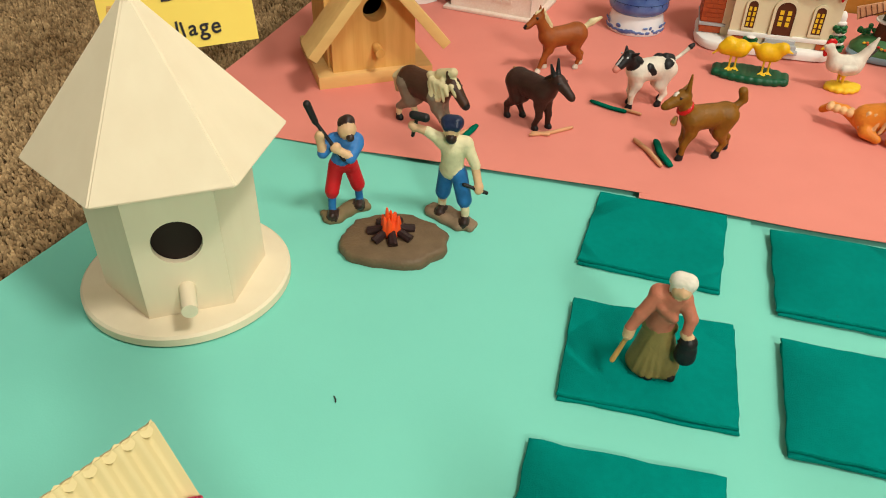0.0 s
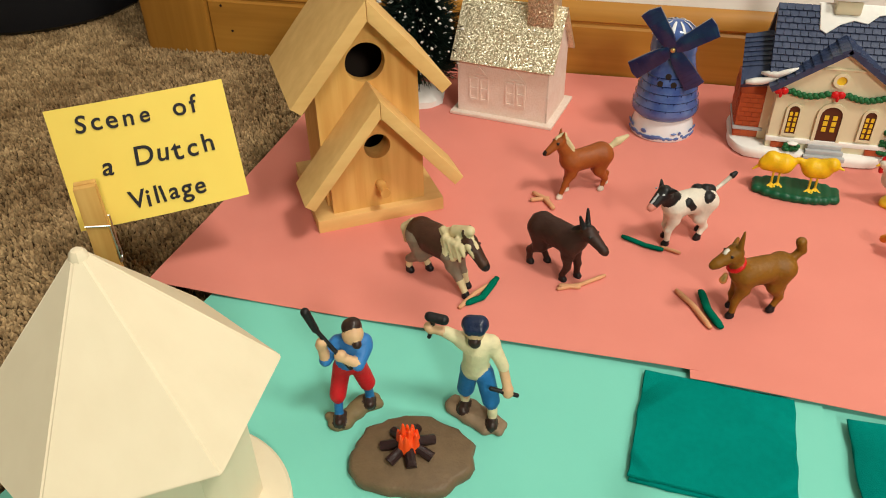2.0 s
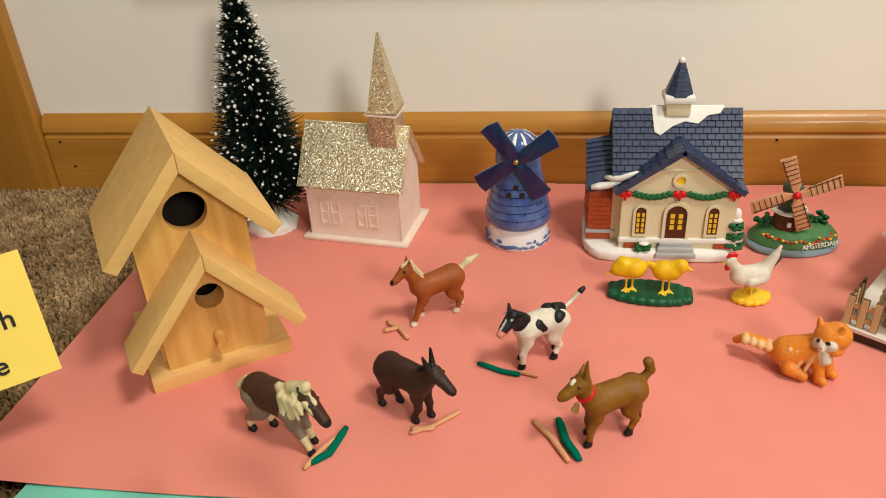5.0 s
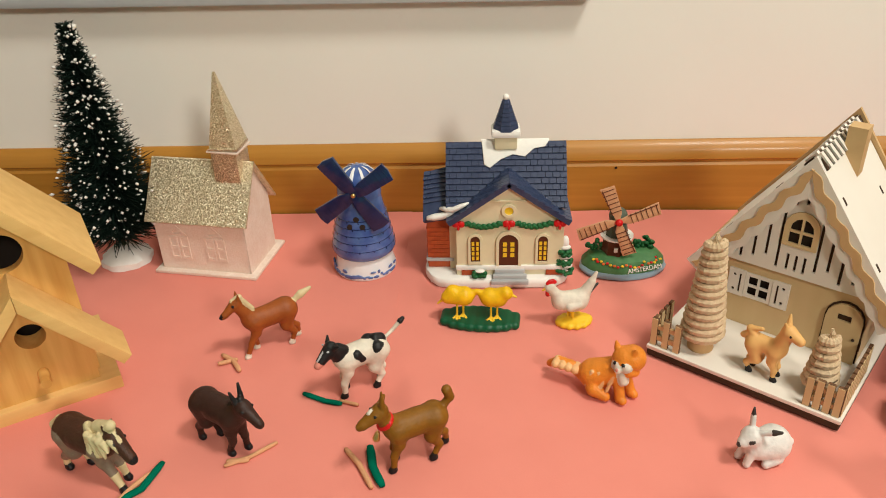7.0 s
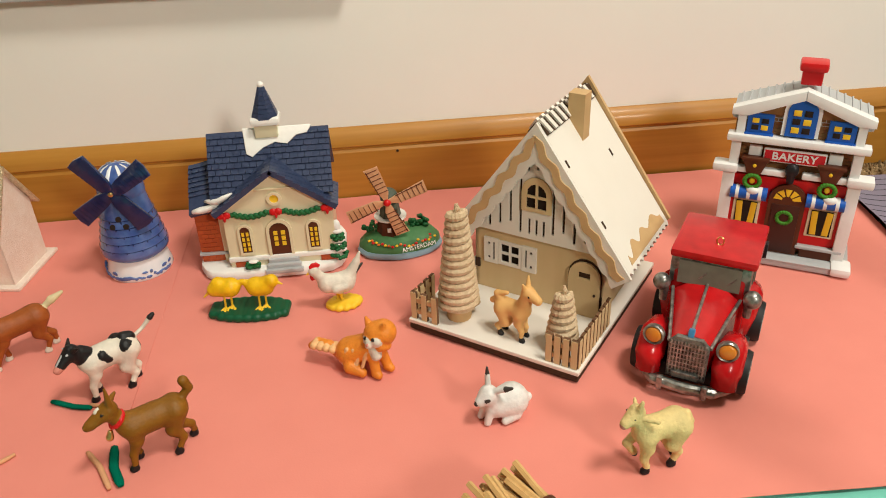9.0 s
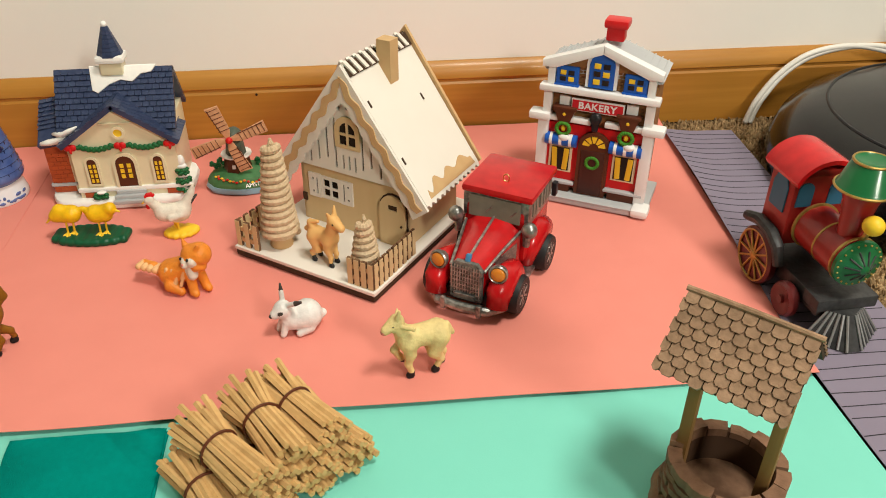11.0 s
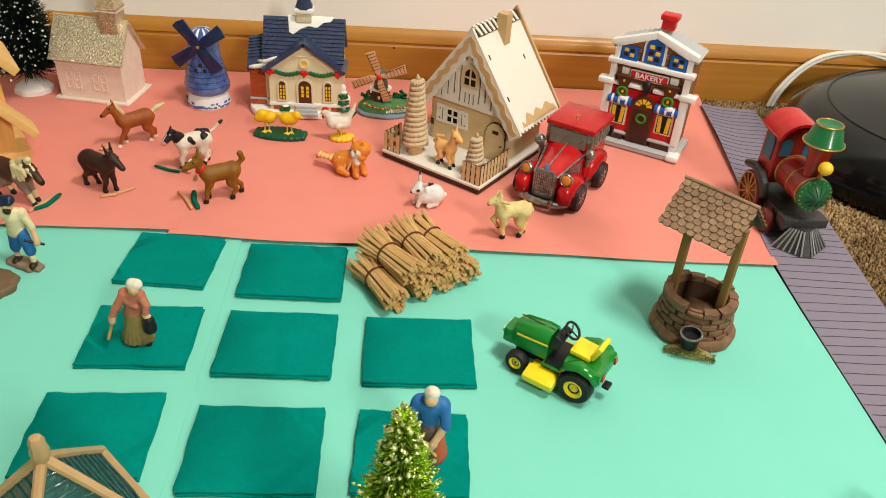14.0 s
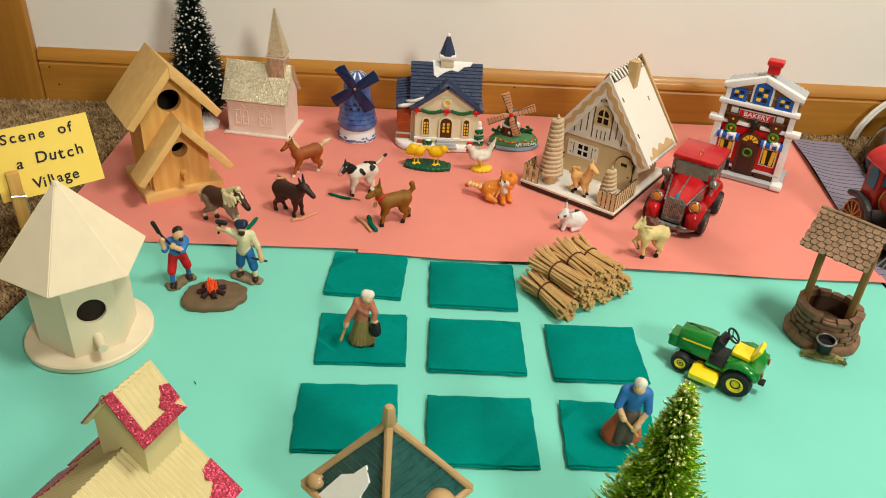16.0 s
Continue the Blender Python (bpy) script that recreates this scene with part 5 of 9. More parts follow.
    picket_fence(t, (0.048, 0.0035), (0.0675, 0.0035), zb, 4, 0)
    picket_fence(t, (0.0690, 0.006), (0.0690, 0.062), zb, 9, 0)

    def at_lodge(u, v):
        p = pose(ox, oy, 0, 0, 0, an) @ Vector((u, v, 0))
        return p.x, p.y
    rope_tree(at_lodge(-0.036, 0.021), 0.0135, 0.0048, 0.0, 0.090, 13, 0.011, PINK_Z + zb)
    rope_tree(at_lodge(0.0485, 0.0215), 0.0098, 0.0036, 0.0, 0.046, 7, 0.007, PINK_Z + zb)
    t.scale = (0.975, 0.99, 1.03)
    return at_lodge


at_lodge = lodge()


# ---- red truck ornament ----
CHROME = material("worn_silver_paint", (0.50, 0.49, 0.46), 0.32, 0.8, second=(0.06, 0.06, 0.055), scale=230, mix=1.0, bump=0.5)
GRILLE = material("dull_silver_mesh", (0.30, 0.29, 0.26), 0.45, 0.6, second=(0.05, 0.05, 0.05), scale=400, mix=1.0, bump=0.6)
AMBER = material("amber_glaze", (0.62, 0.20, 0.02), 0.2, scale=200, coat=0.5)
TYRE = material("black_rubber", (0.014, 0.014, 0.015), 0.55, scale=200, bump=0.3)
CARRED = material("hand_painted_red", (0.56, 0.009, 0.012), 0.24, second=(0.34, 0.004, 0.006), scale=90, mix=0.9, bump=0.25, coat=0.15)
SMOKE = material("grey_painted_glass", (0.13, 0.12, 0.09), 0.4, second=(0.22, 0.2, 0.16), scale=120, mix=0.8)


def wheel(t, x, y, r, w, rim_mat, side, tyre=None):
    wh = part("wheel", lathe([(r * 0.5, -w / 2), (r * 0.92, -w / 2), (r, -w * 0.28), (r, w * 0.28), (r * 0.92, w / 2), (r * 0.5, w / 2)], seg=28), tyre or TYRE, t, m=pose(x, y, r, 0, 90, 0))
    rim = part("rim", lathe([(0, w * 0.30), (r * 0.15, w * 0.52), (r * 0.3, w * 0.36), (r * 0.48, w * 0.40), (r * 0.62, w * 0.51), (r * 0.66, w * 0.40), (0, w * 0.2)], seg=24), rim_mat, wh, m=pose(0, 0, 0, 0 if side > 0 else 180, 0, 0))
    for k in range(6):
        part("spoke", box((r * 0.42, r * 0.10, w * 0.16), (0.32 * r * math.cos(k * math.pi / 3), 0.32 * r * math.sin(k * math.pi / 3), side * w * 0.44), (0, 0, 60 * k)), rim_mat, wh)
    return wh


def truck():
    t = thing("red_truck", 0.4190, -0.3370, -33, PINK_Z - 0.001, "glossy red vintage truck ornament with silver trim and amber headlights", "toy truck")
    part("chassis", box((0.044, 0.104, 0.012), (0, 0.035, 0.014), bevel=0.003), BLACK, t)
    for s in (-1, 1):
        for y in (0.0, 0.064):
            wheel(t, s * 0.0315, y, 0.0155, 0.0140, CHROME, s)
        f = bmesh.new()
        add_tube(f, [(s * 0.0250, -0.0195, 0.0135), (s * 0.0252, -0.0165, 0.0240), (s * 0.0252, -0.004, 0.0315), (s * 0.0248, 0.010, 0.0275), (s * 0.0246, 0.019, 0.0165), (s * 0.0246, 0.030, 0.0105)], [0.0085, 0.0100, 0.0102, 0.0098, 0.0085, 0.0050], 14)
        part("front_mudguard", f, CARRED, t, smooth=True)
        f = bmesh.new()
        add_tube(f, [(s * 0.0235, 0.044, 0.0130), (s * 0.0245, 0.049, 0.0270), (s * 0.0248, 0.062, 0.0365), (s * 0.0245, 0.077, 0.0300), (s * 0.0240, 0.084, 0.0180)], [0.0062, 0.0095, 0.0112, 0.0105, 0.0075], 14)
        part("rear_mudguard", f, CARRED, t, smooth=True)
        part("running_board", box((0.011, 0.026, 0.003), (s * 0.0275, 0.031, 0.0125), bevel=0.001), CHROME, t)
        lampo = part("headlight", lathe([(0, -0.006), (0.0045, -0.004), (0.0070, 0.0), (0.0074, 0.0035), (0.0066, 0.0045), (0.0056, 0.0036), (0, 0.0036)], seg=22), CHROME, t, m=pose(s * 0.0235, -0.0145, 0.0405, 84, 0, s * 8))
        part("lens", ball((0.0056, 0.0056, 0.0024), (0, 0, 0.0036), seg=18), AMBER, lampo, "amber headlight lens")
        part("horn", ball((0.0062, 0.0060, 0.0066), (s * 0.0305, 0.0285, 0.0545), seg=14), CHROME, t)
        part("horn_stem", cone(0.0028, 0.0036, 0.014, (s * 0.0285, 0.029, 0.040), seg=10), CHROME, t)
    hood = bmesh.new()
    prof = lambda w, z: [(-w, 0.018), (-w, z - 0.008), (-w * 0.62, z - 0.0015), (0, z), (w * 0.62, z - 0.0015), (w, z - 0.008), (w, 0.018)]
    a = [hood.verts.new((x, -0.0175, z)) for x, z in prof(0.0130, 0.0475)]
    b = [hood.verts.new((x, 0.032, z)) for x, z in prof(0.0225, 0.0565)]
    for i in range(6):
        hood.faces.new((a[i], a[i + 1], b[i + 1], b[i]))
    hood.faces.new(a)
    hood.faces.new(b[::-1])
    part("hood", hood, CARRED, t, smooth=40)
    part("hood_trim", tube([(0, -0.0175, 0.0478), (0, 0.005, 0.0520), (0, 0.032, 0.0570)], 0.0011, 8), CHROME, t)
    part("hood_badge", box((0.004, 0.0045, 0.0075), (0, -0.0165, 0.0475), (-20, 0, 0), 0.001), paint("badge_blue", (0.06, 0.22, 0.42), 0.35), t, "blue hood ornament")
    for s in (-1, 1):
        part("hood_side_trim", tube([(s * 0.0134, -0.018, 0.040), (s * 0.0185, 0.010, 0.0465), (s * 0.0228, 0.031, 0.0505)], 0.0013, 8), CHROME, t)
        part("hood_vents", box((0.0012, 0.030, 0.016), (s * 0.0185, 0.012, 0.034), (0, 0, -s * 11)), GRILLE, t)
    g = part("grille", prism([(-0.0128, 0.0135), (0.0128, 0.0135), (0.0132, 0.041), (0.0085, 0.0465), (-0.0085, 0.0465), (-0.0132, 0.041)], 0.004, Matrix.Translation((0, -0.0212, 0)), bevel=0.0008), GRILLE, t)
    for k in range(11):
        part("grille_bar", box((0.0009, 0.0012, 0.028), (-0.011 + 0.0022 * k, -0.0216, 0.0295)), CHROME, g)
    for k in range(8):
        part("grille_bar", box((0.024, 0.0010, 0.0006), (0, -0.0219, 0.0165 + 0.0035 * k)), CHROME, g)
    bump = part("bumper", tube([(-0.029, -0.017, 0.0115), (-0.020, -0.0265, 0.0115), (0, -0.0285, 0.0115), (0.020, -0.0265, 0.0115), (0.029, -0.017, 0.0115)], [0.0030, 0.0036, 0.0038, 0.0036, 0.0030], 10), CHROME, t)
    for x in (-0.0145, 0.0145):
        part("bumper_guard", box((0.004, 0.004, 0.0105), (x, -0.0295, 0.0125), bevel=0.0012), CHROME, bump)
    part("number_plate", box((0.017, 0.0015, 0.0045), (0, -0.0235, 0.0178), bevel=0.0004), GRILLE, t)
    cab = part("cab", box((0.052, 0.056, 0.046), (0, 0.062, 0.043), bevel=0.004), CARRED, t)
    part("cab_post_band", box((0.0545, 0.052, 0.022), (0, 0.0605, 0.0625), bevel=0.002), CHROME, t)
    part("windscreen", box((0.042, 0.0015, 0.0175), (0, 0.0330, 0.0635), (-4, 0, 0)), SMOKE, cab)
    for x in (-0.010, 0.010):
        part("wiper", tube([(x, 0.0325, 0.056), (x + 0.008, 0.0325, 0.0655)], 0.0006, 6), CHROME, cab)
    for s in (-1, 1):
        for y in (0.049, 0.066, 0.080):
            w = part("side_window", box((0.0012, 0.012, 0.0135), (s * 0.0275, y, 0.0645)), SMOKE, cab)
            part("window_bar", box((0.0008, 0.0008, 0.0135), (s * 0.0283, y, 0.0645)), CHROME, w)
    rf = bmesh.new()
    add_box(rf, (0.0585, 0.061, 0.0065), (0.001, 0.0625, 0.0768), bevel=0.0028)
    part("roof", rf, CARRED, t, smooth=50)
    part("hanger_ring", tube([(0.0024 * math.cos(a) + 0.002, 0.050, 0.0828 + 0.0032 * math.sin(a)) for a in np.linspace(0, 6.2, 16)], 0.0006, 6), BRASS, t)
    part("tail_lamp", box((0.004, 0.006, 0.012), (0.0295, 0.0915, 0.060), bevel=0.001), BLACK, t)


truck()


# ---- toy bakery ----
def bakery():
    t = thing("toy_bakery", 0.5520, -0.1950, -30, PINK_Z, "red and white plastic bakery with blue windows and striped awnings", "toy bakery")
    SIGNRED = paint("sign_red", (0.60, 0.02, 0.03), 0.4)
    BLUE = paint("window_blue", (0.015, 0.10, 0.45), 0.35)
    BRICKB = material("brown_brick_paint", (0.20, 0.085, 0.025), 0.6, second=(0.30, 0.14, 0.05), scale=150, mix=0.8, bump=0.2, vary=0.2)
    PWHITE = paint("plastic_white", (0.80, 0.79, 0.78), 0.35, coat=0.2)
    WREATH = paint("wreath_green", (0.05, 0.22, 0.015), 0.5)
    part("pavement", box((0.112, 0.068, 0.006), (0.001, 0.015, 0.003), bevel=0.002), LIGHTGREY, t)
    for x in (-0.049, 0.051):
        part("snow_heap", box((0.016, 0.020, 0.0085), (x, -0.0115, 0.0045), bevel=0.0035), PWHITE, t)
    part("kerb_strip", box((0.088, 0.010, 0.0012), (0.001, -0.0145, 0.0064), bevel=0.0003), LIGHTGREY, t)
    part("body", box((0.094, 0.046, 0.120), (0, 0.0245, 0.066)), BRICKB, t)
    part("shop_front", box((0.086, 0.003, 0.066), (0, -0.0003, 0.044)), RED, t)
    for s in (-1, 1):
        part("plinth", box((0.030, 0.008, 0.009), (s * 0.033, -0.0015, 0.0105), bevel=0.001), BROWN, t)
        part("side_wall", box((0.0015, 0.044, 0.115), (s * 0.0477, 0.0245, 0.066)), BRICKB, t)
        part("column", box((0.0095, 0.0095, 0.076), (s * 0.0475, -0.002, 0.044), bevel=0.0008), PWHITE, t)
        part("column_cap", box((0.020, 0.015, 0.0075), (s * 0.0510, -0.002, 0.0835), bevel=0.0022), PWHITE, t)
        part("upper_column", box((0.0075, 0.0075, 0.025), (s * 0.0455, -0.001, 0.0985), bevel=0.0006), PWHITE, t)
        part("top_column", box((0.0065, 0.006, 0.026), (s * 0.0440, -0.0005, 0.1225), bevel=0.0006), PWHITE, t)
        part("low_ledge", box((0.036, 0.010, 0.0030), (s * 0.0320, -0.002, 0.0160), bevel=0.0009), LIGHTGREY, t)
    for x, w in ((-0.024, 0.040), (0.030, 0.044)):
        part("mid_ledge", box((w, 0.0075, 0.0052), (x, -0.002, 0.0825), bevel=0.0014), PWHITE, t)
    part("upper_ledge", box((0.1065, 0.012, 0.0062), (0, -0.002, 0.1118), bevel=0.0016), PWHITE, t)
    part("roof_body", prism([(-0.050, 0.1265), (0.050, 0.1265), (0.0, 0.1440)], 0.050, Matrix.Translation((0, 0.001, 0))), LIGHTGREY, t)
    part("pediment", prism([(-0.044, 0.1335), (0.044, 0.1335), (0.0, 0.1490)], 0.002, Matrix.Translation((0, -0.0012, 0))), BRICKB, t)
    for s in (-1, 1):
        part("cornice", prism([(0, 0.1575), (s * 0.0525, 0.1375), (s * 0.0525, 0.1315), (s * 0.040, 0.1315), (0, 0.1490)], 0.011, Matrix.Translation((0, -0.0055, 0)), bevel=0.0012), PWHITE, t)
        rp = part("roof_panel", slab([(0, 0.004, 0.1475), (0, 0.056, 0.1475), (s * 0.0525, 0.056, 0.1285), (s * 0.0525, 0.004, 0.1285)][::s], 0.003), LIGHTGREY, t)
        for k in range(8):
            part("roof_batten", box((0.0012, 0.054, 0.0012), (s * (0.005 + 0.0062 * k), 0.0300, 0.1479 - 0.362 * (0.005 + 0.0062 * k)), (0, s * 20, 0)), LIGHTGREY, rp)
    part("chimney", box((0.016, 0.014, 0.016), (0.002, 0.036, 0.1585), bevel=0.0015), RED, t, "red chimney")
    part("chimney_cap", box((0.0215, 0.019, 0.008), (0.002, 0.036, 0.1665), bevel=0.0026), RED, t)
    # bricks on the upper wall
    bk = bmesh.new()
    for z0, z1, xm in ((0.087, 0.108, 0.043), (0.1155, 0.1330, 0.042)):
        r = 0
        z = z0
        while z < z1:
            x = -xm + (0.003 if r % 2 else 0)
            while x < xm:
                add_box(bk, (0.0056, 0.0009, 0.0023), (x + 0.0028, 0.0012, z + 0.0012))
                x += 0.0063
            z += 0.0030
            r += 1
    tagged(part("brickwork", bk, BRICKB, t, smooth=False), kind="stuff")
    # upper windows
    arched = part("arched_window", prism(arch(0, 0.1165, 0.022, 0.0325, 13), 0.004, Matrix.Translation((0, -0.0030, 0))), BLUE, t)
    part("arched_frame", prism(arch(0, 0.1165, 0.0275, 0.0360, 13), 0.0035, Matrix.Translation((0, -0.0022, 0)), [arch(0, 0.1170, 0.0220, 0.0322, 13)]), PWHITE, arched)
    for k, (a, b) in enumerate(((0, 0), (1, 0), (0, 1), (1, 1), (0, 2), (1, 2))):
        part("pane", box((0.0058, 0.001, 0.0050), (-0.0040 + 0.008 * a, -0.0033, 0.1225 + 0.0075 * b), bevel=0.0003), YELLOW if k in (0, 3, 4) else HOLEDARK, arched)
    for s in (-1, 1):
        w = part("square_window", box((0.020, 0.004, 0.0175), (s * 0.0300, -0.0008, 0.1245), bevel=0.0008), BLUE, t)
        part("window_sill", box((0.022, 0.005, 0.002), (s * 0.0300, -0.0015, 0.1155), bevel=0.0005), BLUE, w)
        for k, (a, b) in enumerate(((0, 0), (1, 0), (0, 1), (1, 1))):
            part("pane", box((0.0052, 0.001, 0.0042), (s * 0.0300 - 0.0036 + 0.0072 * a, -0.0031, 0.1215 + 0.0060 * b), bevel=0.0003), YELLOW if k in (1, 2) else HOLEDARK, w)
    sg = part("sign_board", box((0.047, 0.003, 0.0115), (0, -0.0030, 0.0985), bevel=0.0006), PWHITE, t)
    part("sign_face", box((0.0450, 0.003, 0.0095), (0, -0.0034, 0.0985)), SIGNRED, sg, "red sign face")
    text("lettering", "BAKERY", 0.0092, PWHITE, sg, pose(0, -0.0052, 0.0984, 90, 0, 0), 0.0003, 1.05, bold=0.0002)
    for s in (-1, 1):
        part("sign_post", box((0.010, 0.003, 0.012), (s * 0.0300, -0.0005, 0.0985), bevel=0.0006), PWHITE, t)
        ch = part("wall_lantern", prism([(-0.0055, 0.0), (0.0055, 0.0), (0.0095, 0.0125), (-0.0095, 0.0125)], 0.007, Matrix.Translation((s * 0.0285, -0.0075, 0.0805)), bevel=0.0008), BROWN, t)
        part("lantern_top", box((0.0215, 0.009, 0.0030), (s * 0.0285, -0.0040, 0.0942), bevel=0.0008), BROWN, ch)
        part("lantern_glow", ball((0.0015, 0.0008, 0.0017), (s * 0.0285, -0.0078, 0.0885), seg=8), YELLOW, ch)
        wr = bmesh.new()
        for k in range(18):
            a = k * math.pi / 9
            add_ball(wr, (0.0022, 0.0018, 0.0019), (s * 0.0285 + 0.0058 * math.cos(a), -0.0070, 0.0735 + 0.0058 * math.sin(a)), (0, 40 * k, 0), 7)
        part("wreath", wr, WREATH, t, "green wreath", smooth=True)
        part("wreath_light", ball((0.0022, 0.001, 0.0030), (s * 0.0285, -0.0060, 0.0735), seg=8), YELLOW, t)
        # awning and shop window
        aw = part("awning", tube([(s * 0.0295 - 0.0145, -0.0040, 0.0610), (s * 0.0295 + 0.0145, -0.0040, 0.0610)], 0.0060, 16), BLUE, t)
        for k in range(3):
            part("awning_stripe", tube([(s * 0.0295 - 0.009 + 0.009 * k - 0.0014, -0.0040, 0.0610), (s * 0.0295 - 0.009 + 0.009 * k + 0.0014, -0.0040, 0.0610)], 0.00625, 16), PWHITE, aw)
        part("awning_snow", ball((0.0062, 0.0045, 0.0042), (s * 0.0295 + 0.003, -0.0062, 0.0648), seg=12), PWHITE, aw)
        sw = part("shop_window", box((0.0215, 0.003, 0.0280), (s * 0.0295, -0.0016, 0.0405), bevel=0.0006), CREAM, t)
        part("curtain_gap", box((0.0170, 0.003, 0.0240), (s * 0.0295, -0.0022, 0.0405)), HOLEDARK, sw)
        for q in (-1, 1):
            part("curtain", box((0.0052, 0.003, 0.0230), (s * 0.0295 + q * 0.0052, -0.0026, 0.0405), (0, q * 3, 0), 0.001), YELLOW, sw)
    part("finial", ball((0.0055, 0.004, 0.0062), (0, -0.0065, 0.0880), seg=14), BLACK, t)
    part("finial_stem", cone(0.0028, 0.0036, 0.008, (0, -0.0060, 0.0760), seg=12), BLACK, t)
    door = part("door", prism(arch(0.001, 0.007, 0.0285, 0.0665, 13), 0.005, Matrix.Translation((0, -0.0055, 0))), BROWN, t)
    for k in range(5):
        a = radians(18 + 36 * k)
        part("fanlight_pane", prism([(0.001 + r * math.cos(a + d), 0.0588 + r * math.sin(a + d)) for r, d in ((0.0042, -0.2), (0.0108, -0.24), (0.0108, 0.24), (0.0042, 0.2))], 0.001, Matrix.Translation((0, -0.0060, 0))), YELLOW, door)
    part("door_leaf", box((0.0215, 0.001, 0.046), (0.001, -0.0057, 0.0315), bevel=0.0003), paint("door_brown", (0.06, 0.018, 0.012), 0.4), door)
    wr = bmesh.new()
    for k in range(18):
        a = k * math.pi / 9
        add_ball(wr, (0.0019, 0.0014, 0.0016), (0.001 + 0.0055 * math.cos(a), -0.0066, 0.0425 + 0.0055 * math.sin(a)), (0, 30 * k, 0), 7)
    part("door_wreath", wr, WREATH, door, "green wreath", smooth=True)
    t.scale = (1, 1, 0.95)


bakery()


# ---- steam locomotive ornament ----
def locomotive():
    t = thing("toy_locomotive", 0.674, -0.381, 2, 0.0032, "red and green painted steam locomotive ornament with black running gear", "toy train")
    LGREEN = paint("bottle_green_paint", (0.01, 0.13, 0.04), 0.3, coat=0.3)
    DRED = material("aged_red_paint", (0.34, 0.018, 0.014), 0.35, second=(0.22, 0.012, 0.01), scale=120, mix=0.9, bump=0.25, coat=0.3)
    MAROON = material("maroon_paint", (0.09, 0.012, 0.012), 0.35, second=(0.14, 0.02, 0.02), scale=150, mix=0.9, coat=0.3)
    IRON = material("worn_black_iron", (0.018, 0.018, 0.019), 0.42, second=(0.10, 0.10, 0.10), scale=240, mix=0.45, bump=0.3)
    GOLD = material("antique_gold", (0.50, 0.33, 0.09), 0.4, 0.7, second=(0.30, 0.18, 0.05), scale=240, mix=0.8, bump=0.2)
    WIN = paint("window_sky_blue", (0.03, 0.13, 0.22), 0.3)
    part("frame", box((0.040, 0.098, 0.014), (0, 0.018, 0.023), bevel=0.003), IRON, t)
    part("front_deck", box((0.048, 0.018, 0.010), (0, -0.026, 0.0285), bevel=0.0015), IRON, t)
    for s in (-1, 1):
        w = part("rear_wheel", lathe([(0, -0.004), (0.0225, -0.004), (0.0235, -0.001), (0.0235, 0.002), (0.0215, 0.004), (0.0200, 0.0022), (0, 0.0022)], seg=36), MAROON, t, m=pose(s * 0.0265, 0.0435, 0.0235, 0, 90 if s > 0 else -90, 0))
        for k in range(12):
            a = k * math.pi / 6
            part("spoke", tube([(0.004 * math.cos(a), 0.004 * math.sin(a), 0.0030), (0.0200 * math.cos(a), 0.0200 * math.sin(a), 0.0030)], 0.0010, 6), GOLD, w)
        part("hub", ball((0.0042, 0.0042, 0.0022), (0, 0, 0.0030), seg=14), GOLD, w)
        part("wheel_ring", tube([(0.0208 * math.cos(a), 0.0208 * math.sin(a), 0.0034) for a in np.linspace(0, 6.2832, 37)], 0.0010, 6), GOLD, w)
        part("front_wheel", lathe([(0, -0.0045), (0.0120, -0.0045), (0.0138, -0.002), (0.0138, 0.002), (0.0120, 0.0045), (0.0095, 0.0030), (0.0035, 0.0030), (0.003, 0.0050), (0, 0.0050)], seg=28), MAROON, t, m=pose(s * 0.0265, -0.003, 0.0138, 0, 90 if s > 0 else -90, 0))
        part("wheel_arch", tube([(s * 0.0255, 0.0165, 0.030), (s * 0.0255, 0.0225, 0.043), (s * 0.0255, 0.034, 0.050), (s * 0.0255, 0.052, 0.0510), (s * 0.0255, 0.070, 0.045)], [0.004, 0.005, 0.0052, 0.005, 0.004], 10), IRON, t)
    # boiler
    boil = part("boiler", lathe([(0, 0), (0.0175, 0), (0.0175, 0.052), (0, 0.052)], seg=36), DRED, t, m=pose(0, -0.0275, 0.0610, -90, 0, 0))
    for d, r in ((0.002, 0.0183), (0.024, 0.0179), (0.049, 0.0190)):
        part("boiler_band", lathe([(r - 0.001, d - 0.0012), (r, d - 0.0008), (r, d + 0.0008), (r - 0.001, d + 0.0012)], seg=36), GOLD, boil)
    face = part("boiler_front", lathe([(0.0168, 0.0), (0.0184, 0.0015), (0.0180, 0.0042), (0.0145, 0.0052), (0.0115, 0.0062), (0.0060, 0.0105), (0.0025, 0.0130), (0, 0.0135)], seg=36), LGREEN, t, m=pose(0, -0.0275, 0.0610, 90, 0, 0))
    for k in range(20):
        a = k * math.pi / 10
        part("rivet", ball((0.0009, 0.0009, 0.0007), (0.0160 * math.cos(a), 0.0160 * math.sin(a), 0.0050), seg=6), GOLD, face)
    for k in range(10):
        a = k * math.pi / 5
        part("rib", tube([(0.0120 * math.cos(a), 0.0120 * math.sin(a), 0.0064), (0.0035 * math.cos(a), 0.0035 * math.sin(a), 0.0122)], 0.0007, 6), IRON, face)
    # stack and lamp
    stack = part("chimney", lathe([(0, 0.066), (0.0090, 0.068), (0.0088, 0.082), (0.0115, 0.102), (0.0150, 0.112), (0, 0.112)], (0, -0.0145, 0), seg=28), DRED, t)
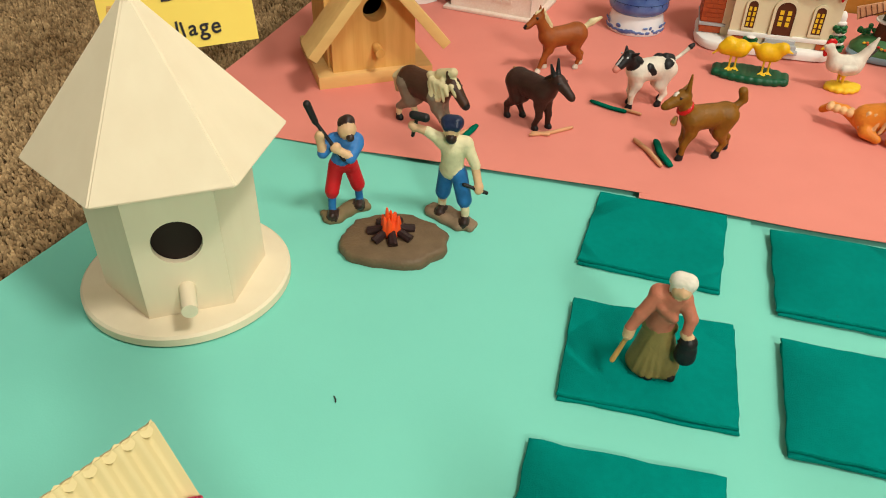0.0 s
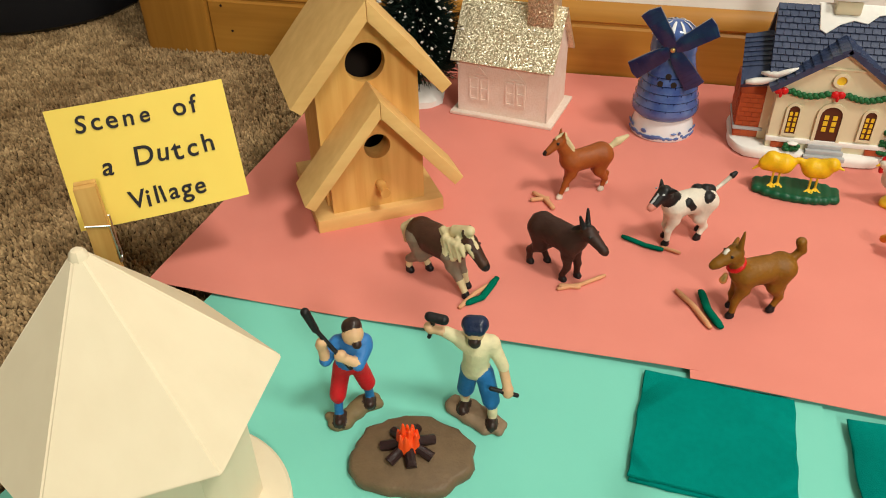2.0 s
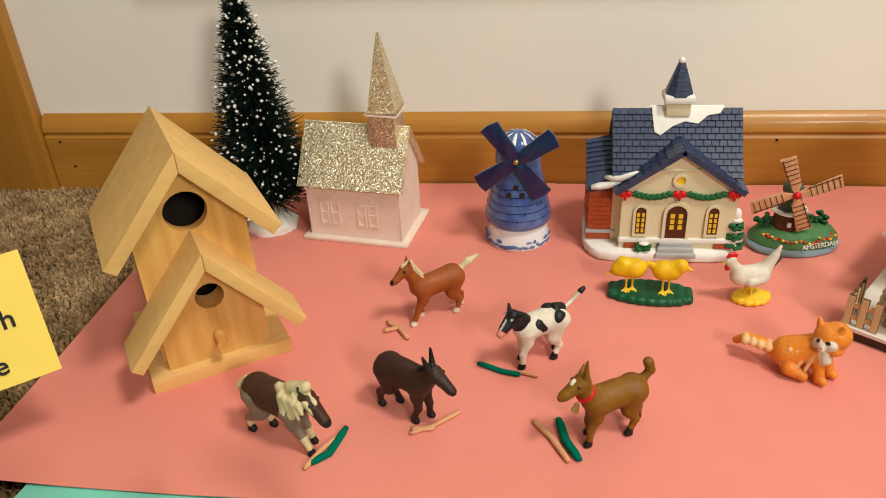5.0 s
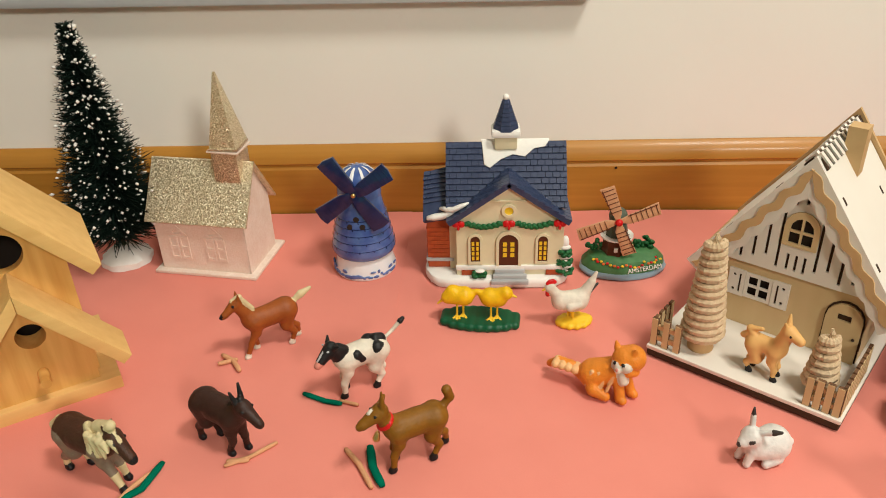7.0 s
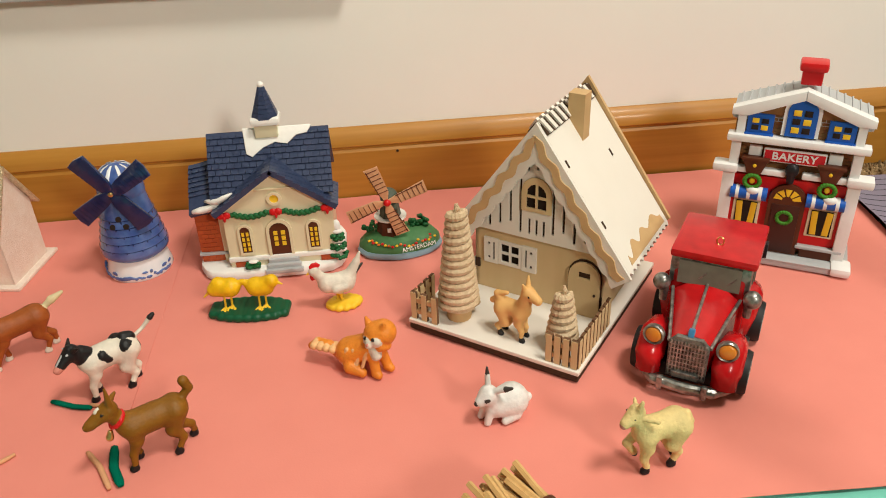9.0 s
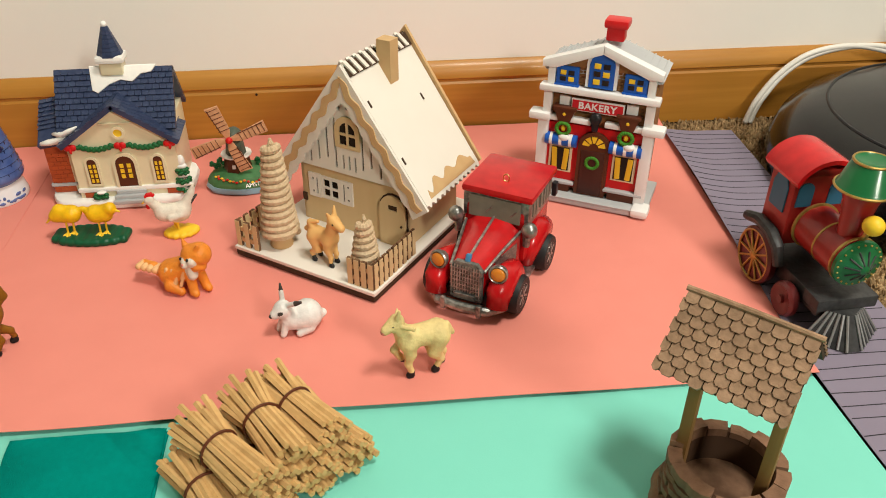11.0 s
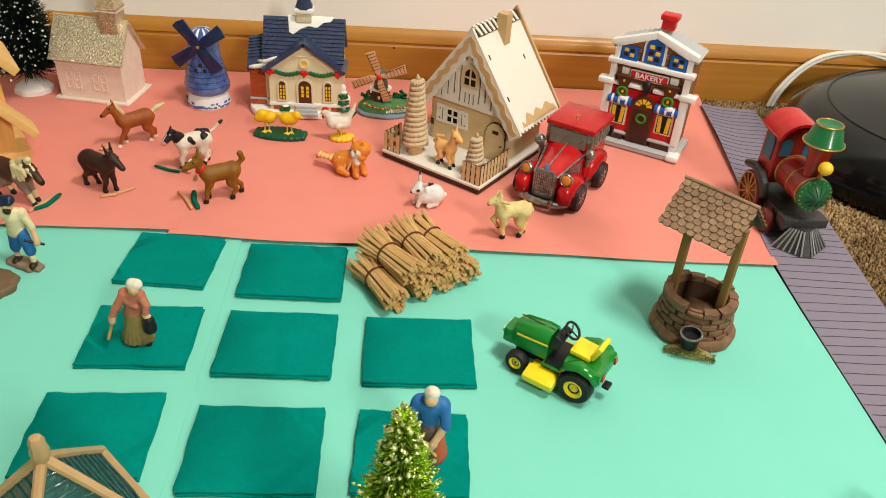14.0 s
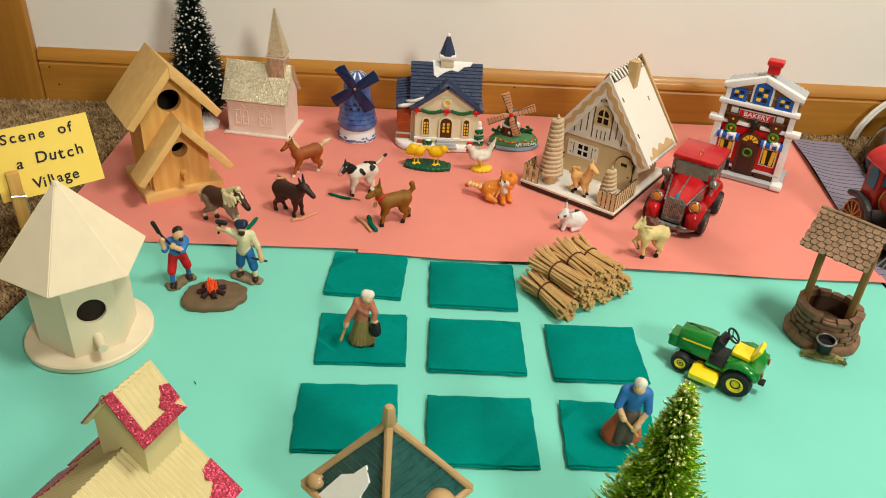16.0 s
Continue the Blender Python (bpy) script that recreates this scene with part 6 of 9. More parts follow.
    part("stack_brim", lathe([(0.0150, 0.1110), (0.0195, 0.1120), (0.0200, 0.1135), (0.0182, 0.1155), (0.0130, 0.1325), (0.0118, 0.1335), (0.0095, 0.1318), (0, 0.1310)], (0, -0.0145, 0), seg=32), LGREEN, stack, "green flared chimney top")
    for z, r in ((0.1132, 0.0198), (0.1330, 0.0126)):
        part("gold_rim", tube([(r * math.cos(a), -0.0145 + r * math.sin(a), z) for a in np.linspace(0, 6.2832, 33)], 0.0010, 6), GOLD, stack)
    part("headlamp", ball((0.0070, 0.0076, 0.0070), (-0.001, -0.0345, 0.0940), seg=20), YELLOW, t, "bright yellow headlamp")
    part("lamp_bracket", tube([(0.0, -0.027, 0.078), (-0.0005, -0.033, 0.0905)], 0.002, 8), GOLD, t)
    # cab
    cabp = part("cab", box((0.044, 0.032, 0.061), (0, 0.042, 0.0735), bevel=0.002), DRED, t)
    for s in (-1, 1):
        wi = part("side_window", prism([(-0.0095, 0.068), (0.0095, 0.068), (0.0095, 0.088), (0.006, 0.095), (-0.006, 0.095), (-0.0095, 0.088)], 0.0012, pose(s * 0.0226, 0.042, 0, 0, 0, 90) @ Matrix.Translation((0, -0.0006, 0))), WIN, cabp)
        part("front_window", prism(arch(s * 0.0125, 0.076, 0.0125, 0.020), 0.0012, Matrix.Translation((0, 0.0252, 0))), WIN, cabp)
    rf = bmesh.new()
    out = [(0.0275 * math.sin(radians(a)), 0.0905 + 0.0245 * math.cos(radians(a))) for a in range(-72, 73, 8)]
    add_prism(rf, out + [(x * 0.93, z - 0.0035) for x, z in out[::-1]], 0.045, Matrix.Translation((0, 0.0195, 0.0010)))
    part("cab_roof", rf, CARRED, t, smooth=40)
    part("roof_fill", box((0.040, 0.032, 0.010), (0, 0.042, 0.1010), bevel=0.004), DRED, t)
    # cowcatcher
    bm = bmesh.new()
    vs = [bm.verts.new(p) for p in ((-0.014, -0.034, 0.0235), (0.014, -0.034, 0.0235), (0.0305, -0.036, 0.001), (0.006, -0.0555, 0.001), (-0.006, -0.0555, 0.001), (-0.0305, -0.036, 0.001), (0.003, -0.042, 0.0235), (-0.003, -0.042, 0.0235))]
    for f in ((0, 7, 6, 1), (1, 6, 3, 2), (6, 7, 4, 3), (7, 0, 5, 4), (5, 2, 3, 4), (0, 1, 2, 5)):
        bm.faces.new([vs[i] for i in f])
    cow = part("cowcatcher", bm, IRON, t, smooth=False)
    SILV = material("drybrushed_silver", (0.30, 0.30, 0.30), 0.4, 0.5, scale=300, bump=0.3)
    for s in (-1, 1):
        for k in range(6):
            u = k / 5
            a = Vector((s * 0.003, -0.0423, 0.0238)).lerp(Vector((s * 0.014, -0.0343, 0.0238)), u)
            b = Vector((s * 0.006, -0.0560, 0.0018)).lerp(Vector((s * 0.0305, -0.0365, 0.0018)), u)
            part("slat", tube([a, b], 0.0010, 6), SILV, cow)


locomotive()


# ---- stone wishing well ----
def wishing_well():
    t = thing("wishing_well", 0.5202, -0.5506, -46, GREEN_Z, "brown resin wishing well with a shingled roof on two posts", "wishing well")
    STONE = material("brown_stone", (0.25, 0.135, 0.078), 0.75, second=(0.12, 0.06, 0.032), scale=150, mix=0.9, bump=0.7, bump_scale=500, vary=0.22)
    # one dark brown for the joints, inner wall, roof backing and gables
    WELLBACK = material("dark_joints_and_backing", (0.07, 0.035, 0.018), 0.9, scale=150, bump=0.5)
    SHING = material("weathered_shingle", (0.33, 0.205, 0.125), 0.75, second=(0.17, 0.10, 0.055), scale=180, mix=0.9, bump=0.7, bump_scale=600, vary=0.22)
    POST = material("yellow_brown_post", (0.28, 0.15, 0.045), 0.7, second=(0.17, 0.085, 0.025), scale=160, mix=0.8, bump=0.4, stretch=(1, 1, 0.1))
    MOSS = material("dry_moss", (0.20, 0.19, 0.06), 0.9, second=(0.34, 0.31, 0.12), scale=200, mix=1.0, bump=0.6, vary=0.3)
    part("footing", lathe([(0, 0), (0.0372, 0), (0.0378, 0.003), (0.0360, 0.0075), (0.0330, 0.010), (0, 0.010)], seg=40, wobble=0.08), STONE, t)
    part("inner_wall", lathe([(0.0312, 0.004), (0.0290, 0.036), (0.0250, 0.036), (0.0250, 0.012)], seg=40), WELLBACK, t)
    part("well_floor", lathe([(0, 0.008), (0.0265, 0.008), (0.0265, 0.0135), (0, 0.014)], seg=32), STONE, t)
    rnd = random.Random(8)
    for row in range(5):
        n = 13
        r = 0.0338 - 0.0007 * row + (0.0014 if row == 4 else 0)
        for k in range(n):
            a0 = (k + 0.5 * (row % 2)) * 2 * math.pi / n + rnd.uniform(-0.05, 0.05)
            da = 2 * math.pi / n - 0.045
            z0, z1 = 0.0085 + 0.0060 * row, 0.0085 + 0.0060 * (row + 1) - 0.0007
            inn = 0.0245 if row == 4 else r - 0.004
            if row == 4:
                z1 += rnd.uniform(-0.002, 0.003)
            bm = bmesh.new()
            g = []
            for i in range(4):
                a = a0 + da * i / 3
                rr = r + rnd.uniform(-0.0005, 0.0007) - (0.0006 if i in (0, 3) else 0)
                g.append([bm.verts.new((q * math.cos(a), q * math.sin(a), z)) for q, z in ((inn, z0), (rr, z0 + 0.0006), (rr, z1 - 0.0006), (inn, z1))])
            for p, q in zip(g, g[1:]):
                for i in range(4):
                    bm.faces.new((p[i], p[(i + 1) % 4], q[(i + 1) % 4], q[i]))
            bm.faces.new(g[0])
            bm.faces.new(g[-1])
            part("stone", bm, STONE, t, smooth=50)
    for s in (-1, 1):
        part("post", box((0.0065, 0.0065, 0.100), (s * 0.0225 - 0.003, -0.001, 0.064), (0, 0, 0), 0.0006), POST, t)
    rz, ez, hd, L = 0.1365, 0.1070, 0.0315, 0.0325
    top = new("roof")
    top.parent, top.matrix_basis = t, pose(-0.0078, -0.0016, 0)
    for s in (-1, 1):
        d = Vector((0, s * hd, ez - rz))
        ln = d.length
        d.normalize()
        n = Vector((1, 0, 0)).cross(d)
        n = n if n.z > 0 else -n
        rp = part("roof_panel", slab([(-L, 0, rz), (L, 0, rz), (L, s * hd, ez), (-L, s * hd, ez)][::-s], 0.003), WELLBACK, top)
        rows = 8
        for r in range(rows):
            w = 2 * L / 9
            for k in range(10):
                x0 = -L + w * k - (w / 2 if r % 2 else 0)
                a, b = max(x0 + 0.0003, -L - 0.0008), min(x0 + w - 0.0003, L + 0.0008)
                if b - a < 0.002:
                    continue
                y0, y1 = ln * r / rows - 0.001, ln * (r + 1) / rows + 0.0010 + rnd.uniform(-0.0004, 0.0006)
                prof = [(a, y0), (b, y0), (b, y1 - 0.0016), (b - 0.0014, y1), (a + 0.0014, y1), (a, y1 - 0.0016)]
                bm = bmesh.new()
                o = Vector((0, 0, rz))
                up = [bm.verts.new(o + Vector((1, 0, 0)) * x + d * y + n * (0.0008 + 0.0014 * (y - y0) / (y1 - y0))) for x, y in prof]
                dn = [bm.verts.new(o + Vector((1, 0, 0)) * x + d * y - n * 0.0006) for x, y in prof]
                bm.faces.new(up)
                for i in range(6):
                    bm.faces.new((up[i], up[(i + 1) % 6], dn[(i + 1) % 6], dn[i]))
                part("shingle", bm, SHING, top, smooth=False)
    part("ridge_cap", tube([(-L - 0.001, 0, rz + 0.0012), (0, 0, rz + 0.0016), (L + 0.001, 0, rz + 0.0012)], 0.0017, 8), SHING, top)
    for s in (-1, 1):
        part("gable_fill", prism([(-0.026, ez + 0.006), (0.026, ez + 0.006), (0, rz - 0.004)], 0.002, pose(s * 0.028, 0, 0, 0, 0, 90)), WELLBACK, top)
    bk = part("bucket", lathe([(0.0062, 0), (0.0070, 0.001), (0.0086, 0.0140), (0.0092, 0.0150), (0.0078, 0.0152), (0.0066, 0.010), (0, 0.010)], seg=24), BLACK, t, "small dark bucket", m=pose(0.0162, -0.0368, 0.0085, 8, 0, 0))
    part("bucket_rim", tube([(0.0088 * math.cos(a), 0.0088 * math.sin(a), 0.0150) for a in np.linspace(0, 6.2832, 25)], 0.0010, 6), STEEL, bk)
    bm = bmesh.new()
    for k in range(1100):
        a = rnd.uniform(-2.6, -0.2)
        q = Vector((0.0155 + max(-0.021, min(0.021, rnd.gauss(0, 0.011))), -0.0405 + max(-0.006, min(0.005, rnd.gauss(0, 0.0035))), 0.0))
        z = max(0.001, 0.0080 - 0.26 * abs(q.x - 0.0155) + rnd.uniform(-0.003, 0.001))
        tip = q + Vector((rnd.uniform(-0.003, 0.003), rnd.uniform(-0.0045, 0.001), z + rnd.uniform(-0.0015, 0.0022)))
        q.z = z - 0.002
        s = Vector((rnd.uniform(-1, 1), rnd.uniform(-1, 1), 0.2)).normalized() * 0.0005
        v = [bm.verts.new(p) for p in (q + s, q - s, tip, q + Vector((0, 0, 0.0008)))]
        for f in ((0, 1, 2), (0, 2, 3), (1, 3, 2)):
            bm.faces.new([v[i] for i in f])
    turn = Matrix.Translation((0.0178, -0.0352, 0)) @ Matrix.Rotation(math.radians(28), 4, "Z") @ Matrix.Translation((-0.0155, 0.0385, 0))
    tagged(part("moss", bm, MOSS, t, smooth=False, m=turn), kind="stuff")
    part("moss_bed", ball((0.0200, 0.0075, 0.0050), (0.0155, -0.0385, 0.001), seg=18), MOSS, t, m=turn)


wishing_well()


# ---- green lawn tractor ----
def lawn_tractor():
    t = thing("lawn_tractor", 0.3835, -0.6165, -125, GREEN_Z, "glossy green die-cast lawn tractor with yellow seat and wheels", "toy tractor")
    TG = material("tractor_green", (0.008, 0.20, 0.022), 0.18, scale=60, coat=0.5)
    TY = material("tractor_yellow", (0.88, 0.66, 0.01), 0.25, scale=60, coat=0.4)
    for s in (-1, 1):
        for y, r, w, x in ((-0.027, 0.0098, 0.0085, 0.0150), (0.0265, 0.0142, 0.0125, 0.0170)):
            wh = part("wheel", lathe([(0, -w / 2), (r * 0.9, -w / 2), (r, -w * 0.25), (r, w * 0.25), (r * 0.9, w / 2), (r * 0.55, w / 2), (0, w * 0.2)], seg=28), TYRE, t, m=pose(s * x, y, r, 0, 90 * s, 0))
            part("rim", lathe([(0, w * 0.25), (r * 0.20, w * 0.30), (r * 0.42, w * 0.36), (r * 0.56, w * 0.52), (r * 0.50, w * 0.55), (r * 0.30, w * 0.34), (0, w * 0.34)], seg=24), TY, wh, "yellow wheel rim")
            part("hub", ball((r * 0.13, r * 0.13, 0.001), (0, 0, w * 0.36), seg=8), BLACK if y < 0 else TY, wh)
    part("frame", box((0.016, 0.066, 0.008), (0, 0.0, 0.0155), bevel=0.001), BLACK, t)
    hood = bmesh.new()
    pr = lambda w, z: [(-w, 0.0205), (-w, z - 0.006), (-w * 0.7, z - 0.001), (0, z), (w * 0.7, z - 0.001), (w, z - 0.006), (w, 0.0205)]
    st = [(-0.0365, 0.0098, 0.0400), (-0.032, 0.0108, 0.0425), (-0.012, 0.0118, 0.0445), (-0.004, 0.0118, 0.0435)]
    rings = [[hood.verts.new((x, y, z)) for x, z in pr(w, h)] for y, w, h in st]
    for a, b in zip(rings, rings[1:]):
        for i in range(6):
            hood.faces.new((a[i], a[i + 1], b[i + 1], b[i]))
    hood.faces.new(rings[0])
    hood.faces.new(rings[-1][::-1])
    hd = part("hood", hood, TG, t, smooth=50)
    part("nose", box((0.0185, 0.010, 0.014), (0, -0.0405, 0.0255), bevel=0.002), TG, t)
    for s in (-1, 1):
        part("side_stripe", box((0.0005, 0.028, 0.0016), (s * 0.01185, -0.018, 0.0345), (3 * 1, 0, -s * 1.5)), TY, hd)
        part("headlight", box((0.0055, 0.0015, 0.004), (s * 0.0052, -0.0458, 0.0285), bevel=0.0005), WHITE, hd)
    part("hood_line", box((0.0007, 0.030, 0.0006), (0, -0.020, 0.0445), (-3, 0, 0)), BLACK, hd)
    part("dash", box((0.020, 0.008, 0.013), (0, 0.001, 0.0385), (-25, 0, 0), 0.0015), BLACK, t)
    part("steering_column", tube([(0, 0.004, 0.042), (0, 0.009, 0.0495)], 0.0012, 8), BLACK, t)
    m = pose(0, 0.0098, 0.0505, -42, 0, 0)
    part("steering_wheel", tube([m @ Vector((0.0072 * math.cos(a), 0.0072 * math.sin(a), 0)) for a in np.linspace(0, 6.2832, 25)], 0.0011, 8), BLACK, t)
    for k in range(3):
        a = radians(90 + 120 * k)
        part("steering_spoke", tube([m @ Vector((0, 0, -0.001)), m @ Vector((0.007 * math.cos(a), 0.007 * math.sin(a), 0))], 0.0007, 6), BLACK, t)
    part("foot_deck", box((0.036, 0.020, 0.0025), (0, 0.005, 0.0205), bevel=0.0006), TG, t)
    part("foot_mat", box((0.033, 0.0145, 0.0012), (0, 0.004, 0.0222)), BLACK, t)
    body = bmesh.new()
    add_box(body, (0.038, 0.033, 0.0115), (0, 0.0285, 0.0285), bevel=0.0042)
    part("rear_body", body, TG, t, smooth=50)
    for s in (-1, 1):
        part("mudguard", tube([(s * 0.0170, 0.012, 0.0225), (s * 0.0170, 0.0165, 0.0305), (s * 0.0170, 0.0265, 0.0340), (s * 0.0170, 0.037, 0.0315), (s * 0.0170, 0.0425, 0.024)], [0.004, 0.0055, 0.006, 0.0055, 0.004], 10, flat=0.6), TG, t, smooth=True)
        part("tail_light", box((0.0045, 0.0012, 0.0055), (s * 0.0125, 0.0456, 0.0285), bevel=0.0005), paint("tail_red", (0.55, 0.06, 0.03), 0.3), t)
        part("mower_chute", box((0.015, 0.027, 0.0080), (s * 0.0225, -0.002, 0.0105), (0, s * 14, 0), 0.0022), TY, t)
    part("seat", box((0.0205, 0.018, 0.0045), (0, 0.0225, 0.0375), (-4, 0, 0), 0.0018), TY, t, "yellow seat")
    part("seat_back", box((0.0190, 0.0045, 0.0150), (0, 0.0345, 0.0440), (-24, 0, 0), 0.002), TY, t, "yellow seat back")
    part("mower_deck", box((0.034, 0.024, 0.0065), (0, -0.002, 0.0110), bevel=0.002), TY, t)
    part("mower_pulley", cone(0.006, 0.006, 0.003, (0.008, -0.002, 0.0143), seg=16), BLACK, t)
    part("hitch", box((0.008, 0.006, 0.003), (0, 0.046, 0.0125), bevel=0.0006), BLACK, t)


lawn_tractor()


# ---- tied bundles of sticks ----
STRAW = material("tan_stick", (0.62, 0.39, 0.165), 0.8, second=(0.48, 0.28, 0.10), scale=200, mix=0.8, bump=0.3, vary=0.18)


def stick_bundles():
    rnd = random.Random(21)
    ax = Vector((0.57, -0.82, 0))
    sd = Vector((0.82, 0.57, 0))
    for x, y, z, yaw in ((0.2375, -0.516, 0.0125, -6), (0.2600, -0.4990, 0.0130, 3), (0.2830, -0.4830, 0.0130, -3), (0.3010, -0.4720, 0.0125, 5), (0.2480, -0.5040, 0.0315, 4), (0.2700, -0.4870, 0.0330, -5), (0.2890, -0.4740, 0.0310, 2)):
        t = thing("stick_bundle", x, y, -55 + yaw, GREEN_Z, "bundle of tan sticks tied with a dark cord", "stick bundle", "stacked stick bundles")
        R, placed = 0.0112, []
        for ringr, n in ((0.0, 1), (0.0036, 6), (0.0072, 12), (0.0105, 17)):
            for k in range(n):
                a = 2 * math.pi * k / n + rnd.uniform(-0.1, 0.1)
                placed.append((ringr * math.cos(a), ringr * math.sin(a)))
        for py, pz in placed:
            l0, l1 = -0.033 + rnd.uniform(-0.008, 0.005), 0.030 + rnd.uniform(-0.004, 0.005)
            f0, f1 = rnd.uniform(1.10, 1.65), rnd.uniform(0.98, 1.15)
            p = [(l0, py * f0, max(0.002, z + pz * f0)), (-0.008, py * 0.88, max(0.002, z + pz * 0.88)), (l1, py * f1, max(0.002, z + pz * f1))]
            part("stick", tube(p, [0.0020, 0.0021, 0.0021], 5), STRAW, t, smooth=50)
        part("cord", tube([(-0.008, 0.0116 * math.cos(a), z + 0.0116 * math.sin(a)) for a in np.linspace(0, 6.2832, 25)], 0.0010, 6), BROWN, t, "dark brown cord")


stick_bundles()


# ---- green-roofed house near the camera ----
def green_roof_house():
    t = thing("ceramic_house", 0.0765, -0.822, 0, GREEN_Z, "ceramic house with a dark green hipped roof, tan ridges and snow", "toy house")
    GRN = material("dark_green_glaze", (0.008, 0.055, 0.05), 0.3, second=(0.025, 0.11, 0.10), scale=230, mix=0.9, bump=0.6, bump_scale=420, coat=0.35)
    TANR = material("tan_glaze", (0.46, 0.30, 0.14), 0.4, second=(0.38, 0.23, 0.10), scale=120, mix=0.7, coat=0.25)
    R, ez, az = 0.0580, 0.065, 0.1265
    part("body", box((0.066, 0.066, 0.072), (0, 0, 0.036), (0, 0, 45), 0.0015), CREAM, t)
    c = [Vector((R * math.cos(radians(90 * k)), R * math.sin(radians(90 * k)), ez)) for k in range(4)]
    top = Vector((0, 0, az))
    for k in range(4):
        a, b = c[k], c[(k + 1) % 4]
        bm = bmesh.new()
        add_slab(bm, [a, b, top], 0.0035)
        part("roof_face", bm, GRN, t)
        n = (b - a).cross(top - a).normalized()
        cu = bmesh.new()
        for r in range(1, 11):
            p, q = a.lerp(top, r / 11.5), b.lerp(top, r / 11.5)
            pts = [p.lerp(q, i / 8) + n * (0.0006 + 0.0003 * math.sin(5 * i + r)) for i in range(9)]
            add_tube(cu, pts, 0.0007, 5)
        part("roof_courses", cu, GRN, t)
        part("ridge", tube([a + Vector((0, 0, 0.001)), a.lerp(top, 0.35) + Vector((0, 0, 0.0015)), a.lerp(top, 0.7) + Vector((0, 0, 0.0012)), top], [0.0030, 0.0026, 0.0028, 0.0032], 9), TANR, t)
        part("eave", tube([a, a.lerp(b, 0.5), b], 0.0030, 8), TANR, t)
    part("finial", lathe([(0.0040, az - 0.002), (0.0046, az + 0.002), (0.0050, az + 0.0045), (0.0040, az + 0.009), (0.0042, az + 0.012), (0.0028, az + 0.0148), (0, az + 0.0155)], seg=18, wobble=0.12), TANR, t)
    n2 = (c[3] - c[2]).cross(top - c[2]).normalized()
    pt = lambda u, v: c[2].lerp(c[3], u).lerp(top, v) + n2 * 0.0016
    bm = bmesh.new()
    add_slab(bm, [pt(u, v) for u, v in ((0.18, 0.0), (0.60, 0.0), (0.66, 0.15), (0.60, 0.30), (0.66, 0.45), (0.48, 0.56), (0.36, 0.42), (0.22, 0.34))], 0.002)
    part("snow_patch", bm, SNOW, t)
    n3 = (c[0] - c[3]).cross(top - c[3]).normalized()
    pt = lambda u, v: c[3].lerp(c[0], u).lerp(top, v) + n3 * 0.0012
    dm = bmesh.new()
    mid = pt(0.64, 0.06)
    add_ball(dm, (0.0125, 0.0120, 0.0135), mid, (0, 0, 45), 20)
    part("dormer", dm, TANR, t, smooth=True)
    dl = bmesh.new()
    mid2 = c[2].lerp(c[3], 0.05).lerp(top, 0.12)
    add_ball(dl, (0.007, 0.007, 0.0055), mid2, (0, 0, 45), 18)
    part("corner_cap", dl, TANR, t, smooth=True)


green_roof_house()


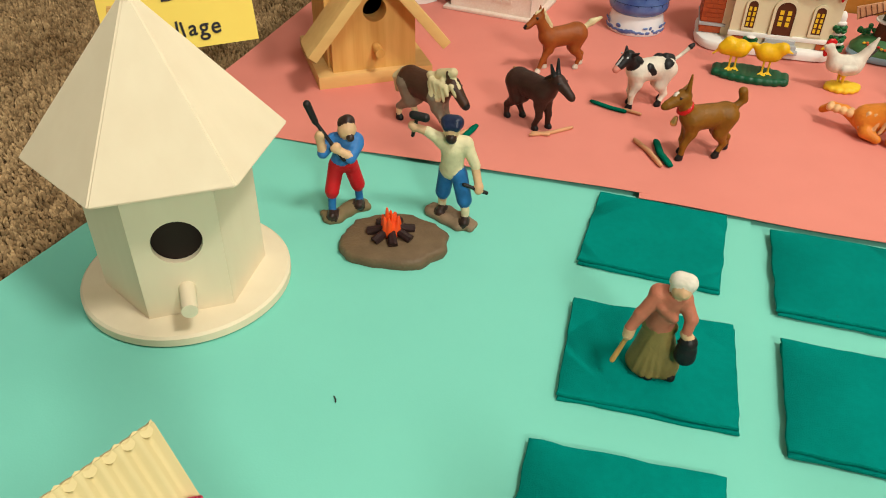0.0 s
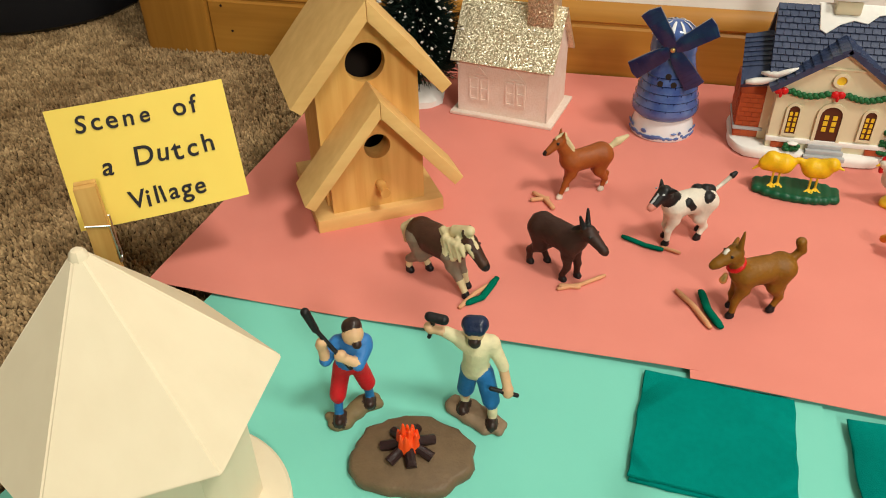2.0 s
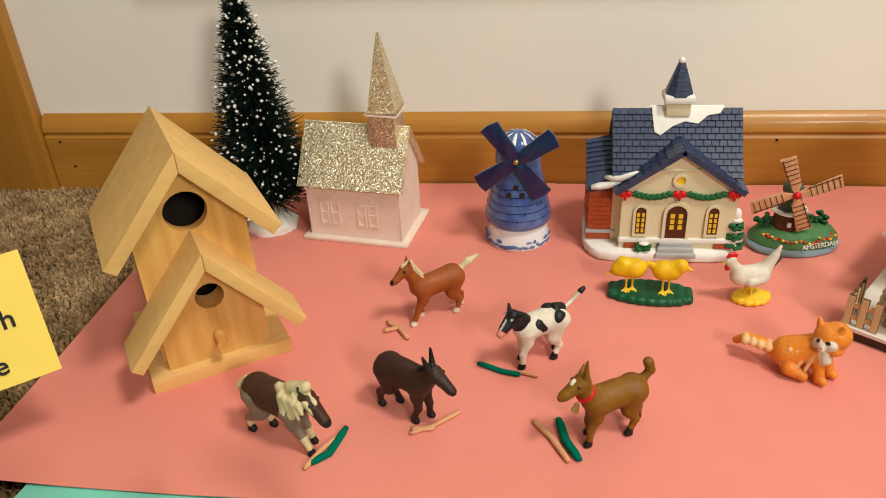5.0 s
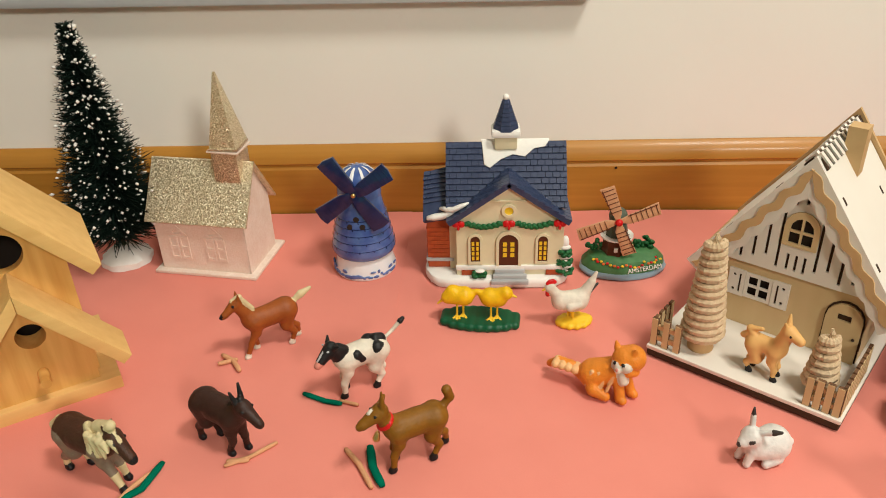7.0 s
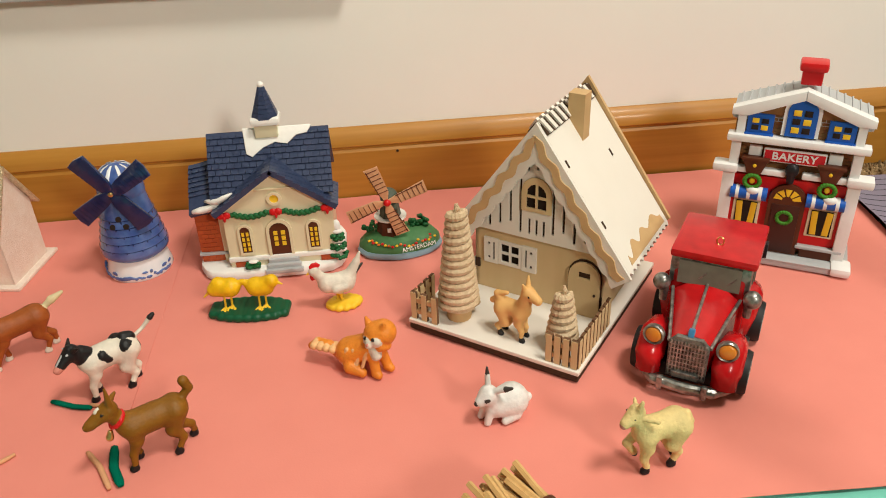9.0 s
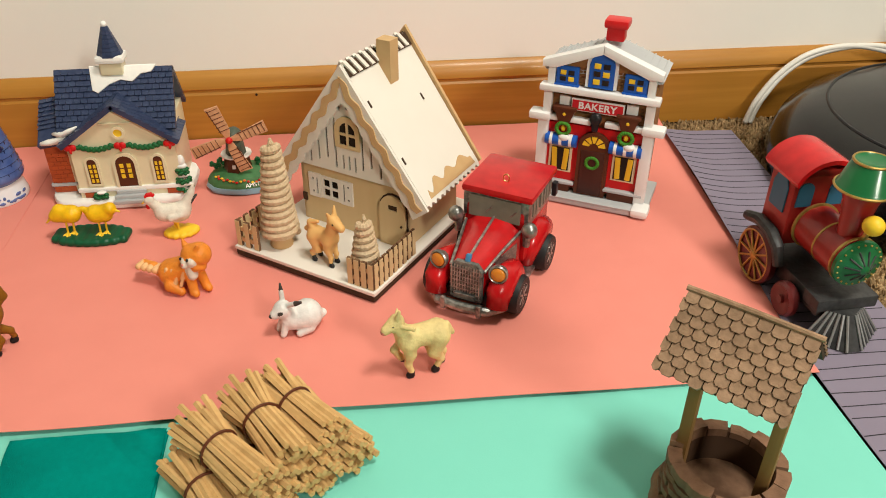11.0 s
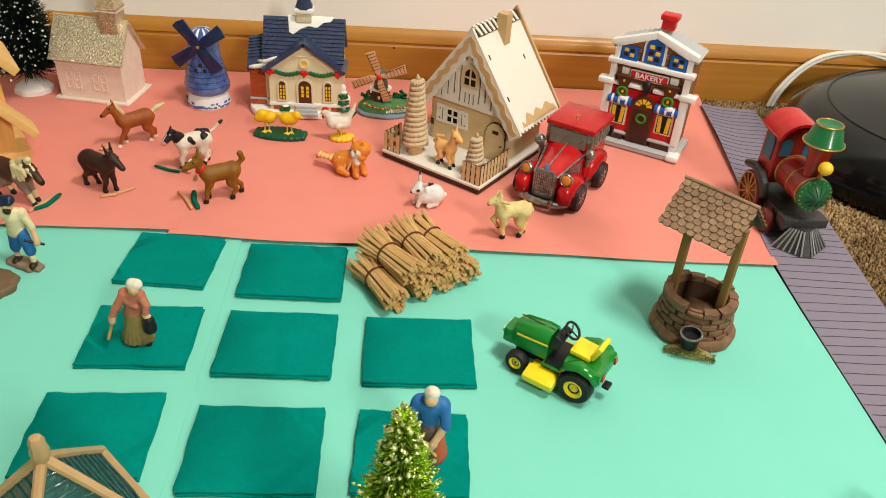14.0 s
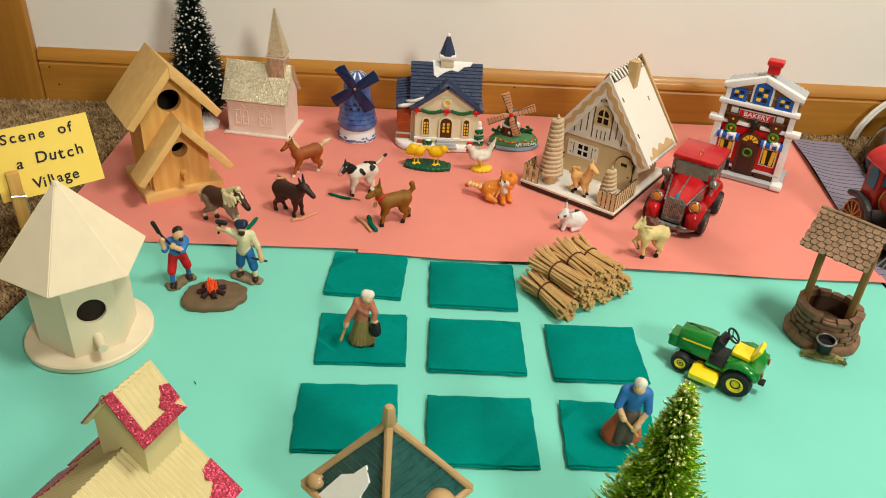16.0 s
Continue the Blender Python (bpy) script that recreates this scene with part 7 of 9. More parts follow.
# ---- cream cardboard church with red glitter ----
def cream_church():
    t = thing("cardboard_church", -0.0885, -0.8195, -24, GREEN_Z, "cream corrugated cardboard church with crimson glitter roof edges", "toy church")
    CC = material("cream_card", (0.62, 0.52, 0.27), 0.75, second=(0.56, 0.46, 0.22), scale=90, mix=0.7, bump=0.2)
    hs, ez, rz, y0, y1 = 0.060, 0.060, 0.108, -0.092, 0.0215
    part("body", prism([(-0.050, 0), (0.050, 0), (0.050, 0.062), (0, rz - 0.004), (-0.050, 0.062)], y1 - y0 - 0.010, Matrix.Translation((0, y0 + 0.005, 0))), CC, t)

    def corrugated(name, x0, z0, x1, z1, ya, yb, parent, n):
        """A ribbed slope from the ridge (x0, z0) to the eave (x1, z1)."""
        d = Vector((x1 - x0, 0, z1 - z0))
        up = Vector((-d.z, 0, d.x)).normalized()
        up = up if up.z > 0 else -up
        bm = bmesh.new()
        rows = []
        k = n * 6
        for i in range(k + 1):
            y = ya + (yb - ya) * i / k
            o = up * (0.0007 * math.cos(2 * math.pi * i / 6))
            rows.append([bm.verts.new(Vector((x0, y, z0)) + d * s + o + up * e) for s, e in ((0, 0), (1, 0), (1, -0.0018), (0, -0.0018))])
        for a, b in zip(rows, rows[1:]):
            for j in range(4):
                bm.faces.new((a[j], a[(j + 1) % 4], b[(j + 1) % 4], b[j]))
        bm.faces.new(rows[0])
        bm.faces.new(rows[-1])
        ob = part(name, bm, CC, parent, smooth=60)
        return ob, d, up

    for s in (-1, 1):
        ob, d, up = corrugated("roof_panel", 0, rz, s * hs, ez, y0, y1, t, 30)
        o = Vector((0, 0, rz)) + up * 0.0013
        g = bmesh.new()
        rim = [(0.60, 0.0), (0.62, 0.010), (0.70, 0.014), (0.76, 0.011), (0.82, 0.018), (0.86, 0.030), (0.90, 0.034), (1.01, 0.036), (1.01, 0.0)]
        add_slab(g, [o + d * a + Vector((0, y1 + 0.0005 - b, 0)) for a, b in rim][::(-1 if s > 0 else 1)], 0.0012)
        part("glitter_corner", g, REDGLIT, ob, "crimson glitter roof corner")
        g = bmesh.new()
        rim = [(0.74, 0.040), (0.80, 0.037), (0.92, 0.041), (1.01, 0.044), (1.01, 0.075), (0.9, 0.073), (0.78, 0.060)]
        add_slab(g, [o + d * a + Vector((0, y1 + 0.0005 - b, 0)) for a, b in rim][::(-1 if s > 0 else 1)], 0.0012)
        part("glitter_patch", g, REDGLIT, ob, "crimson glitter patch")
    # tower
    w, L = 0.0190, 0.0180
    tw = part("tower", prism([(-w, 0.062), (w, 0.062), (w, 0.128), (0, 0.152), (-w, 0.128)], 2 * L - 0.004, Matrix.Translation((0, -L + 0.002, 0)), [circle(0, 0.106, 0.0034, 14)]), CC, t)
    for s in (-1, 1):
        ob, d, up = corrugated("tower_roof_panel", 0, 0.1560, s * 0.0245, 0.1245, -L - 0.003, L + 0.002, t, 9)
        o = Vector((0, 0, 0.1560)) + up * 0.0012
        for nm, pts in (("glitter_edge", [(0.0, -L - 0.0034), (1.01, -L - 0.0034), (1.01, -L + 0.0040), (0.0, -L + 0.0038)]), ("glitter_edge", [(0.80, -L + 0.0040), (1.01, -L + 0.0040), (1.01, L + 0.0022), (0.80, L - 0.004)]), ("glitter_edge", [(0.50, L + 0.0022), (0.42, L - 0.004), (0.56, L - 0.008), (0.68, L - 0.014), (0.80, L - 0.012), (0.80, L + 0.0022)])):
            g = bmesh.new()
            add_slab(g, [o + d * a + Vector((0, y, 0)) for a, y in pts][::(1 if s > 0 else -1)], 0.0012)
            part(nm, g, REDGLIT, ob, "crimson glitter edge")
    part("hanger_loop", tube([(0, -L - 0.004 + 0.0022 * math.cos(a), 0.1565 + 0.003 * math.sin(a)) for a in np.linspace(0, 6.28, 14)], 0.0005, 6), BRASS, t)


cream_church()


def arc(pts, n=7):
    """A smooth line through the points."""
    P = [Vector(p) for p in (pts[0], *pts, pts[-1])]
    out = []
    for a, b, c, d in zip(P, P[1:], P[2:], P[3:]):
        for i in range(n):
            u = i / n
            out.append(0.5 * (2 * b + (c - a) * u + (2 * a - 5 * b + 4 * c - d) * u * u + (3 * b - a - 3 * c + d) * u ** 3))
    return out + [P[-1]]


# ---- black appliance and cable on the carpet, bin in the doorway, board on the wall ----
def appliance():
    t = thing("vacuum_cleaner", 0.955, -0.200, 20, -0.006, "glossy black domed vacuum cleaner resting on the carpet", "vacuum cleaner")
    bm = lathe([(0, 0), (0.186, 0), (0.194, 0.008), (0.197, 0.026), (0.190, 0.048), (0.172, 0.066), (0.150, 0.0755), (0.146, 0.0760), (0.110, 0.0845), (0.06, 0.0905), (0, 0.092)], seg=64)
    bmesh.ops.transform(bm, matrix=Matrix.Diagonal((1.08, 1.0, 1, 1)), verts=bm.verts[:])
    part("housing", bm, GLOSSBLACK, t, smooth=True)
    part("seam", tube([(0.1500 * 1.08 * math.cos(a), 0.1500 * math.sin(a), 0.0752) for a in np.linspace(0, 6.2832, 65)], 0.0016, 6), BLACK, t)
    part("neck", cone(0.035, 0.026, 0.12, (0.05, 0.02, 0.095), (0, 12, 0), 28), GLOSSBLACK, t)
    part("black_cord", tube(arc([(-0.015, 0.02, 0.094), (0.01, -0.04, 0.097), (0.05, -0.08, 0.092), (0.11, -0.12, 0.076), (0.17, -0.13, 0.05)]), 0.0045, 10), BLACK, t)
    c = new("white_cable")
    tagged(c, "loop of white electric cable against the baseboard", "cable")
    CAB = paint("white_cable_sheath", (0.75, 0.72, 0.66), 0.4)
    for d in (0.0, 0.006):
        part("cable", tube(arc([(0.792 + d, -0.030, -0.004), (0.802 + d, -0.028, 0.024), (0.824 + d, -0.026, 0.054), (0.856 + d, -0.026, 0.076 - d * 0.3), (0.905 + d, -0.028, 0.083), (0.96, -0.032, 0.072 + d), (1.02, -0.032, 0.050 + d), (1.12, -0.03, 0.01 + d)]), 0.0032, 10), CAB, c, smooth=True)
    b = thing("waste_bin", -0.815, 0.105, 0, -0.006, "matte black rounded bin standing in the doorway", "bin")
    part("bin_body", lathe([(0, 0), (0.128, 0), (0.140, 0.008), (0.146, 0.03), (0.155, 0.30), (0.157, 0.36), (0.150, 0.36), (0.140, 0.03), (0, 0.02)], seg=48), BLACK, b)
    part("bin_rim", tube([(0.155 * math.cos(a), 0.155 * math.sin(a), 0.36) for a in np.linspace(0, 6.2832, 49)], 0.005, 8), BLACK, b)


appliance()
wb = thing("wall_board", -0.07, -0.0085, 0, 0.218, "white board with a pale grey edge hanging on the wall", "board")
part("panel", box((0.55, 0.012, 0.40), (0, 0, 0.203), bevel=0.001), WALL, wb)
part("edge_strip", box((0.552, 0.016, 0.009), (0, 0, 0.004), (0, 0.5, 0), bevel=0.002), LIGHTGREY, wb)
pc = thing("purple_block", 0.588, -0.775, 30, GREEN_Z, "corner of a bright purple toy standing on the green paper", "toy")
part("purple_body", box((0.05, 0.03, 0.02), (0, 0, 0.01), bevel=0.003), paint("bright_purple", (0.18, 0.03, 0.42), 0.4), pc)

# ---- cast toy figures: each one closed skin ----
def figure(name, x, y, turn, z, prims, mats, label, category="toy animal", group="toy farm animals", cell=0.7, fat=1.0, size=1.0):
    """Round bars given in millimetres, x towards the head, melted into one mesh."""
    k = 0.001 * size
    fat = 1.04 if category == "toy animal" else fat
    mm = [(tuple(k * c for c in p[0]), tuple(k * c for c in p[1]), fat * k * p[2], fat * k * p[3], p[4], k * (p[5] if len(p) > 5 else 2.0)) for p in prims]
    ob = tree_of(mm, mats, cell * 0.001, name)
    ob.matrix_basis = pose(x, y, z, 0, 0, turn)
    return tagged(ob, label, category, group)


def legs(feet, hips, col, hoof, r0=3.4, r1=1.9, hr=2.3, low=None):
    """Four legs from the hips to the feet: forelegs with a knee, hind legs with a heavy thigh and a hock set back."""
    out = []
    k, lo = r0 / 3.4, col if low is None else low
    for (fx, fy, fz), (hx, hy, hz) in zip(feet, hips):
        at = lambda u, dx, w: (hx + (fx - hx) * u + dx, hy + (fy - hy) * u, fz + (hz - fz) * w)
        ankle, toe = (fx - 0.6, fy, fz + 4.2), (fx + 1.1, fy, fz + 1.5)
        if hx > 0:
            elbow, knee = at(0.15, -0.8, 0.76), at(0.5, 1.1, 0.44)
            out += [((hx, hy, hz + 2), elbow, 5.2 * k, 3.7 * k, col, 3), (elbow, knee, 3.6 * k, 2.2 * k, col, 1.8), (knee, ankle, 2.25 * k, 1.75 * k, lo, 1.2)]
        else:
            stifle, hock = at(0.1, 2.6, 0.66), at(0.6, -3.0, 0.38)
            out += [((hx - 1, hy, hz + 3), stifle, 6.4 * k, 4.4 * k, col, 3.5), (stifle, hock, 4.2 * k, 2.3 * k, col, 2), (hock, ankle, 2.2 * k, 1.7 * k, lo, 1.2)]
        out += [(ankle, toe, 1.8 * k, 1.9 * k, hoof, 0.7), ((fx - 0.4, fy, fz + 1.6), toe, 2.1 * k, 2.0 * k, hoof, 0.4)]
    return out


def eyes(x, y, z, r, col):
    """A pair of eyes on both sides of a head."""
    return [((x, s * y, z), (x + 0.2, s * y, z), r, r, col, 0.15) for s in (-1, 1)]


def fur(name, c, rough=0.5, bump=0.35, **k):
    return material(name, c, rough, second=tuple(0.55 * v for v in c), mix=0.6, scale=170, bump=min(1.0, 1.6 * bump), bump_scale=520, **k)


CHESTNUT = fur("chestnut_paint", (0.34, 0.085, 0.014))
MANE = fur("cream_mane_paint", (0.74, 0.62, 0.36))
OFFWHITE = fur("off_white_paint", (0.78, 0.71, 0.60))
DARKFUR = fur("dark_brown_fur_paint", (0.040, 0.015, 0.010))
JET = fur("soft_black_paint", (0.012, 0.011, 0.012), 0.45)
PONYFUR = fur("umber_fur_paint", (0.060, 0.022, 0.011))
GREYFUR = fur("grey_brown_paint", (0.24, 0.18, 0.13))
MUZZLE = fur("pink_muzzle_paint", (0.70, 0.26, 0.20))
GOATFUR = fur("ochre_brown_paint", (0.25, 0.10, 0.006))
LAMBFUR = fur("butter_wool_paint", (0.78, 0.61, 0.27), 0.6, 0.9)
ORANGEFUR = fur("orange_fur_paint", (0.84, 0.27, 0.03), 0.45, 0.5)
STRIPE = fur("pale_orange_stripe", (0.85, 0.48, 0.22), 0.45)
BUNNY = fur("white_fur_paint", (0.80, 0.77, 0.74), 0.4, 0.4)
GREYTIP = fur("charcoal_paint", (0.055, 0.045, 0.04))
PEARWOOD = material("carved_light_wood", (0.78, 0.46, 0.17), 0.55, second=(0.66, 0.36, 0.12), scale=120, mix=0.8, bump=0.2)
SKIN = fur("flesh_paint", (0.72, 0.45, 0.25), 0.45, 0.1)
CHICK = fur("chick_yellow_paint", (0.88, 0.52, 0.008), 0.4, 0.3)

PZ = PINK_Z - 0.0004
# chestnut foal
figure("toy_foal", -0.0580, -0.2400, 213, PZ, [
    ((-14, 0, 32), (14, 0, 31), 7.6, 7.2, 0, 4), ((-12, 0, 33), (-4, 0, 31), 7.4, 6.4, 0, 4), ((14, 0, 32), (23, 0, 47), 5.6, 4.0, 0, 4),
    ((23, 0, 50), (33, 1, 43), 4.2, 2.5, 0, 2), ((33, 1, 43), (34.5, 1, 42), 2.4, 2.1, 0, 1), ((35, 1, 42.4), (35.8, 1, 41.6), 1.9, 1.7, 3, 0.4), *eyes(26.5, 3.7, 49.6, 0.9, 3), ((-2, 0, 29), (6, 0, 28), 6.4, 6.6, 0, 4), ((22, 2.4, 53), (21.5, 3, 58), 1.5, 0.6, 0, 0.5), ((22, -2.4, 53), (21.5, -3, 58), 1.5, 0.6, 0, 0.5),
    ((12, 0, 41), (19, 0, 51), 1.9, 2.3, 1, 0.6), ((20, 0, 54), (26, 0, 52.5), 2.2, 1.6, 1, 0.6), ((-20, 0, 36), (-27, 0, 40), 1.9, 2.8, 1, 0.6), ((-27, 0, 40), (-35, 0, 43), 3.0, 1.4, 1, 1),
    *legs([(22, 4, 0), (12, -5, 0), (-14, 4, 0), (-22, -4, 0)], [(12, 3, 27), (12, -3, 27), (-14, 3, 28), (-14, -3, 28)], 0, 2)],
    [CHESTNUT, MANE, OFFWHITE, JET], "chestnut toy foal with a pale mane, tail and hooves")
# dark donkey
figure("toy_donkey", -0.0645, -0.3490, -30, PZ, [
    ((-14, 0, 34), (13, 0, 33), 8.0, 7.6, 0, 4), ((13, 0, 34), (23, 0, 43), 6.2, 4.8, 0, 4), ((23, 0, 44), (35, 0, 36), 4.8, 3.0, 0, 2), ((35, 0, 36), (36.5, 0, 35), 2.9, 2.6, 0, 1),
    ((20, 2.6, 48), (18, 4.0, 58), 2.0, 0.9, 1, 0.6), ((20, -2.6, 48), (18, -4.0, 56), 2.0, 0.9, 1, 0.6), ((12, 0, 42), (22, 0, 49.5), 1.6, 1.9, 1, 0.6),
    ((-21, 0, 37), (-24, 1, 24), 1.6, 2.0, 0, 1), ((25, 3.8, 45), (25.4, 4.0, 45), 0.9, 0.9, 1, 0.3),
    ((-3, 0, 31), (7, 0, 30.5), 8.4, 8.2, 0, 4), *eyes(27, 4.4, 44, 0.9, 1), *legs([(14, 5, 0), (9, -5, 0), (-12, 5, 0), (-20, -4, 0)], [(12, 3.4, 28), (12, -3.4, 28), (-14, 3.4, 29), (-14, -3.4, 29)], 0, 1, 3.8, 2.2)],
    [DARKFUR, JET], "dark brown toy donkey with black upright ears")
# pony
figure("toy_pony", -0.1405, -0.3765, -24, PZ, [
    ((-14, 0, 34), (13, 0, 32), 8.6, 7.8, 0, 4), ((13, 0, 33), (23, 0, 40), 6.4, 5.0, 0, 4), ((24, 0, 41), (35, -1, 30), 4.8, 3.2, 0, 2), ((35, -1, 30), (36.5, -1, 28.5), 3.1, 2.8, 3, 1),
    ((22, 2.5, 46), (21.5, 3.5, 50), 1.4, 0.6, 0, 0.4), ((22, -2.5, 46), (21.5, -3.5, 50), 1.4, 0.6, 0, 0.4),
    ((8, 0, 42), (22, 0, 46.5), 3.0, 2.8, 1, 0.7), ((9, -4.5, 39), (12, -7.2, 30), 2.4, 1.6, 1, 0.6), ((14, -4.6, 40), (17, -7.0, 30), 2.4, 1.5, 1, 0.6), ((18, -4, 43), (23, -5.5, 34), 2.0, 1.2, 1, 0.6),
    ((9, 4.5, 39), (12, 7.2, 31), 2.4, 1.6, 1, 0.6), ((16, 4.6, 41), (20, 6.6, 33), 2.2, 1.4, 1, 0.6), ((23, 0, 46), (30, -1, 40), 2.2, 1.3, 1, 0.6),
    ((-21, 0, 38), (-27, 0, 31), 2.4, 3.2, 1, 0.8), ((-27, 0, 31), (-27, 0, 21), 3.2, 1.8, 1, 1),
    ((-3, 0, 31), (7, 0, 30), 9.0, 8.6, 0, 4), ((4, 0, 42), (9, -3, 41), 2.4, 2.2, 1, 0.6), *[((10 + 3 * i, -6.0 - 0.4 * (i % 2), 42 - 0.6 * i), (13 + 3 * i, -8.2 + 0.3 * i, 29 + (i * 5) % 7), 2.3, 1.0, 1, 0.5) for i in range(5)], ((13, 0, 45), (24, 0, 49), 3.4, 3.2, 1, 1), ((26, -4.4, 41), (30, -4.0, 35), 1.7, 1.0, 1, 0.5), *eyes(28, 4.2, 39.5, 0.9, 3), *legs([(24, -4, 0), (18, 5, 0), (-13, 5, 0), (-22, -4, 0)], [(12, -3.4, 27), (12, 3.4, 27), (-14, 3.4, 28), (-14, -3.4, 28)], 2, 3, 3.8, 2.4, low=1)],
    [PONYFUR, MANE, GREYFUR, JET], "brown toy pony with a shaggy cream mane and tail", size=1.06)
# black and white calf
figure("toy_calf", 0.0180, -0.2895, 212, PZ, [
    ((-13, 0, 31), (11, 0, 30), 7.4, 7.0, 0, 4), ((11, 0, 31), (18, 1, 39), 5.4, 4.6, 1, 2), ((19, 1, 42), (27, 3, 36), 4.6, 3.2, 1, 2), ((24, 2.4, 41.5), (28.5, 3.6, 37), 1.5, 1.5, 4, 0.3), ((28, 3.4, 35), (30, 4, 34), 2.8, 2.5, 2, 0.6),
    ((18, 5, 44), (16, 9, 47), 1.7, 0.7, 1, 0.4), ((19, -3.5, 44), (17, -8, 46), 1.7, 0.7, 1, 0.4),
    ((-12, 4, 33), (-16, 3, 29), 4.6, 5.0, 1, 0.5), ((-9, -3, 35), (-15, -2.5, 31), 4.6, 5.2, 1, 0.5), ((0, 5.2, 30), (3, 5.0, 33), 2.8, 3.0, 1, 0.4), ((1, -4.5, 32), (-2, -4.6, 28), 2.8, 2.6, 1, 0.4), ((11, 0, 36), (14, 0, 38), 4.5, 4.6, 1, 0.5),
    ((-19, 0, 34), (-27, -2, 37), 1.3, 1.2, 0, 0.8), ((-27, -2, 37), (-33, -1, 43), 1.2, 1.6, 0, 0.6), ((-33, -1, 43), (-35, -1, 44.5), 2.0, 1.5, 1, 0.4),
    ((-3, 0, 28.5), (5, 0, 28), 7.0, 7.0, 0, 4), ((-17, 0, 36), (-13, 0, 37), 3.4, 3.6, 1, 0.6), *eyes(22, 4.6, 42.5, 0.8, 4), *legs([(14, 4, 0), (9, -5, 0), (-10, 5, 0), (-17, -4, 0)], [(10, 3.2, 26), (10, -3.2, 26), (-13, 3.2, 26), (-13, -3.2, 26)], 0, 1, 3.5, 2.3)],
    [OFFWHITE, JET, MUZZLE, SNOW, LIGHTGREY], "white toy calf with black patches and a pink muzzle", size=1.06)
# brown kid with a red collar and bell
ring = [((16.4 + 4.9 * math.cos(a) * 0.8, 5.0 * math.sin(a), 37.5 + 4.4 * math.cos(a) * -0.75), (16.4 + 4.9 * math.cos(a + 0.5) * 0.8, 5.0 * math.sin(a + 0.5), 37.5 + 4.4 * math.cos(a + 0.5) * -0.75), 1.1, 1.1, 1, 0.3) for a in np.arange(0, 6.28, 0.5)]
figure("toy_goat", 0.0620, -0.3610, 207, PZ, [
    ((-14, 0, 31), (11, 0, 30.5), 7.2, 6.8, 0, 4), ((11, 0, 31), (19, 0, 43), 5.2, 4.2, 0, 4), ((19, 0, 46), (30, 1, 41), 5.0, 3.0, 0, 2), ((30, 1, 41), (32, 1, 40), 2.8, 2.3, 0, 1),
    ((18, 2.2, 50), (18, 3.0, 62), 2.0, 0.7, 0, 0.6), ((17, -4, 48), (13, -8.5, 49), 2.0, 1.0, 0, 0.6), ((24, 0, 48), (25.5, 0.4, 47.4), 1.5, 1.3, 2, 0.3), *ring,
    ((21.5, 0, 30.5), (22.5, 0, 27), 1.5, 2.3, 3, 0.3), ((-20, 0, 35), (-25, 0, 40), 2.4, 2.4, 0, 1), ((-25, 0, 40), (-23, 0, 46), 2.6, 3.0, 0, 1),
    ((-3, 0, 29), (5, 0, 28.5), 7.2, 7.2, 0, 4), *eyes(23, 4.1, 46.5, 0.8, 4), *legs([(15, 4, 0), (10, -5, 0), (-11, 5, 0), (-23, -5, 0)], [(10, 3, 26), (10, -3, 26), (-14, 3, 27), (-14, -3, 27)], 0, 4, 3.4, 2.3)],
    [GOATFUR, RED, OFFWHITE, BRASS, JET], "brown toy kid goat with a red collar and small bell", size=1.07)
# lamb
figure("toy_lamb", 0.3675, -0.4140, 192, PZ, [
    ((-11, 0, 32), (10, 0, 31), 7.8, 7.6, 0, 4), ((10, 0, 33), (17, 0, 43), 6.0, 5.0, 0, 4), ((17, 0, 47), (25, 2, 43), 5.0, 3.2, 0, 2), ((25, 2, 43), (26.5, 2.4, 42), 2.6, 2.2, 1, 0.6),
    ((17, 2.5, 51), (16, 3.5, 57), 2.2, 1.0, 0, 0.6), ((15, 4.2, 45), (8, 9.0, 44.5), 1.5, 1.5, 0, 0.6), ((16, -3, 48), (14, -8, 50), 1.6, 0.9, 0, 0.6), ((-18, 0, 36), (-22, 0, 28), 2.2, 1.8, 0, 1),
    ((11, -4, 27), (18, -5, 19), 3.4, 2.6, 0, 2), ((18, -5, 19), (13, -5, 11), 2.4, 2.4, 0, 1), ((13, -5, 11), (12, -5, 9), 2.3, 2.0, 2, 0.4),
    *eyes(20.5, 4.4, 46.5, 0.75, 2), ((22, 4.0, 43), (25.5, 3.4, 42), 0.5, 0.4, 1, 0.2), *legs([(9, 4, 0), (-9, 4, 0), (-16, -4, 0)], [(10, 3.4, 26), (-11, 3.4, 27), (-11, -3.4, 27)], 0, 2, 3.8, 2.5)],
    [LAMBFUR, MUZZLE, JET], "cream woolly toy lamb with one foreleg raised")
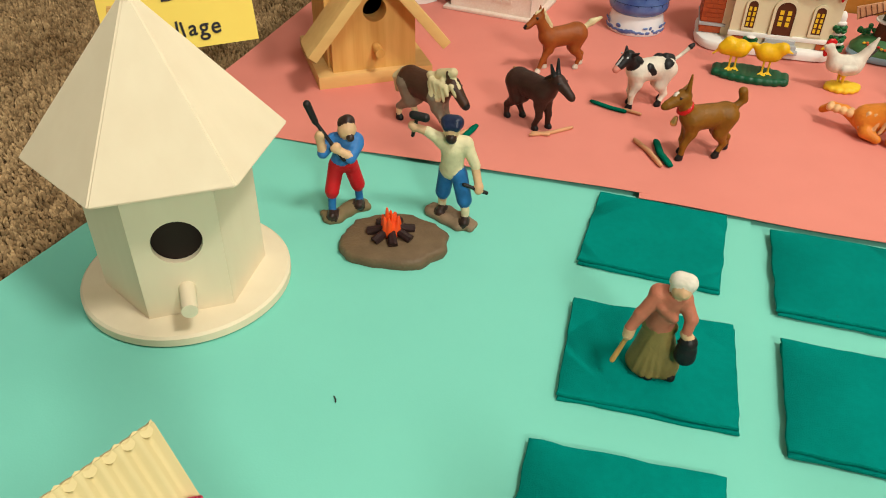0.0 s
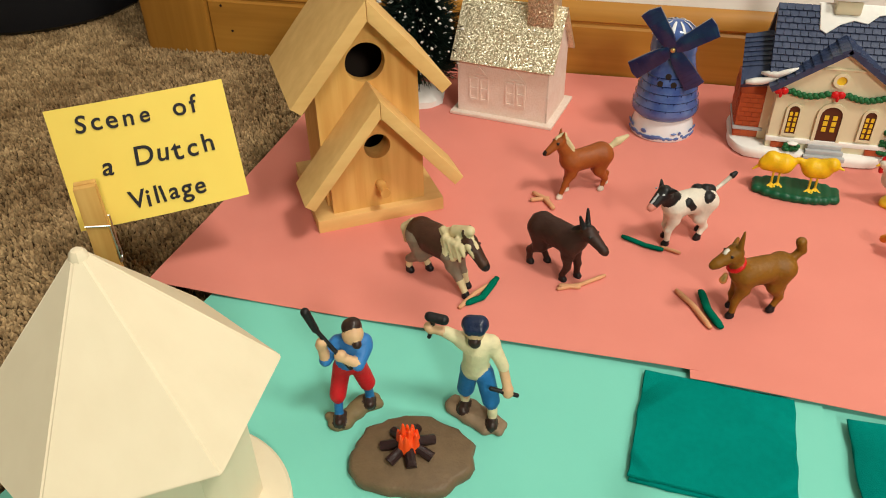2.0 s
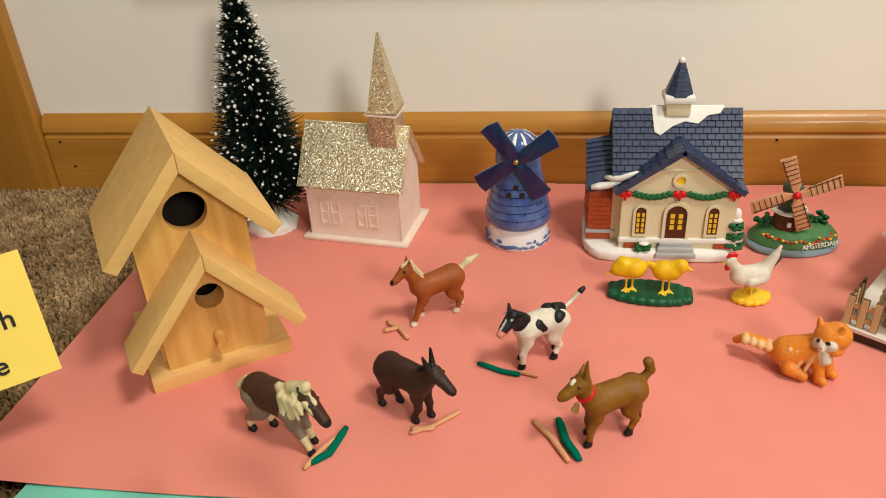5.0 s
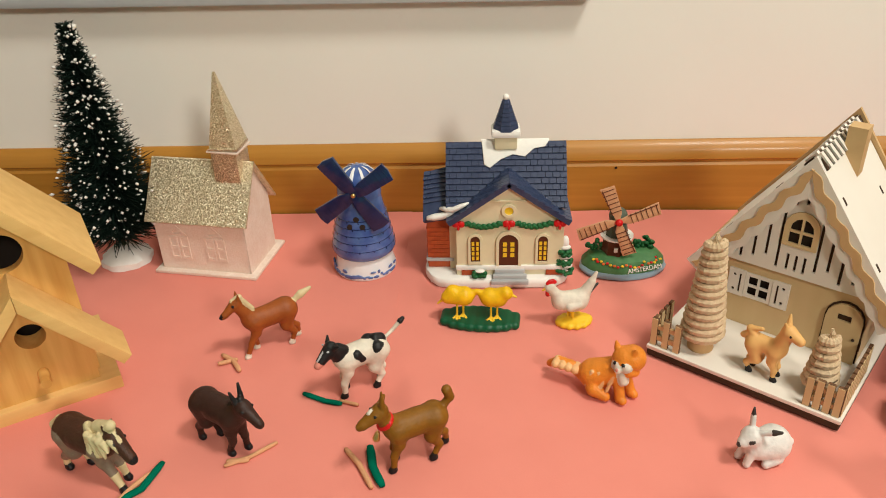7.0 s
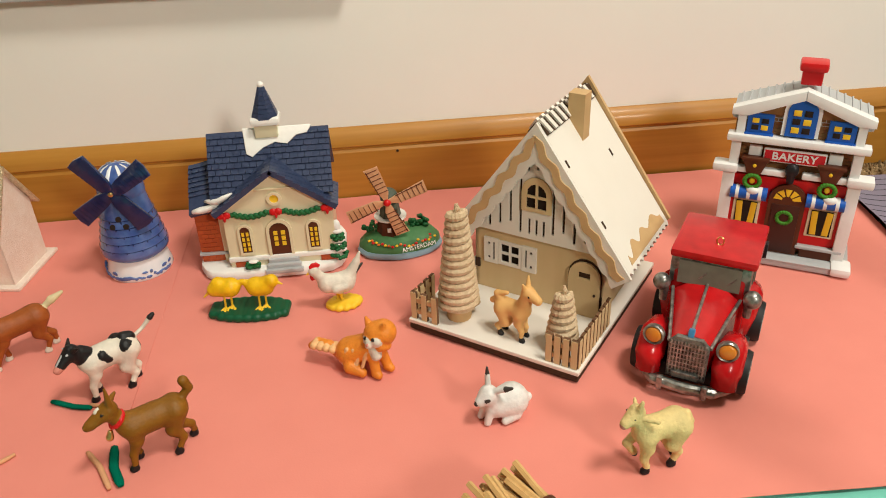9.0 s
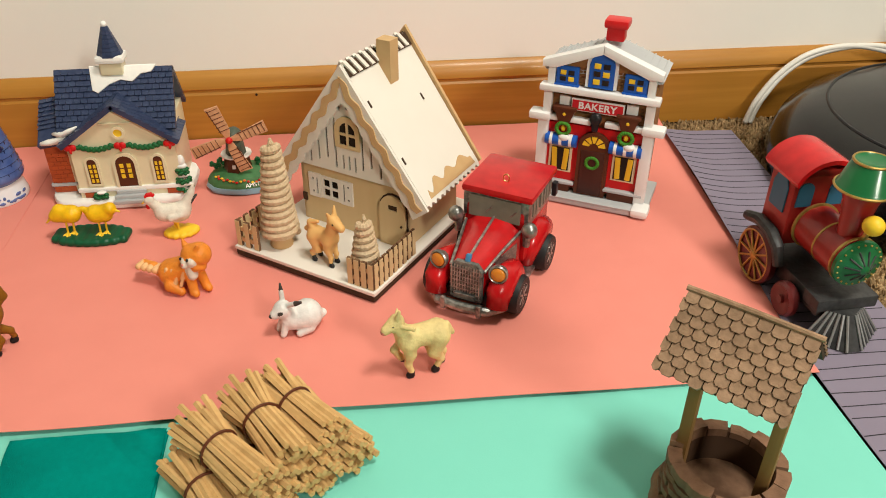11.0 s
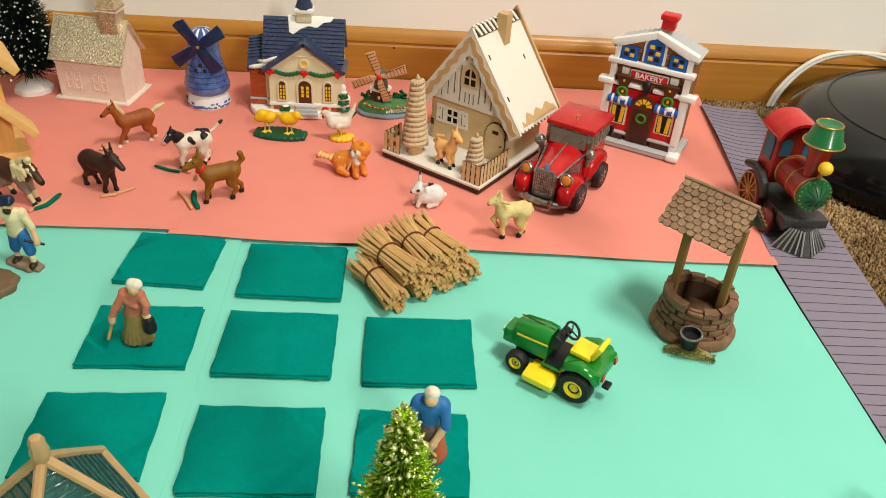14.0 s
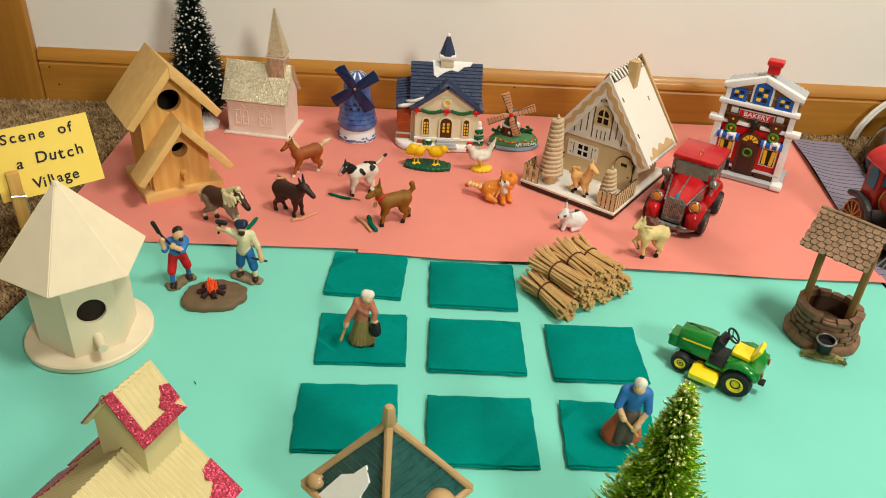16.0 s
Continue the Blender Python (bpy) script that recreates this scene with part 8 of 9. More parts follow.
# rabbit
figure("toy_rabbit", 0.2820, -0.3580, 196, PZ, [
    ((-8, 0, 12), (2, 0, 12), 11.2, 9.0, 0, 4), ((4, 0, 16), (9, 1, 22), 6.0, 6.2, 0, 3), ((9, 1, 23), (15, 2, 20), 5.8, 3.6, 0, 2), ((16.8, 2.2, 20.4), (18.2, 2.4, 19.2), 1.7, 1.6, 1, 0.3),
    ((8, -1.5, 28), (8, -2.5, 36), 1.9, 1.7, 0, 0.6), ((8, -2.5, 36), (8, -3, 42), 1.6, 0.7, 1, 0.4), ((6, 4.5, 27), (1, 10, 31), 1.9, 1.8, 0, 0.6), ((1, 10, 31), (-2, 13, 33), 1.9, 1.0, 1, 0.4),
    ((11.2, 6.2, 22.8), (12.6, 5.9, 22.2), 1.3, 1.1, 1, 0.2), ((11.2, -4.2, 22.8), (12.6, -3.9, 22.2), 1.3, 1.1, 1, 0.2), ((8, 3.5, 12), (11, 4, 2), 3.0, 2.4, 0, 1.5), ((8, -3.5, 12), (12, -4, 2), 3.0, 2.4, 0, 1.5), ((-8, 7, 5), (0, 8, 2.4), 4.0, 2.6, 0, 1.5), ((-8, -7, 5), (0, -8, 2.4), 4.0, 2.6, 0, 1.5), ((-18, 0, 9), (-20, 0, 10), 3.4, 3.0, 0, 1.5)],
    [BUNNY, GREYTIP], "white toy rabbit with dark ear tips and nose")
# cat
stripes = [((-9 + 4.5 * k, -8.2 - 0.4 * k, 8), (-6 + 4.5 * k, -7.4, 19), 1.2, 1.2, 1, 0.3) for k in range(4)] + [((-18 - 4.5 * k, 3.6 + 0.8 * k, 12.5), (-18 - 4.5 * k, -3.0 + 0.6 * k, 13.5), 2.6, 2.6, 1, 0.3) for k in range(4)]
figure("toy_cat", 0.1920, -0.2915, -20, PZ, [
    ((-6, 0, 12), (6, 0, 18), 9.8, 8.4, 0, 4), ((6, 0, 18), (13, -1, 24), 7.6, 6.6, 0, 3), ((13, -1, 30), (17, 0, 30.5), 8.0, 8.4, 0, 2), ((9.2, -5.5, 28), (9.8, -6, 28.6), 3.6, 3.6, 2, 0.8), ((14.5, -7.2, 28), (15.2, -7.4, 28.6), 3.6, 3.6, 2, 0.8), ((10.6, -8.6, 27), (10.2, -9.6, 26.2), 2.8, 2.3, 2, 0.8), ((9.8, -11.4, 27.6), (9.9, -11.4, 27.5), 0.9, 0.9, 3, 0.2),
    ((7.6, -8.6, 30.6), (7.8, -8.6, 30.6), 1.0, 1.0, 4, 0.15), ((13.2, -9.9, 30.8), (13.4, -9.9, 30.8), 1.0, 1.0, 4, 0.15), ((13, -6, 21), (14, -7, 17), 3.8, 3.4, 2, 0.8), ((17, -6, 24), (19, -3, 23), 3.6, 3.8, 0, 1),
    ((7.4, 0.5, 36), (6.2, 0.5, 40.5), 2.3, 0.9, 0, 0.6), ((18.5, -4, 37), (19.5, -5, 40.5), 2.3, 0.9, 0, 0.6),
    ((10, -5, 17), (13, -8, 3), 3.6, 3.1, 0, 1.5), ((13, 2, 17), (18, 1, 3), 3.6, 3.1, 0, 1.5), ((13, -8, 2.8), (15, -9.5, 2.6), 3.0, 2.6, 0, 1), ((18, 1, 2.8), (20.5, -0.5, 2.6), 3.0, 2.6, 0, 1),
    ((-4, -8, 6), (4, -9.5, 3), 5.0, 3.0, 0, 2), ((-4, 8, 6), (4, 9.5, 3), 5.0, 3.0, 0, 2),
    ((-13, 0, 9), (-22, 2, 13), 4.0, 3.4, 0, 2), ((-22, 2, 13), (-31, 5, 12), 3.4, 3.2, 0, 1), ((-31, 5, 12), (-37, 7, 7), 3.2, 2.5, 0, 1), *stripes],
    [ORANGEFUR, STRIPE, OFFWHITE, MUZZLE, JET], "orange tabby toy cat sitting with its tail stretched out", size=1.1)
# carved deer on the lodge's porch
dx, dy = at_lodge(0.012, 0.018)
figure("wooden_deer", dx, dy, -42, PINK_Z + 0.0088, [
    ((-9, 0, 25), (7, 0, 25), 5.6, 5.6, 0, 3), ((7, 0, 27), (12, -1, 42), 5.4, 4.2, 0, 3), ((12, -1, 43), (21, -3, 40), 4.6, 3.0, 0, 2), ((10, 2.4, 46), (9, 4, 53), 2.0, 0.8, 0, 0.6), ((10.5, -3.5, 46), (10, -5.5, 51), 2.0, 0.8, 0, 0.6),
    ((-12, 0, 30), (-18, 0, 26), 3.0, 2.2, 0, 1.5), ((15, -5.4, 42.6), (15.3, -5.5, 42.5), 0.8, 0.8, 1, 0.2),
    ((-10, 0, 29), (-14, 0, 33), 3.0, 2.6, 0, 1), ((-14, 0, 33), (-6, 0, 36), 2.4, 1.4, 0, 0.6),
    *legs([(8, 4, 0), (9, -4, 0), (-10, 4, 0), (-9, -4, 0)], [(6, 3, 20), (6, -3, 20), (-8, 2.4, 19), (-8, -2.4, 19)], 0, 1, 2.8, 2.9, 2.8)],
    [PEARWOOD, JET], "small carved light wooden deer standing on the porch", "toy deer", "porch figures", 0.6, fat=1.08)
# hen on a yellow base
figure("toy_hen", 0.1770, -0.2090, 192, PZ, [
    *[((-3 - 11 * math.cos(a), -8 * math.sin(a), 1.6), (-3 + 11 * math.cos(a), 8 * math.sin(a), 1.6), 2.6, 2.6, 3, 3) for a in np.arange(0, 3.14, 0.52)], ((-2, 2, 2), (0, 2, 14), 1.1, 1.2, 3, 0.6), ((1, -2, 2), (1, -2, 14), 1.1, 1.2, 3, 0.6),
    ((-5, 0, 20), (8, 0, 21), 8.0, 7.0, 0, 4), ((8, 0, 22), (16, 0, 33), 5.0, 3.4, 0, 3), ((16, 0, 34.5), (17.4, 0, 34), 3.5, 3.2, 0, 1), ((19.5, 0, 33.4), (22.4, 0, 31.8), 1.3, 0.5, 3, 0.4),
    ((13, 0, 38), (18.5, 0, 37.6), 1.4, 1.4, 1, 0.4), ((14.4, 0, 39.4), (17.2, 0, 39.2), 1.3, 1.3, 1, 0.6), ((18.4, 0, 29.6), (18.2, 0, 27.8), 1.7, 1.6, 1, 0.4),
    ((-9, 0, 24), (-15, 0, 35), 5.0, 2.8, 0, 3), ((-15, 0, 35), (-18, 0, 42), 2.6, 1.1, 0, 1), ((-12, 1, 27), (-19, 1, 33), 2.6, 0.9, 2, 0.6), ((-4, 7.0, 20), (3, 6.6, 19), 2.6, 3.4, 0, 1)],
    [OFFWHITE, RED, GREYTIP, YELLOW], "white toy hen with red comb on a yellow base", "toy hen", "toy farm animals", 0.65, size=1.08)
# two chicks on a green base
prims = [((-24 + 6 * k, -10.5 * math.sqrt(1 - ((k - 4) / 4.6) ** 2), 2.0), (-24 + 6 * k, 10.5 * math.sqrt(1 - ((k - 4) / 4.6) ** 2), 2.0), 3.0, 3.0, 1, 4) for k in range(9)]
for cx, s in ((-13.5, -1), (9.5, 1)):
    prims += [((cx - 3 * s, 0, 20), (cx + 3 * s, 0, 20), 6.6, 6.2, 0, 3), ((cx + 5 * s, 0, 23), (cx + 8 * s, -1, 24.5 if s > 0 else 19), 4.6, 4.6, 0, 2), ((cx + 12 * s, -1.6, 23.5 if s > 0 else 17), (cx + 15 * s, -2, 22.5 if s > 0 else 14), 1.2, 0.6, 2, 0.3), ((cx - 8 * s, 0, 22), (cx - 10.5 * s, 0, 24), 3.0, 1.8, 0, 1.5)]
    prims += [((cx + q, q * 0.5, 15), (cx + q, q * 0.5 - 1, 6), 0.8, 0.8, 2, 0.3) for q in (-2.0, 2.0)] + [((cx + q, q * 0.5 - 1, 5.6), (cx + q + w, q * 0.5 - 4.0, 5.2), 0.7, 0.6, 2, 0.3) for q in (-2.0, 2.0) for w in (-2, 0, 2)]
figure("chick_figurine", 0.1045, -0.2065, -6, PZ, prims, [CHICK, paint("base_green", (0.004, 0.085, 0.035), 0.4), YELLOW], "pair of yellow toy chicks on one oval green base", "toy chick", "toy farm animals", 0.65, size=1.2)

# ---- small painted village figures, each plain and whole ----
GZ = GREEN_Z - 0.0003
SHIRTBLUE, TROUSERRED, SHORTSBLUE = fur("shirt_blue_paint", (0.035, 0.19, 0.50)), fur("trouser_red_paint", (0.60, 0.012, 0.018)), fur("shorts_blue_paint", (0.02, 0.16, 0.42))
SHOE, CAPNAVY, CREAMSHIRT = fur("shoe_brown_paint", (0.035, 0.018, 0.014), 0.35), fur("cap_navy_paint", (0.012, 0.022, 0.06), 0.3), fur("cream_shirt_paint", (0.76, 0.68, 0.42))
EARTH = fur("olive_earth_paint", (0.20, 0.145, 0.07), 0.6)
EARTHB = fur("grey_brown_earth_paint", (0.28, 0.195, 0.12), 0.6)
SALMON, OLIVE, APRON = fur("salmon_cloth_paint", (0.50, 0.17, 0.10)), fur("olive_skirt_paint", (0.25, 0.19, 0.06)), fur("grey_brown_apron_paint", (0.10, 0.075, 0.055))
RUST, CLOAKBLUE, WOOD = fur("rust_skirt_paint", (0.50, 0.11, 0.05)), fur("blouse_blue_paint", (0.025, 0.15, 0.42)), fur("handle_tan_paint", (0.62, 0.33, 0.09))


def ground_blob(pts, r, col):
    return [((*a, r * 0.7), (*b, r * 0.7), r, r, col, 4) for a, b in zip(pts, pts[1:])]


figure("woodcutter_figurine", -0.1585, -0.5015, 18, GZ, [
    *ground_blob([(-12, -9), (-6, -4), (2, -2), (9, 4), (12, 9)], 2.6, 5), *ground_blob([(-14, -3), (-4, -9), (4, 6), (14, 4)], 2.6, 5), *ground_blob([(-9, -11), (0, 2), (8, 10)], 2.6, 5),
    ((-8, -11, 5), (-8, -6, 6), 2.9, 2.6, 3, 0.8), ((9, 1, 5), (9, 6, 6), 2.9, 2.6, 3, 0.8), ((-8, -6, 7), (-7.5, -4, 19), 2.5, 2.6, 2, 0.6), ((9, 6, 7), (8.5, 4, 19), 2.5, 2.6, 2, 0.6),
    ((-7.5, -4, 20), (-4, 1, 36), 4.6, 5.0, 1, 2), ((8.5, 4, 20), (4.5, 2, 36), 4.6, 5.0, 1, 2), ((-2, 1, 37), (3, 1, 37), 5.4, 5.4, 1, 2),
    ((0, 1, 42), (3, 0, 52), 6.2, 7.2, 0, 3), ((-4, 0, 54), (9, 0, 54), 5.0, 5.0, 0, 3), ((4, -4, 63), (5, -4.5, 64), 5.4, 5.2, 4, 1), ((3.6, -1.8, 66.5), (4.8, -1.8, 67.5), 5.0, 4.6, 3, 0.5), ((6.4, -9.0, 60.5), (6.6, -9.0, 60.5), 2.4, 2.4, 3, 0.5),
    ((-6, -1, 53), (-11, -7, 49), 4.0, 3.4, 0, 1.5), ((-11, -7, 50), (-12, -7, 60), 2.8, 2.6, 4, 0.6), ((10, -2, 52), (6, -10, 47), 4.0, 3.4, 0, 1.5), ((6, -10, 48), (-3, -10, 54), 2.8, 2.6, 4, 0.6),
    ((-12, -7, 60), (-11.5, -7.5, 62), 3.2, 3.0, 4, 0.5), ((-3, -10, 54), (-2, -10, 55), 3.0, 2.8, 4, 0.5), ((2, -12, 47), (-14, -6, 70), 1.2, 1.3, 6, 0.3), ((-14, -6, 70), (-18, -5, 81), 2.0, 2.4, 6, 0.6)],
    [SHIRTBLUE, TROUSERRED, SHORTSBLUE, SHOE, SKIN, EARTH, JET], "painted plastic woodcutter figurine in blue and red with raised axe", "figurine", "village figurines", 0.7)
figure("blacksmith_figurine", -0.0915, -0.4880, 8, GZ, [
    *ground_blob([(-15, 6), (-8, 2), (0, -2), (8, -8), (14, -12)], 2.6, 5), *ground_blob([(-12, 10), (-2, 6), (8, 0), (16, -7)], 2.6, 5), *ground_blob([(-14, 2), (-4, -4), (6, -12)], 2.6, 5),
    ((-7, -1, 5), (-6, 5, 6), 2.9, 2.6, 3, 0.8), ((10, -11, 5), (10, -6, 6), 2.9, 2.6, 3, 0.8), ((-6, 5, 7), (-5.5, 4, 17), 2.3, 2.5, 4, 0.6), ((10, -6, 7), (9, -4, 17), 2.3, 2.5, 4, 0.6), ((-6, 5, 9), (-6, 5, 12), 2.8, 2.8, 2, 0.3), ((10, -6, 9), (10, -6, 12), 2.8, 2.8, 2, 0.3),
    ((-5.5, 4, 18), (-3, 2, 35), 4.9, 5.2, 1, 2), ((9, -4, 18), (5, -1, 35), 4.9, 5.2, 1, 2), ((0, 1, 38), (1, 0, 52), 7.0, 7.6, 2, 3), ((-6, 0, 57), (8, 0, 56), 5.0, 5.0, 2, 3),
    ((0, -3, 66), (0, -3.6, 67), 5.0, 4.9, 4, 1), ((0, -6.5, 62.5), (0.2, -6.5, 62.0), 3.5, 3.2, 3, 0.5), ((-2.4, -2.4, 71), (2.4, -2.4, 71), 4.8, 4.8, 0, 1), ((-3, -6, 69.8), (3, -6, 69.8), 2.6, 2.6, 0, 1),
    ((-8, 0, 58), (-15, -1, 63), 3.8, 3.2, 2, 1.5), ((-15, -1, 63), (-23, -2, 66), 2.7, 2.4, 4, 0.6), ((-23, -2, 66), (-24, -2, 67), 3.0, 2.8, 4, 0.5), ((-24, -2, 60), (-21, -2, 73), 1.2, 1.2, 6, 0.3), ((-23.5, -2, 74), (-16, -3, 73), 2.6, 2.8, 6, 0.5),
    ((9, 0, 55), (15, -3, 43), 4.0, 3.2, 2, 1.5), ((15, -3, 42), (18, -8, 31), 2.8, 2.5, 4, 0.6), ((18, -8, 31), (18, -9, 29), 3.1, 2.8, 4, 0.5), ((9, -10, 33), (23, -8, 27), 1.3, 1.3, 6, 0.3)],
    [CAPNAVY, SHORTSBLUE, CREAMSHIRT, SHOE, SKIN, EARTHB, JET], "painted plastic blacksmith figurine in cream shirt holding a hammer", "figurine", "village figurines", 0.7)
figure("farm_woman_figurine", 0.0420, -0.5935, 0, 0.0058, [
    ((-4, -7, 2.2), (-1, -9, 2.2), 2.8, 2.4, 3, 0.6), ((7, -5, 2.2), (11, -7, 2.2), 2.8, 2.4, 3, 0.6), ((-3, 1, 6), (-1, 1, 34), 11.0, 7.0, 1, 3), ((6, 0, 6), (1, 0, 30), 9.0, 6.5, 1, 3), ((-9, 0, 5), (-6, 0, 12), 5.5, 5.5, 1, 3),
    *[((-9 + 4 * i, -9.6 + 0.5 * (i - 2) ** 2, 4), (-3 + 1.3 * i, -5.8, 32), 1.9, 1.2, 1, 1.2) for i in range(5)],
    ((-7, 0, 33), (6, 0, 33), 3.4, 3.4, 1, 2), ((-1, 0, 37), (2, -1, 52), 7.2, 7.0, 0, 3), ((-5, 0, 55), (8, -1, 55), 5.0, 4.8, 0, 3), ((-2, -6, 50), (5, -6, 44), 3.0, 2.6, 0, 1.5),
    ((5.5, -4.6, 62), (6.4, -5.4, 62.4), 4.8, 4.4, 4, 1), ((4, -1.6, 66), (8, -2.8, 66.4), 5.4, 5.2, 2, 0.8), ((2.4, -3, 62), (2.2, -1, 60), 2.6, 2.4, 2, 0.8), ((6.5, -9.4, 62), (6.6, -9.6, 61.6), 0.9, 0.8, 4, 0.3),
    ((-5, -2, 54), (-12, -6, 43), 4.4, 3.6, 0, 1.5), ((-12, -6, 43), (-16, -9, 35), 3.5, 3.0, 0, 1.5), ((-16, -9, 34), (-16.5, -9.5, 30), 3.3, 3.0, 4, 0.5), ((-16.5, -9.5, 29), (-22, -12, 12), 1.3, 1.6, 5, 0.3),
    ((9, -1, 53), (14, -5, 45), 4.2, 3.5, 0, 1.5), ((14, -5, 45), (13, -8, 39), 3.3, 2.8, 0, 1), ((12.5, -8, 37), (14.5, -8, 35), 3.0, 2.8, 4, 0.5), ((15, -8, 22), (15, -8, 26), 5.9, 5.7, 3, 0.5), ((15, -8, 30), (15, -8, 31), 4.8, 5.0, 3, 1.2), ((9.5, -8, 31), (15, -8, 36), 0.7, 0.7, 3, 0.3)],
    [SALMON, OLIVE, OFFWHITE, JET, SKIN, WOOD], "painted farm woman figurine with white cap and black pot", "figurine", "village figurines", 0.7, size=0.9)
figure("sowing_woman_figurine", 0.2740, -0.7110, -8, 0.0058, [
    ((-6, 0, 5), (3, 0, 30), 11.5, 8.5, 1, 3), ((7, 2, 5), (5, 1, 30), 10.5, 8.0, 1, 3), ((-4, -9, 8), (1, -6, 36), 4.8, 4.8, 6, 1.5), ((4, -9, 8), (5, -6, 36), 4.8, 4.8, 6, 1.5),
    ((3, 1, 38), (3, -3, 56), 8.0, 8.2, 0, 3), ((-4, -3, 58), (11, -3, 58), 5.6, 5.6, 0, 3), ((4, -8, 66), (4, -9, 66.5), 4.7, 4.5, 4, 1), ((4, -6.5, 70.5), (4.6, -7.0, 71), 5.2, 5.0, 2, 0.8),
    ((-6, -4, 57), (-10, -9, 46), 4.2, 3.6, 0, 1.5), ((-10, -9, 46), (-4, -14, 36), 2.9, 2.6, 4, 0.6), ((13, -4, 57), (15, -9, 44), 4.2, 3.6, 0, 1.5), ((15, -9, 44), (8, -14, 31), 2.9, 2.6, 4, 0.6), ((8, -14, 30), (6, -14, 26), 3.0, 2.7, 4, 0.5), ((-6, -14, 40), (10, -15, 20), 1.2, 1.2, 5, 0.3)],
    [CLOAKBLUE, RUST, OFFWHITE, JET, SKIN, WOOD, APRON], "painted farm woman figurine in blue blouse and rust skirt", "figurine", "village figurines", 0.7)


# ---- campfire ----
def campfire():
    t = thing("campfire", -0.1180, -0.5265, 12, GZ, "plastic campfire with orange flames on a brown stone base", "campfire")
    STONEB = fur("brown_stone_base_paint", (0.17, 0.112, 0.062), 0.5, 0.4)
    LOGB = fur("charred_log_paint", (0.030, 0.014, 0.014), 0.35, 0.4)
    FLAME = material("orange_flame_plastic", (0.90, 0.10, 0.012), 0.3, second=(0.80, 0.045, 0.01), scale=120, mix=1.0, coat=0.3)
    bm = bmesh.new()
    n = 44
    layers = []
    for z, s in ((0, 0.97), (0.0032, 1.0), (0.0060, 0.965), (0.0072, 0.90)):
        ring = []
        for i in range(n):
            a = 2 * math.pi * i / n
            r = 1 + 0.13 * noise.noise((2.1 * math.cos(a), 2.1 * math.sin(a), 3.3)) + 0.05 * noise.noise((5 * math.cos(a), 5 * math.sin(a), 1.0))
            ring.append(bm.verts.new((0.0345 * r * s * math.cos(a), 0.0265 * r * s * math.sin(a), z)))
        layers.append(ring)
    for a, b in zip(layers, layers[1:]):
        for i in range(n):
            bm.faces.new((a[i], a[(i + 1) % n], b[(i + 1) % n], b[i]))
    bm.faces.new(layers[0][::-1])
    bm.faces.new(layers[-1])
    part("stone_base", bm, STONEB, t, smooth=50)
    for k in range(7):
        a = radians(25 + 51 * k)
        part("log", tube([(0.004 * math.cos(a) - 0.001, 0.004 * math.sin(a) + 0.002, 0.0115), (0.0145 * math.cos(a) - 0.001, 0.0135 * math.sin(a) + 0.002, 0.0082)], [0.0026, 0.0030], 8), LOGB, t)
    k = 0.001
    pr = [((0, 0, 11), (0, 0, 13), 6.4, 5.0, 0, 2)]
    rnd = random.Random(4)
    for i in range(11):
        a = radians(33 * i)
        r = 4.6 if i % 3 else 2.0
        h = 19 + rnd.uniform(-1, 4) + (4 if i % 3 == 0 else 0)
        pr.append(((r * math.cos(a), r * math.sin(a), 11), (r * 1.15 * math.cos(a), r * 1.15 * math.sin(a), h), 2.6, 0.8, 0, 0.9))
    fl = tree_of([(tuple(k * c for c in p[0]), tuple(k * c for c in p[1]), k * p[2], k * p[3], p[4], k * p[5]) for p in pr], [FLAME], 0.0006, "flame", t)
    fl.matrix_basis = pose(-0.001, 0.002, 0)
    tagged(fl, "glossy orange flame cluster")


campfire()

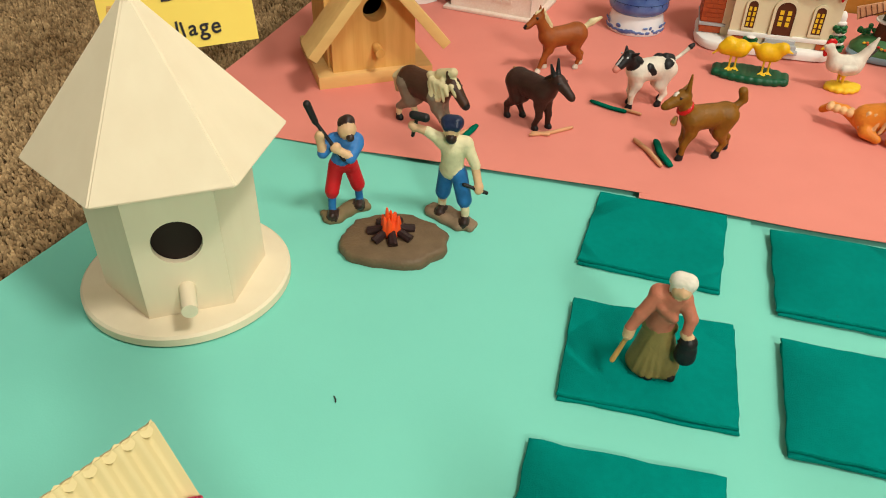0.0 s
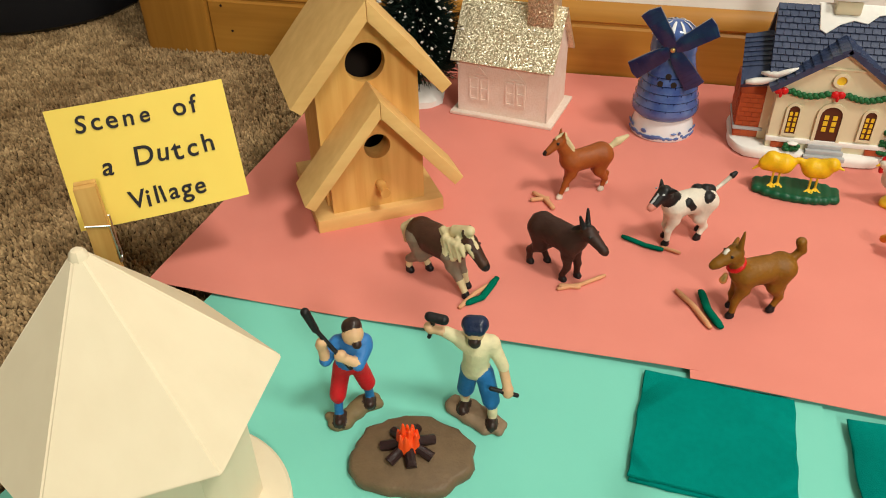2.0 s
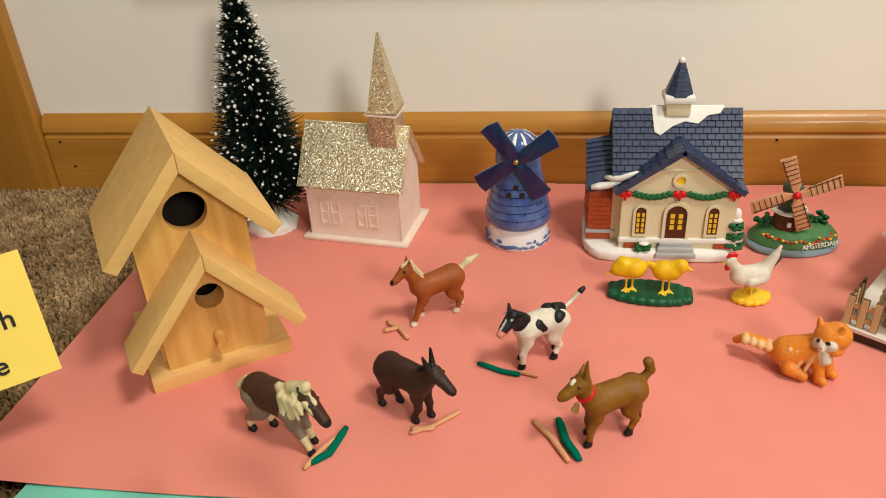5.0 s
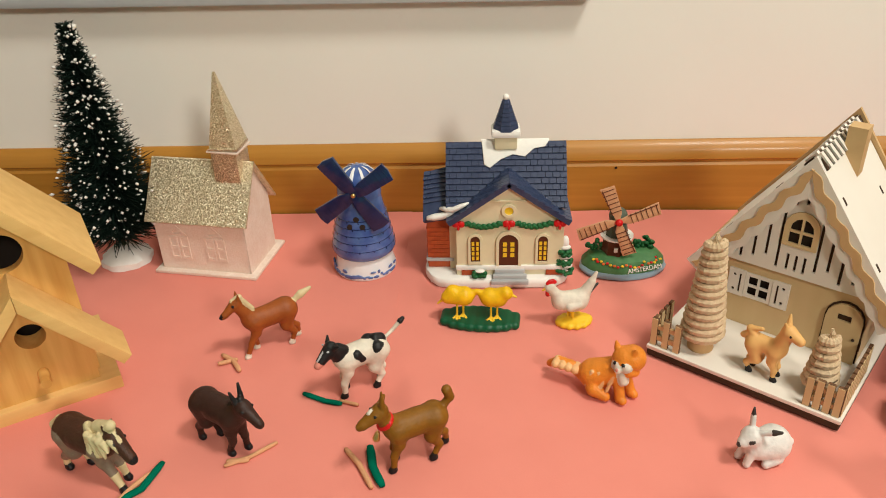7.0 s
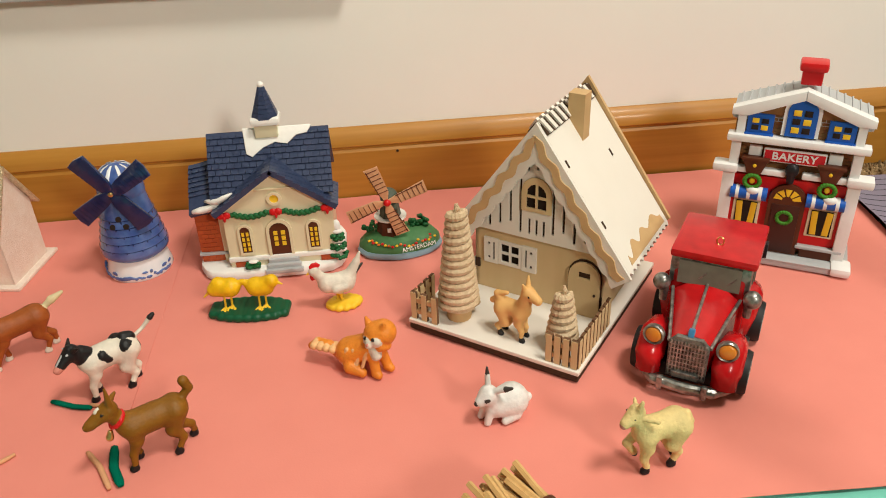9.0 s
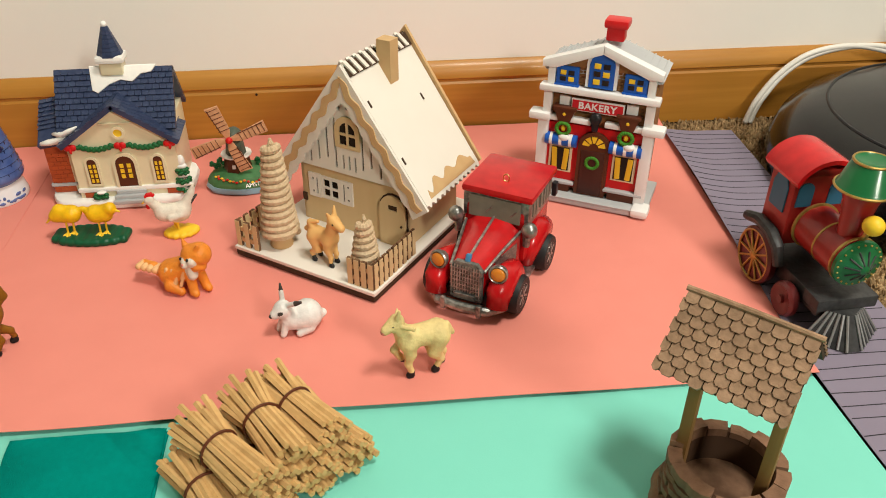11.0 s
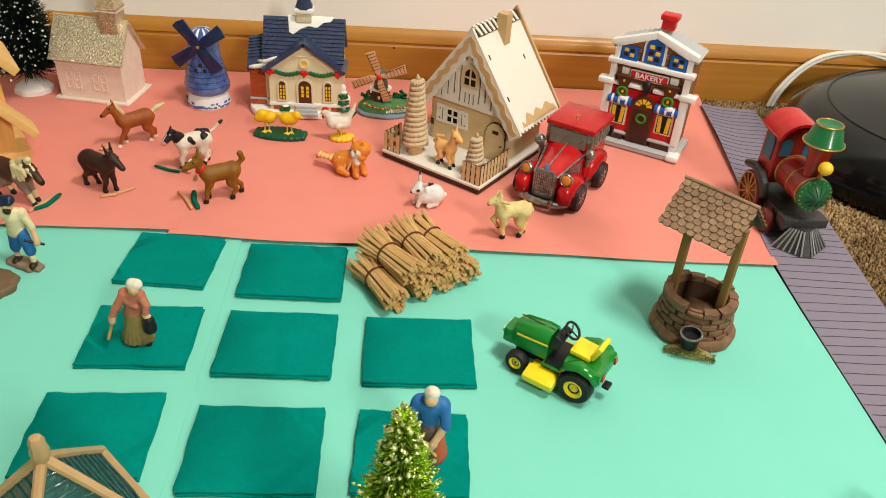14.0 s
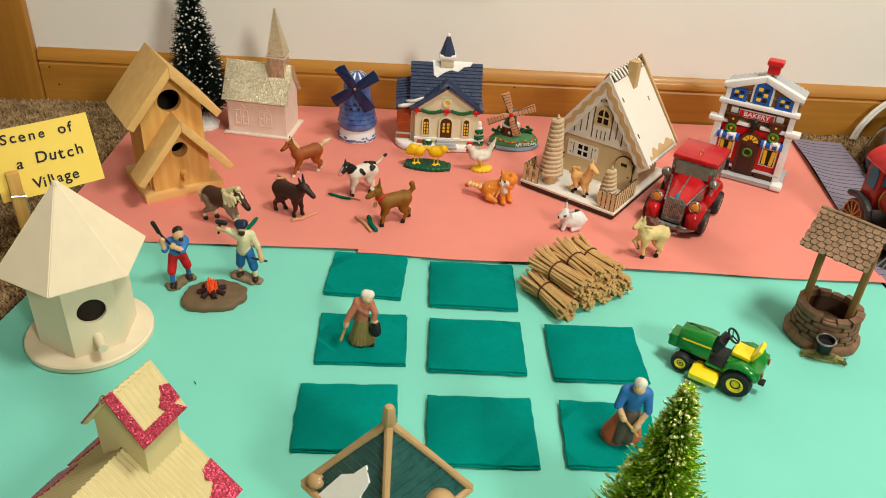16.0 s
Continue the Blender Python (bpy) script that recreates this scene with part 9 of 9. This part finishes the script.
# ---- loose sticks and felt strips among the animals ----
def loose(name, pts, r, mat, label, cat, flat=1.0):
    n = len(pts)
    path = []
    for i in range(9):
        u = i / 8 * (n - 1)
        j = min(int(u), n - 2)
        a, b = Vector(pts[j]) + Vector((0, -0.006)), Vector(pts[j + 1]) + Vector((0, -0.006))
        q = a.lerp(b, u - j)
        path.append((q.x, q.y, PINK_Z + r * flat * 0.95))
    ob = part(name, tube(path, [r * 0.75] + [r] * 7 + [r * 0.7], 8, flat), mat, smooth=True)
    return tagged(ob, label, cat, "scattered " + cat + "s")


STRIP = material("green_felt_strip", (0.0, 0.14, 0.085), 0.95, scale=260, bump=0.7, bump_scale=1500, spec=0.05)
TANSTRIP = material("tan_felt_strip", (0.66, 0.34, 0.18), 0.9, scale=260, bump=0.5, bump_scale=1200, spec=0.1)
G, B = "dark green felt strip lying on the pink paper", "pale tan stick lying on the pink paper"
loose("felt_strip", [(-0.118, -0.393), (-0.108, -0.384), (-0.1025, -0.361)], 0.0026, STRIP, G, "felt strip", 0.7)
loose("stick", [(-0.1205, -0.398), (-0.114, -0.382), (-0.1065, -0.370)], 0.0018, TANSTRIP, B, "stick")
loose("felt_strip", [(-0.023, -0.2925), (-0.006, -0.3005), (0.0065, -0.3035)], 0.0023, STRIP, G, "felt strip", 0.7)
loose("stick", [(0.0045, -0.3000), (0.0185, -0.3045)], 0.0014, TANSTRIP, B, "stick")
loose("stick", [(-0.0610, -0.3640), (-0.046, -0.3555), (-0.0310, -0.3420)], 0.0015, TANSTRIP, B, "stick")
loose("stick", [(-0.0605, -0.3600), (-0.0460, -0.3580)], 0.0024, TANSTRIP, B, "stick", 0.6)
loose("stick", [(-0.0955, -0.2480), (-0.0850, -0.2550), (-0.0765, -0.2675)], 0.0020, TANSTRIP, B, "stick")
loose("stick", [(-0.0960, -0.2590), (-0.0820, -0.2530)], 0.0018, TANSTRIP, B, "stick")
loose("stick", [(0.0160, -0.3480), (0.0270, -0.3620), (0.0375, -0.3815)], 0.0019, TANSTRIP, B, "stick")
loose("felt_strip", [(0.0320, -0.3455), (0.0360, -0.3640), (0.0440, -0.3800)], 0.0029, STRIP, G, "felt strip", 0.7)
